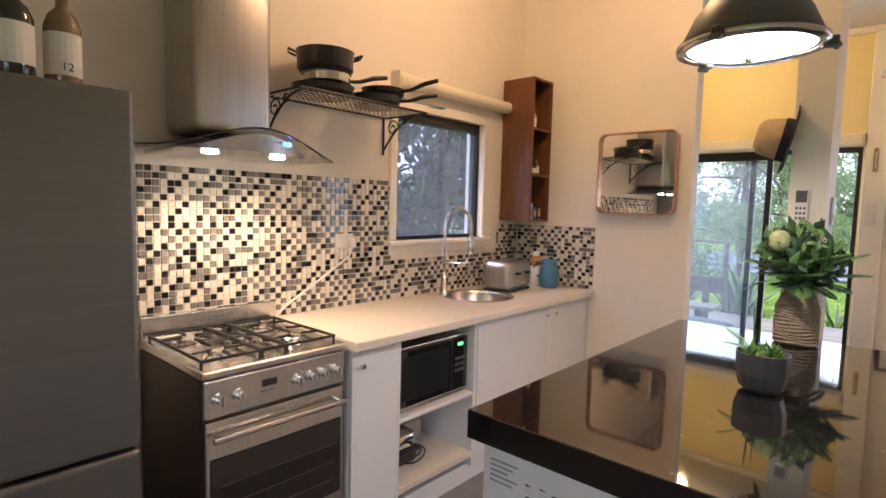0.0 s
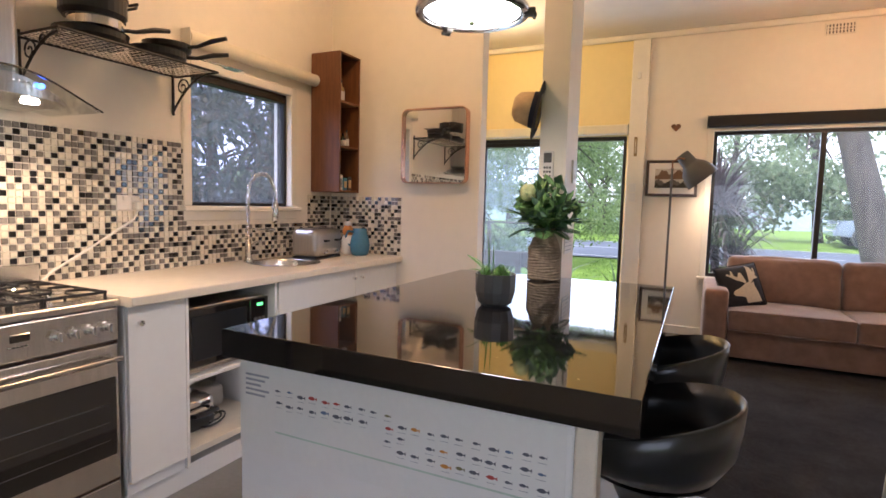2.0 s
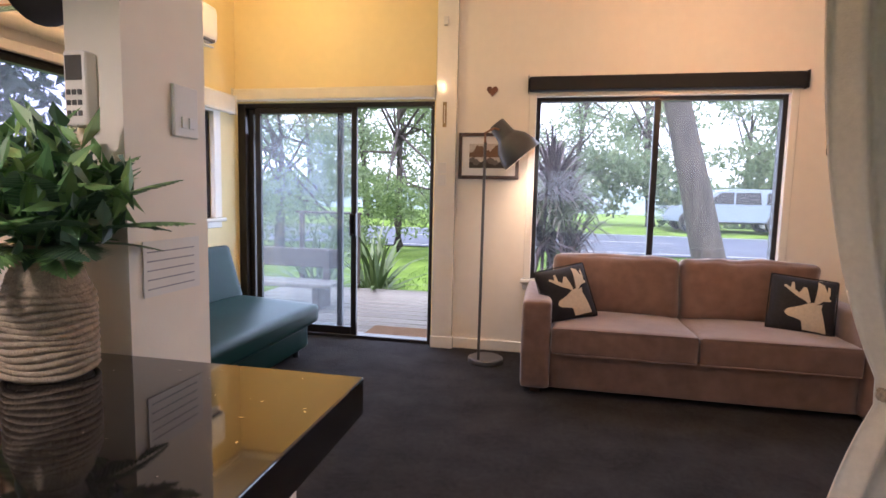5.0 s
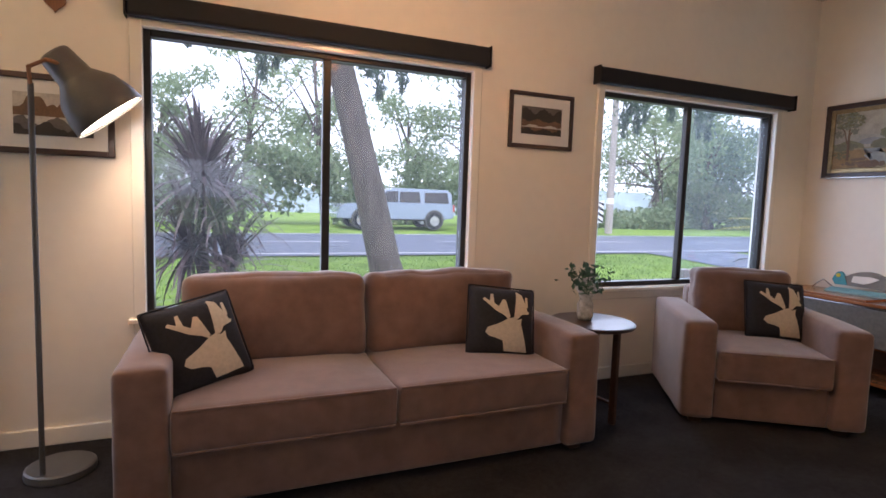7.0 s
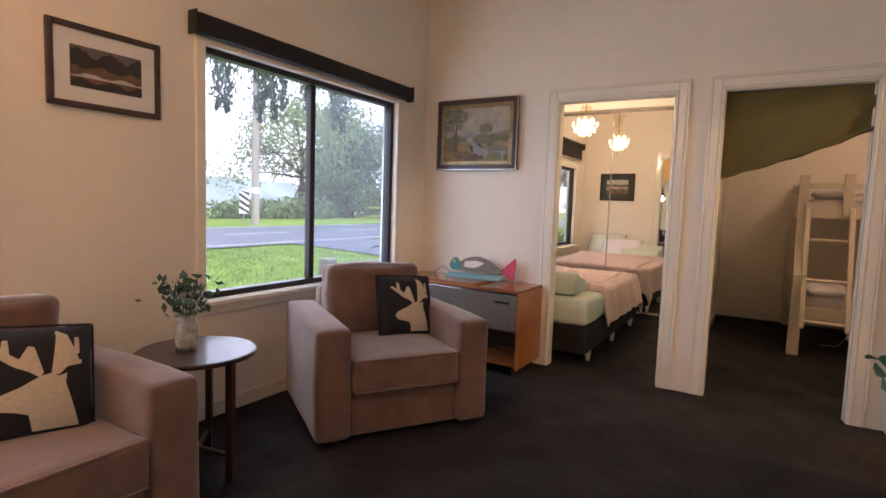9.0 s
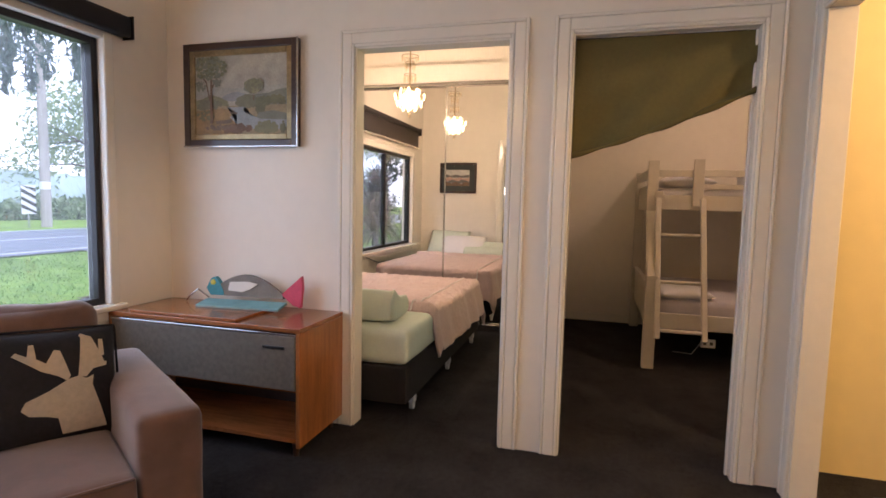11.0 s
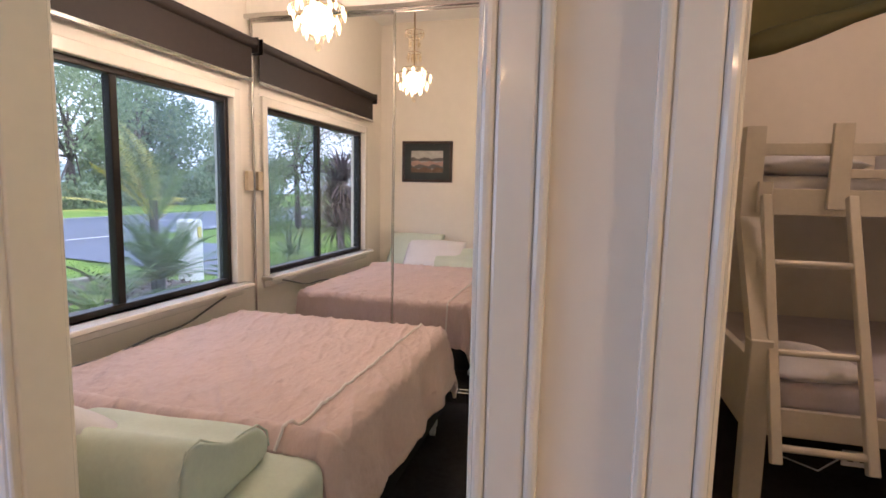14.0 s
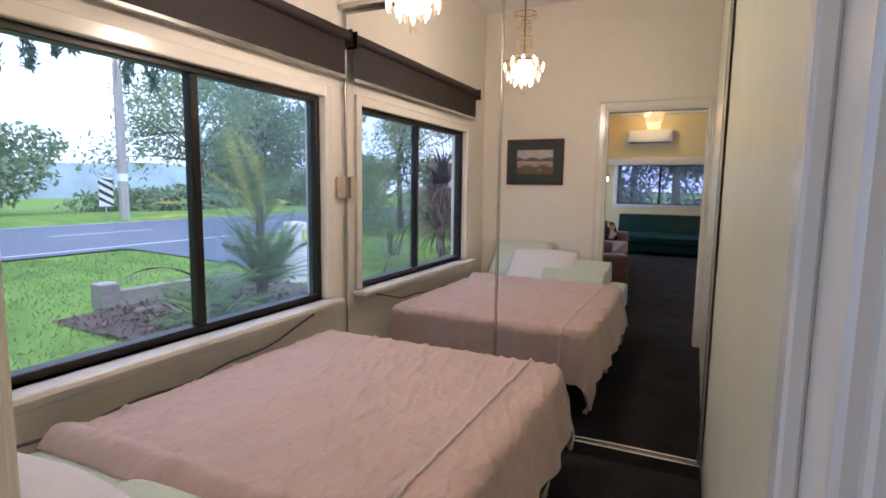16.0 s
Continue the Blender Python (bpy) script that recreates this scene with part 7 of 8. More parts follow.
ch = thing("chandelier", pose(7.67, 5.68, 2.005), "small crystal chandelier, brightly lit", "chandelier")
G_CRYS = glow("lit_crystal", (1.0, 0.74, 0.40), 4.5)
M_CRYS = clear("crystal", (1.0, 0.96, 0.88), 0.03, 0.3)
part("finial", moved(soft((0.03, 0.03, 0.04), 0.014, n=6), pose(0, 0, 0.0)), M_CRYS, ch, smooth=True)
part("core", lathe([(0.001, 0.05), (0.05, 0.07), (0.085, 0.12), (0.06, 0.17), (0.02, 0.2), (0.001, 0.2)], 20), G_CRYS, ch, "glowing core", smooth=True).visible_shadow = False
for ring, (r, z, cnt, hgt) in enumerate(((0.06, 0.055, 12, 0.05), (0.105, 0.095, 18, 0.06), (0.13, 0.155, 20, 0.055), (0.085, 0.20, 14, 0.05), (0.05, 0.30, 10, 0.08), (0.04, 0.40, 8, 0.08), (0.07, 0.47, 12, 0.05))):
    for k in range(cnt):
        a = 2 * math.pi * (k + 0.5 * (ring % 2)) / cnt
        bm = bmesh.new()
        vsx = [bm.verts.new(p) for p in ((0, 0, hgt * 0.5), (0.009, 0, 0.1 * hgt), (0, 0.012, 0.1 * hgt), (-0.009, 0, 0.1 * hgt), (0, -0.012, 0.1 * hgt), (0, 0, -hgt * 0.5))]
        for t in range(4):
            bm.faces.new((vsx[0], vsx[1 + t], vsx[1 + (t + 1) % 4]))
            bm.faces.new((vsx[5], vsx[1 + (t + 1) % 4], vsx[1 + t]))
        part("crystal_drop", moved(bm, pose(r * math.cos(a), r * math.sin(a), z, 0, 0, math.degrees(a))), G_CRYS if ring < 4 and k % 2 else M_CRYS, ch).visible_shadow = False
    part("ring", sweep([(r * math.cos(a), r * math.sin(a), z + hgt * 0.5) for a in [2 * math.pi * k / 24 for k in range(24)]], 0.003, 5, True), M_GILT, ch).visible_shadow = False
part("stem", tube((0, 0, 0.2), (0, 0, TOP - 2.005 - 0.03), 0.006), M_GILT, ch)
part("ceiling_rose", moved(lathe([(0.06, 0), (0.05, -0.03), (0.001, -0.04)], 20), pose(0, 0, TOP - 2.005)), M_GILT, ch)

bw = thing("blind_control", pose(8.395, N - 0.012, 1.30), "cream plastic blind chain holder", "blind control")
part("box", box((-0.03, -0.028, 0), (0.03, 0, 0.13), 0.005, 2), mat("aged_plastic", (0.55, 0.46, 0.32), 0.4), bw)
for k in range(26):
    part("chain_bead", moved(soft((0.008, 0.008, 0.012), 0.0035, n=2), pose(-0.004, -0.02, 0.14 + 0.03 * k)), M_WHITEPL, bw)
wc = thing("window_cable", Matrix(), "grey cable drooping below the window sill", "cable")
part("cable", sweep([(8.12 - 0.1 * k, N - 0.03, 0.50 + 0.13 * math.exp(-k / 3.5) + 0.008 * math.sin(k * 1.3)) for k in range(19)], 0.006, 6), M_CERGREY, wc)

# ---- bunk room ----
bk = thing("bunk_bed", Matrix(), "cream painted bunk bed with a ladder and a wider lower bed", "bunk bed")
PX, UX, EXB, PY0, PY1 = 7.70, 8.02, 9.27, 3.66, 1.65
for y in (PY0, PY1):
    s = 1 if y == PY0 else -1
    part("leg", boxes(((PX - 0.03, y - 0.045, 0), (PX + 0.05, y + 0.045, 0.74), 0.005, 1)), M_BUNK, bk)
    bm = bmesh.new()
    prof = [(PX - 0.03, 0.72), (PX + 0.05, 0.70), (UX + 0.05, 1.22), (UX + 0.05, 1.65), (UX - 0.03, 1.65), (UX - 0.03, 1.24)]
    a = [bm.verts.new((x, y - 0.04, z)) for x, z in prof]
    b = [bm.verts.new((x, y + 0.04, z)) for x, z in prof]
    bm.faces.new(a)
    bm.faces.new(b[::-1])
    for k in range(6):
        bm.faces.new((a[k], b[k], b[(k + 1) % 6], a[(k + 1) % 6]))
    bmesh.ops.recalc_face_normals(bm, faces=bm.faces)
    part("bent_post", bm, M_BUNK, bk)
    part("back_post", box((EXB - 0.05, y - 0.045, 0), (EXB + 0.03, y + 0.045, 1.62), 0.005, 1), M_BUNK, bk)
    part("end_panel", box((PX + 0.05, y - 0.012, 0.30), (EXB - 0.05, y + 0.012, 0.60), 0.003, 1), M_BUNK, bk)
    part("end_rail", box((PX + 0.05, y - 0.02, 0.60), (EXB - 0.05, y + 0.02, 0.64), 0.003, 1), M_BUNK, bk)
    part("end_panel", box((UX + 0.05, y - 0.012, 1.24), (EXB - 0.05, y + 0.012, 1.46), 0.003, 1), M_BUNK, bk)
    part("end_rail", box((UX + 0.05, y - 0.018, 1.52), (EXB - 0.05, y + 0.018, 1.60), 0.003, 1), M_BUNK, bk)
part("side_rail", box((PX - 0.012, PY1, 0.33), (PX + 0.014, PY0, 0.45), 0.003, 1), M_BUNK, bk)
part("side_rail", box((UX - 0.025, PY1 + 0.04, 1.25), (UX + 0.0, PY0 - 0.04, 1.37), 0.003, 1), M_BUNK, bk)
part("guard_rail", box((UX - 0.022, PY1 + 0.04, 1.52), (UX + 0.003, PY0 - 0.04, 1.575), 0.003, 1), M_BUNK, bk)
part("guard_rail", box((UX - 0.022, PY1 + 0.04, 1.42), (UX + 0.003, 3.32, 1.46), 0.003, 1), M_BUNK, bk)
part("guard_post", box((UX - 0.045, 3.28, 1.28), (UX - 0.02, 3.36, 1.66), 0.003, 1), M_BUNK, bk)
part("guard_post", box((UX - 0.045, 2.72, 1.28), (UX - 0.02, 2.78, 1.66), 0.003, 1), M_BUNK, bk)
ld = part("ladder", boxes(((UX - 0.05, 3.58, 1.26), (UX - 0.02, 3.64, 1.40), 0.003, 1)), M_BUNK, bk)
for y in (3.62, 3.29):
    part("stile", boxes(((-0.02, -0.02, 0.0), (0.02, 0.02, 1.13), 0.004, 1, pose(PX - 0.17, y, 0.28, 0, 20.5, 0))), M_BUNK, ld)
for z in (0.34, 0.695, 1.05):
    part("rung", tube((PX - 0.17 + (z - 0.28) * 0.374, 3.29, z), (PX - 0.17 + (z - 0.28) * 0.374, 3.62, z), 0.015), M_BUNK, ld)
part("lower_mattress", moved(soft((EXB - PX - 0.1, PY0 - PY1 - 0.1, 0.17), 0.05, (0, 0, 0.015), 0.006, 14), pose((PX + EXB) / 2, (PY0 + PY1) / 2, 0.47)), M_LILAC, bk, "mattress in a pale lilac sheet", smooth=True)
part("upper_mattress", moved(soft((EXB - UX - 0.08, PY0 - PY1 - 0.12, 0.15), 0.05, (0, 0, 0.01), 0.006, 12), pose((UX + EXB) / 2, (PY0 + PY1) / 2, 1.36)), M_WHITECLOTH, bk, "upper mattress in a white sheet", smooth=True)
pq = pillow(pose(8.3, 3.38, 1.48, 0, 0, 0), (0.5, 0.42, 0.13), M_WHITECLOTH, "crumpled white pillow on the upper bunk", 5.0)
tagged(pq, group="bunk bedding")
dq = thing("folded_doona", pose(8.4, 2.65, 1.52), "folded white quilt on the upper bunk", "quilt", "bunk bedding")
part("quilt", soft((0.6, 0.5, 0.20), 0.07, (0, 0, 0.02), 0.012, 14, 2.0), M_WHITECLOTH, dq, smooth=True)
pw = pillow(pose(7.98, 3.42, 0.585, 0, 0, 10), (0.5, 0.4, 0.12), M_WHITECLOTH, "white pillow on the lower bunk", 6.0)
bp = thing("bunk_power_point", pose(7.85, 3.2, 0.2), "small white power board under the bunk", "power board")
part("plate", box((0, -0.055, -0.035), (0.012, 0.055, 0.035), 0.003, 2), M_WHITEPL, bp)
for y in (-0.035, 0.012):
    part("socket", box((-0.001, y, -0.012), (0.001, y + 0.023, 0.012)), M_GREY, bp)
part("cord", sweep([(0.01, 0.05, 0), (0.1, 0.1, -0.12), (0.4, 0.2, -0.19)], 0.004, 6), M_WHITEPL, bp)

# olive curtain drawn up across the bunk room doorway
oc = thing("pinned_curtain", pose(EX + 0.055, 0, 0), "olive green door curtain pinned up to one corner", "curtain")
bm = bmesh.new()
rows = []
for i in range(41):
    t = i / 40
    y = 4.245 - t * 0.80
    low = 1.50 + 0.29 * t - 0.015 * math.sin(math.pi * t) + 0.02 * max(0, t - 0.7)
    row = []
    for j in range(25):
        q = j / 24
        z = 2.07 + (low - 2.07) * q
        fold = 0.015 * math.sin(6 * t + 5 * q) * q + 0.012 * math.sin(17 * (t + 0.6 * q)) * q + 0.02 * math.exp(-((1 - q) / 0.06) ** 2)
        row.append(bm.verts.new((-fold, y, z)))
    rows.append(row)
for a, b in zip(rows, rows[1:]):
    for k in range(24):
        bm.faces.new((a[k], a[k + 1], b[k + 1], b[k]))
o = part("cloth", bm, M_OLIVE, oc, smooth=True)
so = o.modifiers.new("thickness", "SOLIDIFY")
so.thickness = 0.004
part("rolled_hem", sweep([(-0.022, 4.245 - t * 0.80, 1.505 + 0.29 * t - 0.015 * math.sin(math.pi * t) + 0.02 * max(0, t - 0.7)) for t in [k / 20 for k in range(21)]], [0.012 + 0.004 * math.sin(k * 1.3) for k in range(21)], 8), M_OLIVE, oc, smooth=True)
part("rod", tube((0, 3.45, 2.068), (0, 4.24, 2.068), 0.006), M_SILVER, oc)

# ---- outdoors ----


def ground_z(x, y):
    z = -0.42 + 0.28 * max(0.0, min(1.0, (y - 7.5) / 8)) + 0.17 * max(0.0, min(1.0, (y - 24.2) / 2.5))
    if y > 27:
        z -= 0.024 * (y - 27)
    return max(z, -6.0)


def sheet(name, x0, x1, y0, y1, nx, ny, lift, material, label, category, bumpy=0.0, kind="structure"):
    ys = [y0 + (y1 - y0) * j / ny for j in range(ny + 1)]
    if y1 > 200:
        ys = [y0, -100, -30, 0, 7.5, 9.5, 11.5, 13.5, 15.5, 18.5, 21.5, 24.2, 25.5, 26.7, 27.0, 30, 35, 45, 60, 90, 140, 250, 500, 900, y1]
        ny = len(ys) - 1
    vs = [(x0 + (x1 - x0) * i / nx, y, 0) for i in range(nx + 1) for y in ys]
    vs = [(x, y, ground_z(x, y) + lift + bumpy * noise.noise(Vector((x * 0.7, y * 0.7, 0)))) for x, y, z in vs]
    fs = [(i * (ny + 1) + j, (i + 1) * (ny + 1) + j, (i + 1) * (ny + 1) + j + 1, i * (ny + 1) + j + 1) for i in range(nx) for j in range(ny)]
    return tagged(pydata(name, vs, fs, material, None, smooth=True), label, category, kind=kind)


sheet("ground", -400, 400, -300, 1500, 60, 150, 0.0, M_GRASS, "lush green lawn and verge", "ground")
sheet("road", -200, 200, 16.2, 24.2, 60, 12, 0.035, M_ROAD, "damp blue-grey asphalt road", "road")
for y, w in ((16.6, 0.12), (23.8, 0.12)):
    sheet("road_line", -200, 200, y, y + w, 60, 1, 0.043, M_LINE, "worn white edge line", "road marking")
for k in range(18):
    sheet("road_line", -40 + 6 * k, -37 + 6 * k, 20.2, 20.32, 3, 1, 0.043, M_LINE, "white centre dash", "road marking")
sheet("driveway", 13.4, 17.0, 8.5, 16.3, 6, 12, 0.03, M_ROAD, "asphalt driveway joining the road", "driveway")

# deck
dk = thing("deck", Matrix(), "weathered grey timber deck outside the sliding door", "deck", kind="structure")
plank = None
for i in range(26):
    y = 6.78 + 0.098 * i
    if plank is None:
        plank = part("plank", box((-2.1, 0, -0.03), (1.9, 0.09, 0.0), 0.006, 1), M_DECK, dk)
        plank.location = (-0.5, y, -0.05)
    else:
        o = plank.copy()
        scene.collection.objects.link(o)
        o.location = (-0.5 + 0.01 * math.sin(i * 7), y, -0.05 + 0.002 * math.sin(i * 3))
for x in (-2.4, -0.6, 1.2):
    part("joist", box((x - 0.04, 6.76, -0.40), (x + 0.04, 9.32, -0.085)), M_TIMBER, dk)
ds = thing("garden_bench", pose(-2.45, 7.88, -0.05), "dark timber bench seat on the deck", "bench")
part("backrest", box((-0.3, 0.22, 0.44), (1.18, 0.27, 0.67), 0.02, 2), M_TIMBER, ds)
for i in range(3):
    part("slat", box((-0.3, -0.16 + 0.125 * i, 0.26), (1.18, -0.05 + 0.125 * i, 0.31), 0.01, 1), M_DECK, ds)
for x in (-0.2, 0.95):
    part("leg", box((x, -0.12, 0), (x + 0.08, 0.2, 0.26), 0.006, 1), M_TIMBER, ds)
    part("back_post", box((x, 0.17, 0.0), (x + 0.08, 0.22, 0.66), 0.006, 1), M_TIMBER, ds)
rl = thing("deck_rail", pose(0, 9.35, -0.05), "thin dark deck railing", "railing")
part("top_rail", tube((-2.5, 0, 1.05), (-1.5, 0, 1.05), 0.018, n=8), M_TIMBER, rl)
for x in (-2.4, -1.55):
    part("post", box((x - 0.03, -0.03, -0.3), (x + 0.03, 0.03, 1.05), 0.004, 1), M_TIMBER, rl)

# trees


def tree(name, x, y, height, crown_r, crown_z, material, label, leaves, size, trunk_r, seed, lean=(0, 0), clumps=16, squash=0.8, group=""):
    rng = np.random.default_rng(seed)
    z0 = ground_z(x, y) - 0.1
    t = thing(name, pose(x, y, z0), label, "tree", group)
    top = Vector((lean[0], lean[1], height * 0.8))
    P = [Vector((lean[0] * q, lean[1] * q, height * 0.8 * q)) + Vector((rng.normal() * 0.05 * q, rng.normal() * 0.05 * q, 0)) for q in (0, 0.06, 0.2, 0.4, 0.6, 0.8, 1)]
    bm = bmesh.new()
    add_sweep(bm, P, [trunk_r * f for f in (1.35, 1.1, 1.0, 0.85, 0.6, 0.38, 0.15)], 12)
    centres = []
    for k in range(clumps):
        a, q = rng.uniform(0, 6.28), rng.uniform(0.25, 1.0)
        c = Vector((lean[0] * 0.8, lean[1] * 0.8, crown_z)) + Vector((math.cos(a) * crown_r * q, math.sin(a) * crown_r * q, rng.uniform(-1, 1) * (height - crown_z) * squash))
        centres.append(c)
        s = P[3].lerp(P[5], rng.uniform())
        mid = s.lerp(c, 0.5) + Vector((0, 0, 0.2))
        add_sweep(bm, [s, mid, c], [trunk_r * 0.32, trunk_r * 0.2, trunk_r * 0.06], 6)
    part("trunk", bm, M_BARK, t, smooth=True)
    pts = []
    per = leaves // clumps
    for c in centres:
        r = crown_r * rng.uniform(0.28, 0.5)
        d = rng.normal(size=(per, 3))
        d /= np.linalg.norm(d, axis=1)[:, None]
        pts.append(np.array(c) + d * (rng.uniform(size=(per, 1)) ** 0.45) * r * np.array([1, 1, 0.75]))
    v, f = disc_leaves(rng, np.concatenate(pts), size, size * 0.4, -0.3)
    pydata("crown", v, f, material, t)
    return t


# the gum close to the house
gum = tree("gum_tree", 4.0, 12.2, 11.0, 3.2, 8.0, L_GUM, "leaning eucalyptus with a rough grey-brown trunk", 4200, 0.17, 0.25, 5, (-2.1, 0.4), 22)
sg = thing("tree_stump", pose(3.1, 11.6, ground_z(3.1, 11.6)), "cut stump beside the gum", "stump")
part("stump", moved(lathe([(0.2, -0.1), (0.17, 0.15), (0.16, 0.38), (0.001, 0.36)], 12), pose(0, 0, 0, 0, 8, 0)), M_BARK, sg)
rng = np.random.default_rng(77)
for k in range(17):
    x = -26 + 4.1 * k + rng.uniform(-1.2, 1.2)
    if 19 < x < 27:
        continue
    h = rng.uniform(8, 12.5)
    tree("roadside_tree", x, 33 + rng.uniform(-3, 6), h, rng.uniform(2.6, 3.8), h * 0.62, L_FAR, "roadside eucalyptus beyond the road", 3200, 0.30, 0.2, 100 + k, (rng.uniform(-1, 1), 0), 15, 0.95, "roadside trees")
for k in range(7):
    x = 28.5 + 5.5 * k + rng.uniform(-1, 1)
    h = rng.uniform(6.6, 8.8)
    tree("roadside_tree", x, 31 + rng.uniform(-3, 5) - 0.2 * k, h, rng.uniform(3.4, 4.4), h * 0.5, L_FARD if k % 2 else L_FAR, "dense dark roadside tree", 6000, 0.32, 0.25, 140 + k, (0, 0), 18, 1.0, "roadside trees")
tree("wattle_tree", -5.4, 14.2, 4.6, 2.3, 2.4, L_BUSH, "broad pale wattle behind the deck", 13000, 0.12, 0.12, 63, (0, 0), 24, 0.95)
tree("wattle_tree", -3.2, 27.6, 5.2, 1.7, 2.6, L_FAR, "pale green wattle beyond the road", 9000, 0.13, 0.10, 64, (0, 0), 20, 0.9)
tree("wattle_tree", -2.6, 15.0, 5.4, 2.0, 3.2, L_BUSH, "soft green wattle beside the lawn", 15000, 0.11, 0.12, 61, (0, 0), 22, 0.95)
# long limbs of the gum whose leaves hang in front of the windows
brng = np.random.default_rng(66)
bm = bmesh.new()
hang = []
for tx, tz, drops in ((8.2, 5.4, 9), (6.3, 5.2, 8), (4.2, 5.0, 6), (1.2, 4.9, 5), (-1.6, 5.2, 4)):
    start, end = Vector((-0.9, 0.2, 4.6)), Vector((tx - 1.4, 0.9, tz))
    limb = [start.lerp(end, q) + Vector((0, 0.2 * math.sin(5 * q), 0.9 * math.sin(math.pi * q))) for q in [k / 8 for k in range(9)]]
    add_sweep(bm, limb, [0.09 * (1 - q / 10) for q in range(9)], 6)
    for k in range(drops):
        top = limb[int(brng.integers(5, 9))] + Vector((brng.normal() * 0.7, brng.normal() * 0.6, -0.1))
        low = brng.uniform(0.9, 2.3)
        add_sweep(bm, [top, top + Vector((brng.normal() * 0.1, 0, -low))], [0.014, 0.005], 4)
        n = int(210 * low)
        f = brng.uniform(size=(n, 1))
        hang.append(np.array(top) + np.concatenate([brng.normal(0, 0.20, (n, 2)) * (1.15 - f), -f * low], axis=1))
part("hanging_limbs", bm, M_BARK, gum)
v, f = disc_leaves(brng, np.concatenate(hang), 0.17, 0.045, -1.6)
pydata("hanging_leaves", v, f, L_GUM, gum, "drooping blue-green gum leaves")
# shrubs under the roadside trees
pts = []
for k in range(120):
    c = np.array([rng.uniform(-30, 60), rng.uniform(28.5, 32), 0])
    c[2] = ground_z(c[0], c[1]) + (rng.uniform(0.3, 3.1) if not 19 < c[0] < 27 else rng.uniform(0.0, 0.5))
    n = 420
    d = rng.normal(size=(n, 3))
    d /= np.linalg.norm(d, axis=1)[:, None]
    pts.append(c + d * rng.uniform(0.5, 1, size=(n, 1)) * np.array([1.7, 1.0, 1.0]))
v, f = disc_leaves(rng, np.concatenate(pts), 0.34, 0.16)
tagged(pydata("undergrowth", v, f, L_FAR), "green shrubs along the far verge", "shrubs", kind="stuff")
# distant hill; the air's haze is mixed into its pale colour
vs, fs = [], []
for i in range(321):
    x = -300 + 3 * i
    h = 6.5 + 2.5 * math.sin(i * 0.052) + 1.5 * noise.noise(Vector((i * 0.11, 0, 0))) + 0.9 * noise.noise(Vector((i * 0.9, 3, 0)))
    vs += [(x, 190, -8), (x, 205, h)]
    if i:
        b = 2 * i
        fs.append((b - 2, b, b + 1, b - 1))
tagged(pydata("backdrop", vs, fs, mat("haze_tinted_woods", (0.24, 0.30, 0.31), 0.95, vary=0.22, scale=0.12, bump=0.5, bump_scale=0.6)), "hazy wooded hill in the distance", "hill", kind="structure")
# woods close to the west windows
for k, (x, y, h) in enumerate(((-6.4, 1.4, 6.0), (-7.2, 5.2, 6.6), (-7.9, 3.4, 7.5), (-6.6, 8.6, 6.0), (-10.5, 6.8, 8.0), (-9.5, 9.6, 8.0), (-12.0, 10.5, 8.0), (-9.6, 13.5, 7.0), (-7.6, 7.0, 6.4))):
    tree("shade_tree", x, y, h, 2.1, h * 0.5, L_DARK, "dark shady tree close to the house", 4200, 0.20, 0.14, 200 + k, (0, 0), 20, 0.95, "shade trees")

# cordyline
cy = thing("cordyline", pose(1.12, 9.4, ground_z(1.1, 9.4)), "purple-brown spiky cordyline outside the window", "plant")
rng = np.random.default_rng(14)
groups = []
for hx, hy, hz, n in ((0, 0, 1.75, 240), (0.12, 0.1, 1.35, 180), (-0.1, -0.05, 1.05, 160), (0.25, 0.0, 0.85, 120)):
    v, f = blades(rng, n, 0.95, 0.045, 125, 1.1, 5, 0.03)
    groups.append(([(x + hx, y + hy, z + hz) for x, y, z in v], f))
v, f = merge(groups)
pydata("leaves", v, f, L_CORD, cy)
part("trunk", sweep([(0, 0, -0.1), (0.02, 0, 0.8), (0, 0, 1.8)], [0.08, 0.06, 0.05], 10), M_BARK, cy)


def clump(name, x, y, n, L, w, spread, droop, material, label, seed, z=None):
    r = np.random.default_rng(seed)
    c = thing(name, pose(x, y, ground_z(x, y) if z is None else z), label, "plant")
    v, f = blades(r, n, L, w, spread, droop, 6, 0.07)
    pydata("leaves", v, f, material, c)
    return c


clump("flax_bush", -1.45, 9.85, 70, 1.35, 0.07, 88, 1.1, L_FLAX, "strappy green flax beside the deck", 1)
clump("flax_bush", -0.2, 9.75, 26, 0.9, 0.06, 88, 1.2, L_FLAX, "low flax leaves arching over the deck", 2)
clump("flax_bush", -2.4, 9.9, 60, 1.4, 0.06, 80, 1.2, L_FLAX, "tall flax behind the deck seat", 3)
clump("strap_leaves", 4.2, 8.2, 12, 1.05, 0.05, 55, 0.9, L_FLAX, "dark strap leaves below the window", 4)
clump("strap_leaves", 5.0, 8.6, 10, 1.0, 0.05, 60, 0.9, L_FLAX, "dark strap leaves on the lawn", 5)
clump("strap_leaves", 0.2, 11.2, 40, 0.9, 0.05, 80, 1.0, L_FLAX, "green strappy leaves on the lawn's edge", 6)

# palm and garden bed outside the bedroom
sheet("garden_bed", 9.25, 12.6, 7.0, 11.4, 20, 18, 0.03, M_MULCH, "bark mulch garden bed", "garden bed", 0.05)


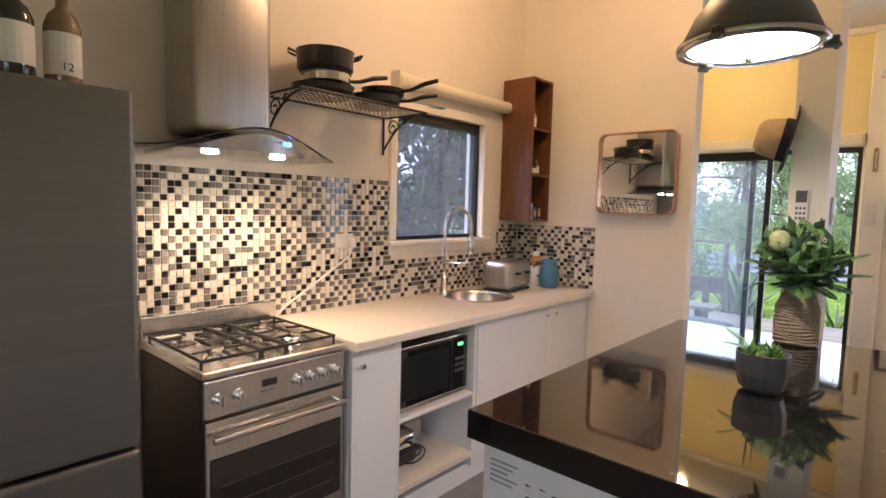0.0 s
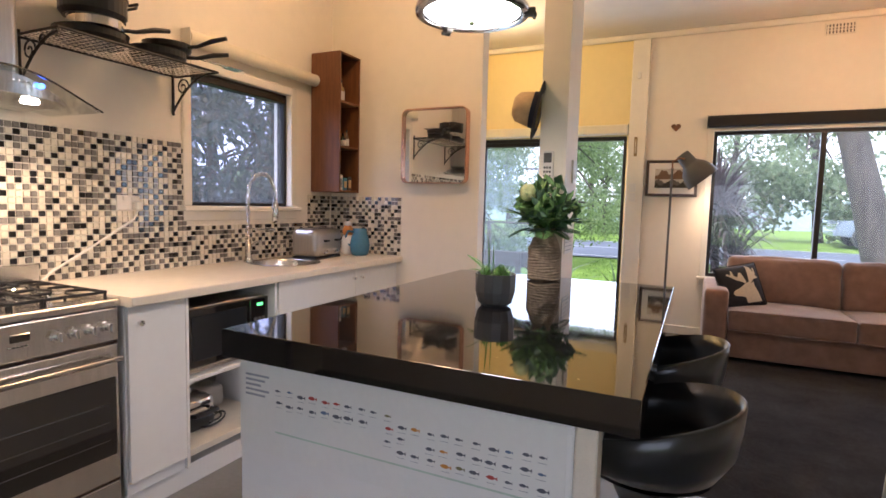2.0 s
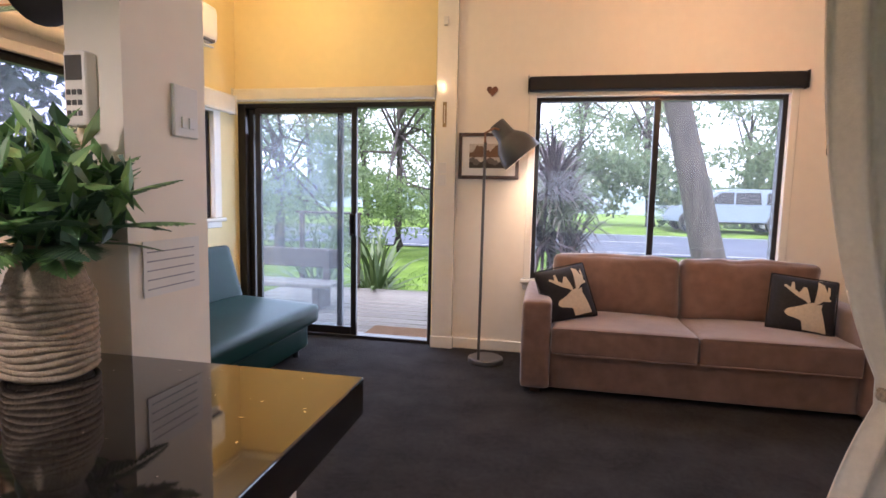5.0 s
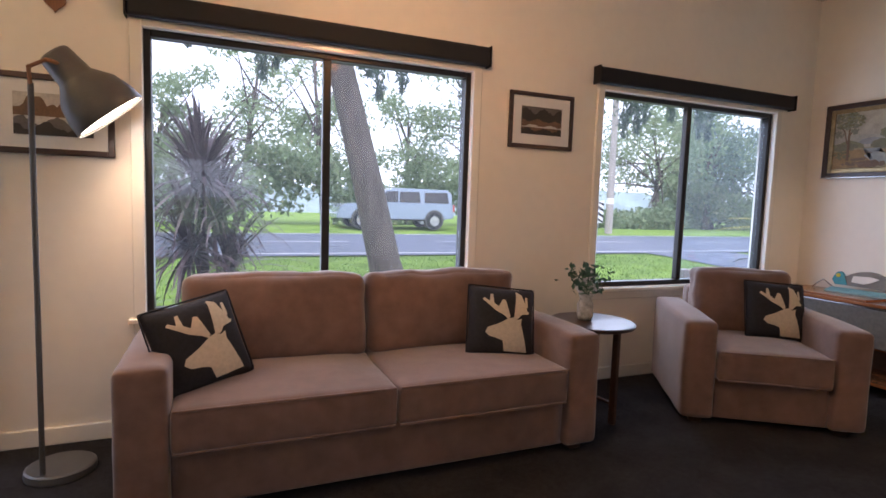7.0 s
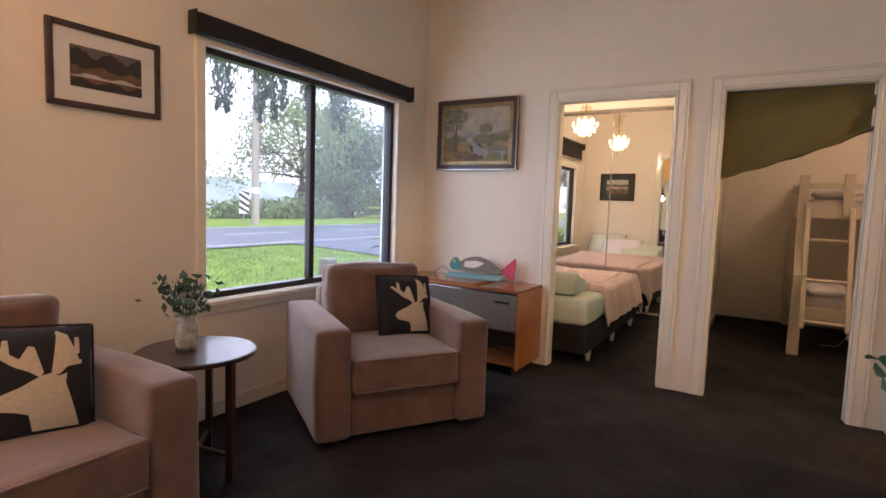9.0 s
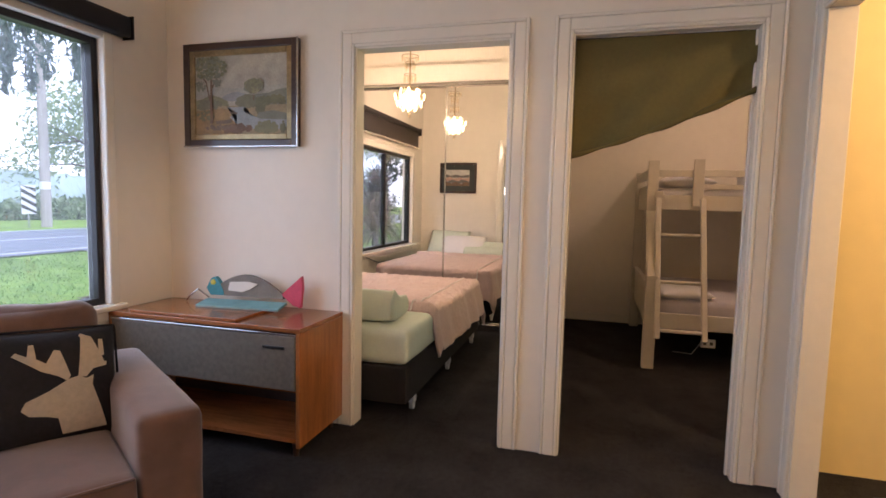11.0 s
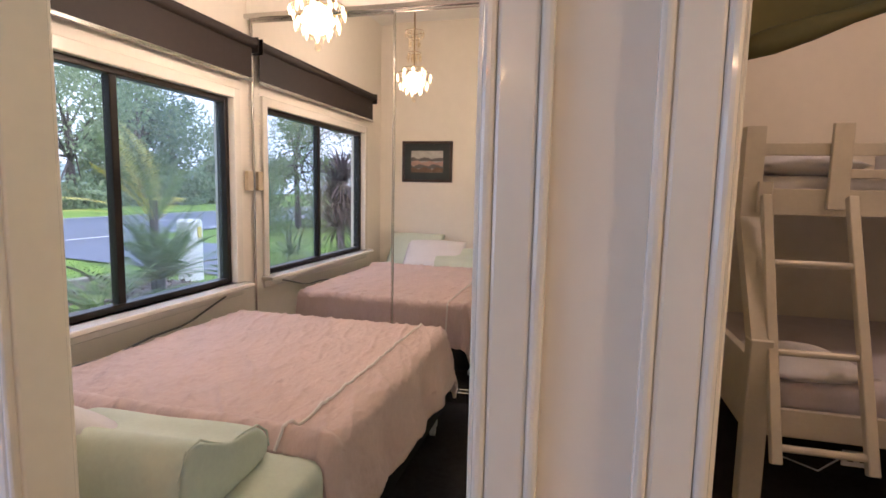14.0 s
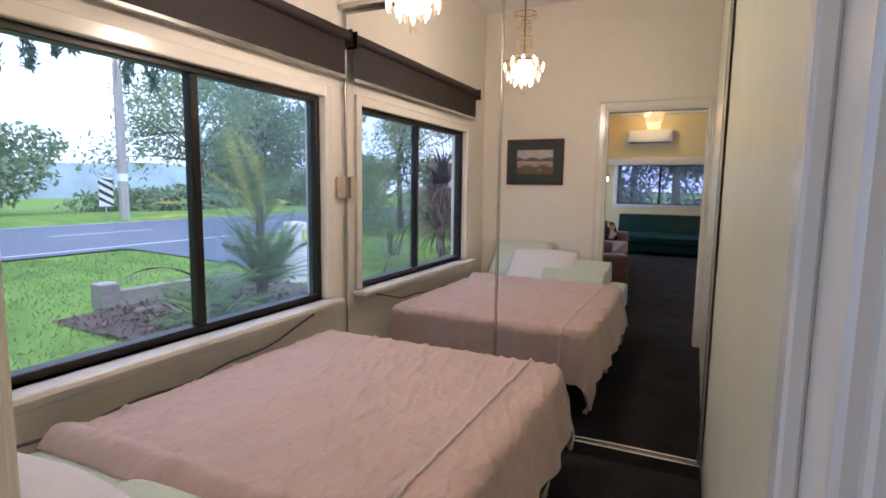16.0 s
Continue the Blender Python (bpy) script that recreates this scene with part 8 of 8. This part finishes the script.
def palm(x, y, n, L, seed, label, base=0.0, yellow=3, up=1.45, droop=1.1):
    r = np.random.default_rng(seed)
    p = thing("palm", pose(x, y, ground_z(x, y)), label, "palm")
    g, yl = [], []
    for i in range(n):
        v, f = frond(r, L * r.uniform(0.7, 1.1), 42, 0.36 * L / 1.5, 0.013, r.uniform(0.7, 1.3) * droop, r.uniform(0.15, up), r.uniform(0, 6.28))
        (yl if i < yellow else g).append(([(a, b, c + base) for a, b, c in v], f))
    v, f = merge(g)
    pydata("fronds", v, f, L_PALM, p)
    if yl:
        v, f = merge(yl)
        pydata("old_fronds", v, f, L_YELLOW, p, "yellowing fronds")
    part("stem", sweep([(0, 0, -0.05), (0.01, 0, 0.3 + base)], [0.07, 0.05], 8), M_BARK, p)
    return p


palm(10.85, 9.6, 46, 1.05, 3, "feathery green palm with radiating fronds", 0.45, 0, 1.5, 0.7)
palm(9.75, 9.25, 26, 0.95, 4, "smaller palm in the garden bed", 0.15, 0)
palm(11.1, 9.9, 12, 1.45, 6, "tall palm with broad fronds, some yellowed", 1.15, 5, 1.5, 0.9)
clump("strap_leaves", 9.3, 8.9, 50, 0.75, 0.035, 75, 1.2, L_PALM, "grassy clump in the garden bed", 9)
clump("strap_leaves", 10.2, 9.9, 45, 0.8, 0.04, 70, 1.0, L_FLAX, "strappy clump beside the palm", 10)
withered = thing("withered_frond", pose(10.1, 9.5, ground_z(10.1, 9.5)), "withered grey palm frond arching over the bed", "palm frond")
v, f = frond(np.random.default_rng(12), 1.75, 34, 0.30, 0.020, 2.3, 1.65, 3.0)
pydata("leaflets", v, f, leafy("withered_leaflets", (0.09, 0.075, 0.07), (0.16, 0.13, 0.12), 0.8, 0.1), withered)
part("rib", sweep([(0, 0, -0.03), (-0.02, 0.01, 0.15)], [0.012, 0.009], 6), M_BARK, withered)
bo = thing("bollard", pose(12.95, 10.9, ground_z(12.9, 10.9)), "white painted bollard by the drive", "bollard")
part("post", moved(lathe([(0.20, -0.1), (0.20, 1.0), (0.17, 1.04), (0.001, 1.05)], 20), pose(0, 0, 0)), M_WHITEPL, bo)
part("reflector", box((-0.05, -0.215, 0.72), (0.03, -0.19, 0.92), 0.004, 1), mat("yellow_reflector", (0.6, 0.5, 0.12), 0.4), bo)
sl = thing("garden_sleeper", pose(10.15, 11.55, ground_z(10, 11.5) - 0.02, 0, 0, -6), "weathered concrete sleeper edging the bed", "edging")
part("sleeper", box((0, -0.08, 0), (1.9, 0.08, 0.24), 0.01, 1), mat("weathered_concrete", (0.24, 0.23, 0.19), 0.9, vary=0.25, scale=6, bump=0.5, bump_scale=30), sl)
part("end_post", box((-0.26, -0.13, -0.05), (0.0, 0.13, 0.36), 0.02, 2), M_DECK, sl)
rng = np.random.default_rng(5)
for k in range(9):
    rk2 = thing("garden_rock", pose(9.5 + rng.uniform(0, 1.7), 10.6 + rng.uniform(-0.8, 0.6), ground_z(9.5, 10.5) + 0.03, 0, 0, rng.uniform(0, 360)), "small grey garden rock", "rock", "garden rocks")
    part("rock", soft((rng.uniform(0.14, 0.3), rng.uniform(0.1, 0.2), 0.13), 0.04, (0, 0, 0), 0.03, 6, k), mat("rock_grey", (0.13, 0.12, 0.10), 0.9, vary=0.3, scale=8), rk2, smooth=True)
v, f = disc_leaves(rng, np.array([(a, b, ground_z(a, b) + 0.05 + c) for a, b, c in zip(rng.uniform(9.2, 12.5, 2600), rng.uniform(7.2, 11.3, 2600), rng.uniform(-0.03, 0.05, 2600))]), 0.10, 0.03, 0)
tagged(pydata("bark_chips", v, f, M_MULCH), "loose bark chips and leaf litter", "bark chips", kind="stuff")
# short grass blades near the windows
n = 26000
pos = np.column_stack([rng.uniform(-1.5, 16, n), rng.uniform(7.6, 16, n)])
keep = ~((pos[:, 0] < 1.6) & (pos[:, 1] < 9.5)) & ~((pos[:, 0] > 9.3) & (pos[:, 0] < 12.7) & (pos[:, 1] < 11.5)) & ~((pos[:, 0] > 13.3) & (pos[:, 0] < 17.2))
pos = pos[keep]
z = np.array([ground_z(a, b) for a, b in pos]) + 0.03
v, f = disc_leaves(rng, np.column_stack([pos, z - 0.01]), 0.075, 0.016, 1.5)
tagged(pydata("grass", v, f, leafy("grass_blades", (0.10, 0.19, 0.035), (0.25, 0.39, 0.09), 0.6, 0.3)), "short green grass blades", "grass", kind="stuff")

# power pole, hazard board and wires
pp2 = thing("power_pole", pose(19.4, 25.2, ground_z(18, 25.2) - 0.1), "timber power pole beside the road", "power pole")
part("pole", tube((0, 0, 0), (0, 0, 9.5), 0.19, 0.13, 14), M_POLEW, pp2)
part("crossarm", box((-1.1, -0.06, 8.8), (1.1, 0.06, 8.95), 0.01, 1), M_POLEW, pp2)
part("marker_band", lathe([(0.193, 1.6), (0.19, 1.9)], 14), M_PAPER, pp2)
hs = thing("hazard_board", pose(18.55, 25.0, ground_z(17, 25)), "black and white striped hazard board", "road sign")
part("post", tube((0, 0, 0), (0, 0, 1.6), 0.03, n=10), M_SILVER, hs)
part("board", box((-0.28, -0.045, 0.55), (0.28, -0.03, 1.65), 0.004, 1), M_LINE, hs)
for k in range(4):
    bm = bmesh.new()
    z = 0.50 + 0.30 * k
    poly = [(-0.28, z + 0.30), (0.28, z), (0.28, z + 0.14), (-0.28, z + 0.44)]
    bm.faces.new([bm.verts.new((x, -0.048, min(1.65, max(0.55, zz)))) for x, zz in poly])
    part("stripe", bm, M_BLACKPL, hs)

# parked utility vehicle
ut = thing("utility_vehicle", pose(8.35, 26.4, ground_z(10, 26.4) + 0.01), "silver dual-cab utility with a canopy, parked", "vehicle")
M_CAR = mat("silver_paint", (0.30, 0.36, 0.44), 0.25, metal=0.35, vary=0.03, coat=0.6)


def side_shape(prof, w, material, name, parent, inset=None, label=""):
    bm = bmesh.new()
    a = [bm.verts.new((x, -w, z)) for x, z in prof]
    b = [bm.verts.new((x, w, z)) for x, z in prof]
    bm.faces.new(a)
    bm.faces.new(b[::-1])
    for k in range(len(prof)):
        bm.faces.new((a[k], b[k], b[(k + 1) % len(prof)], a[(k + 1) % len(prof)]))
    bmesh.ops.recalc_face_normals(bm, faces=bm.faces)
    bmesh.ops.bevel(bm, geom=list(bm.edges), offset=0.04, segments=2, affect="EDGES")
    return part(name, bm, material, parent, label, smooth=False)


side_shape([(-2.6, 0.45), (-2.62, 0.85), (-2.45, 1.02), (-1.3, 1.12), (2.55, 1.12), (2.6, 0.5), (2.0, 0.42), (-2.1, 0.40)], 0.90, M_CAR, "body", ut)
cab = side_shape([(-1.35, 1.10), (-0.55, 1.70), (0.0, 1.78), (2.30, 1.76), (2.52, 1.60), (2.55, 1.10)], 0.78, M_CAR, "cabin", ut)
for x0, x1, x2, x3 in ((-1.12, -0.5, -0.02, -0.02), (0.05, 0.05, 0.95, 1.02), (1.2, 1.2, 2.28, 2.38)):
    bm = bmesh.new()
    bm.faces.new([bm.verts.new((x, -0.785, z)) for x, z in ((x0, 1.16), (x3, 1.16), (x2, 1.64), (x1, 1.62))])
    part("window", bm, M_BLACKGL, cab)
for x in (-1.65, 1.65):
    for y in (-0.8, 0.8):
        wh = part("wheel", tube((x, y - 0.12, 0.37), (x, y + 0.12, 0.37), 0.37, n=28), M_BLACKPL, ut, "black tyre")
        part("rim", tube((x, y - 0.13, 0.37), (x, y + 0.13, 0.37), 0.22, n=20), M_SILVER, wh)
        part("arch", tube((x, y - 0.105, 0.42), (x, y + 0.105, 0.42), 0.45, n=28), M_GREY, wh)
part("headlight", box((-2.58, -0.86, 0.78), (-2.35, -0.55, 0.95), 0.02, 1), M_CHROME, ut)
part("bumper", box((-2.68, -0.85, 0.42), (-2.5, 0.85, 0.66), 0.04, 2), M_CAR, ut)
part("tail_light", box((2.5, -0.9, 0.8), (2.62, -0.75, 1.1), 0.02, 1), FISHC[2], ut)
part("side_step", box((-1.1, -0.95, 0.38), (1.2, -0.85, 0.44), 0.01, 1), M_BLACKPL, ut)
part("door_handle", boxes(((-0.2, -0.925, 1.0), (0.0, -0.9, 1.04), 0.004, 1), ((0.85, -0.925, 1.0), (1.05, -0.9, 1.04), 0.004, 1)), M_CAR, ut)

# ---- mosaic splashback: the nearest tiles are pieces of their own, the rest one joined part ----
PITCH, TS, TD = 0.0278, 0.0246, 0.006
sp_w = thing("splashback", Matrix(), "glass mosaic splashback in white, grey and black", "splashback", kind="structure")
part("grout", boxes(((WX + 0.0005, 1.18, 0.90), (WX + 0.003, 2.648, 1.585)), ((WX + 0.0005, 2.648, 0.90), (WX + 0.003, 3.665, 1.142)), ((WX + 0.0005, 3.665, 0.90), (WX + 0.003, 3.9275, 1.325)),
                    ((WX + 0.003, 3.9265, 0.90), (-1.048, 3.9295, 1.325))), M_GROUT, sp_w, "pale grout")


def tile_mesh(material, axis):
    bm = bmesh.new()
    h = TS / 2
    lo, hi = (Vector((0, -h, -h)), Vector((TD, h, h))) if axis == "w" else (Vector((-h, -TD, -h)), Vector((h, 0, h)))
    add_box(bm, lo, hi)
    if axis == "w":
        top = [v for v in bm.verts if v.co.x > TD / 2]
        for v in top:
            v.co.y *= 0.9
            v.co.z *= 0.9
    else:
        top = [v for v in bm.verts if v.co.y < -TD / 2]
        for v in top:
            v.co.x *= 0.9
            v.co.z *= 0.9
    me = bpy.data.meshes.new("tile")
    bm.to_mesh(me)
    bm.free()
    me.materials.append(material)
    return me


rng = np.random.default_rng(2024)
KIND = [M_TILEW, M_TILEG, M_TILEB]
data = {(k, a): tile_mesh(KIND[k], a) for k in range(3) for a in "wn"}
vs, fs, ms = [], [], []
made = 0
spots = []
for j in range(27):
    z = 0.915 + PITCH * j
    for i in range(110):
        y = 1.192 + PITCH * i
        ok = (y < 2.64 and z < 1.575) or (2.64 <= y < 3.66 and z < 1.135) or (3.66 <= y < 3.915 and z < 1.315)
        if ok:
            spots.append(("w", y, z, i, j))
    for i in range(25):
        x = WX + 0.02 + PITCH * i
        if z < 1.315 and x < -1.055:
            spots.append(("n", x, z, i, j))
for axis, a, z, i, j in spots:
    odds = ((0.02, 0.20, 0.78), (0.62, 0.36, 0.02), (0.34, 0.60, 0.06), (0.88, 0.08, 0.04))[(i - j - (j // 8)) % 4]
    k = int(rng.choice(3, p=odds))
    near = axis == "w" and 1.40 < a < 1.86 and z > 1.10
    place = Vector((WX + 0.003, a, z)) if axis == "w" else Vector((a, 3.9265, z))
    if near and made < 300:
        o = new("tile", data[(k, axis)])
        o.parent = sp_w
        o.location = place
        made += 1
    else:
        me = data[(k, axis)]
        b = len(vs)
        vs += [tuple(place + v.co) for v in me.vertices]
        for p in me.polygons:
            fs.append(tuple(b + q for q in p.vertices))
            ms.append(k)
o = pydata("tiles", vs, fs, KIND, sp_w)
o.data.polygons.foreach_set("material_index", ms)
tagged(o, kind="stuff")
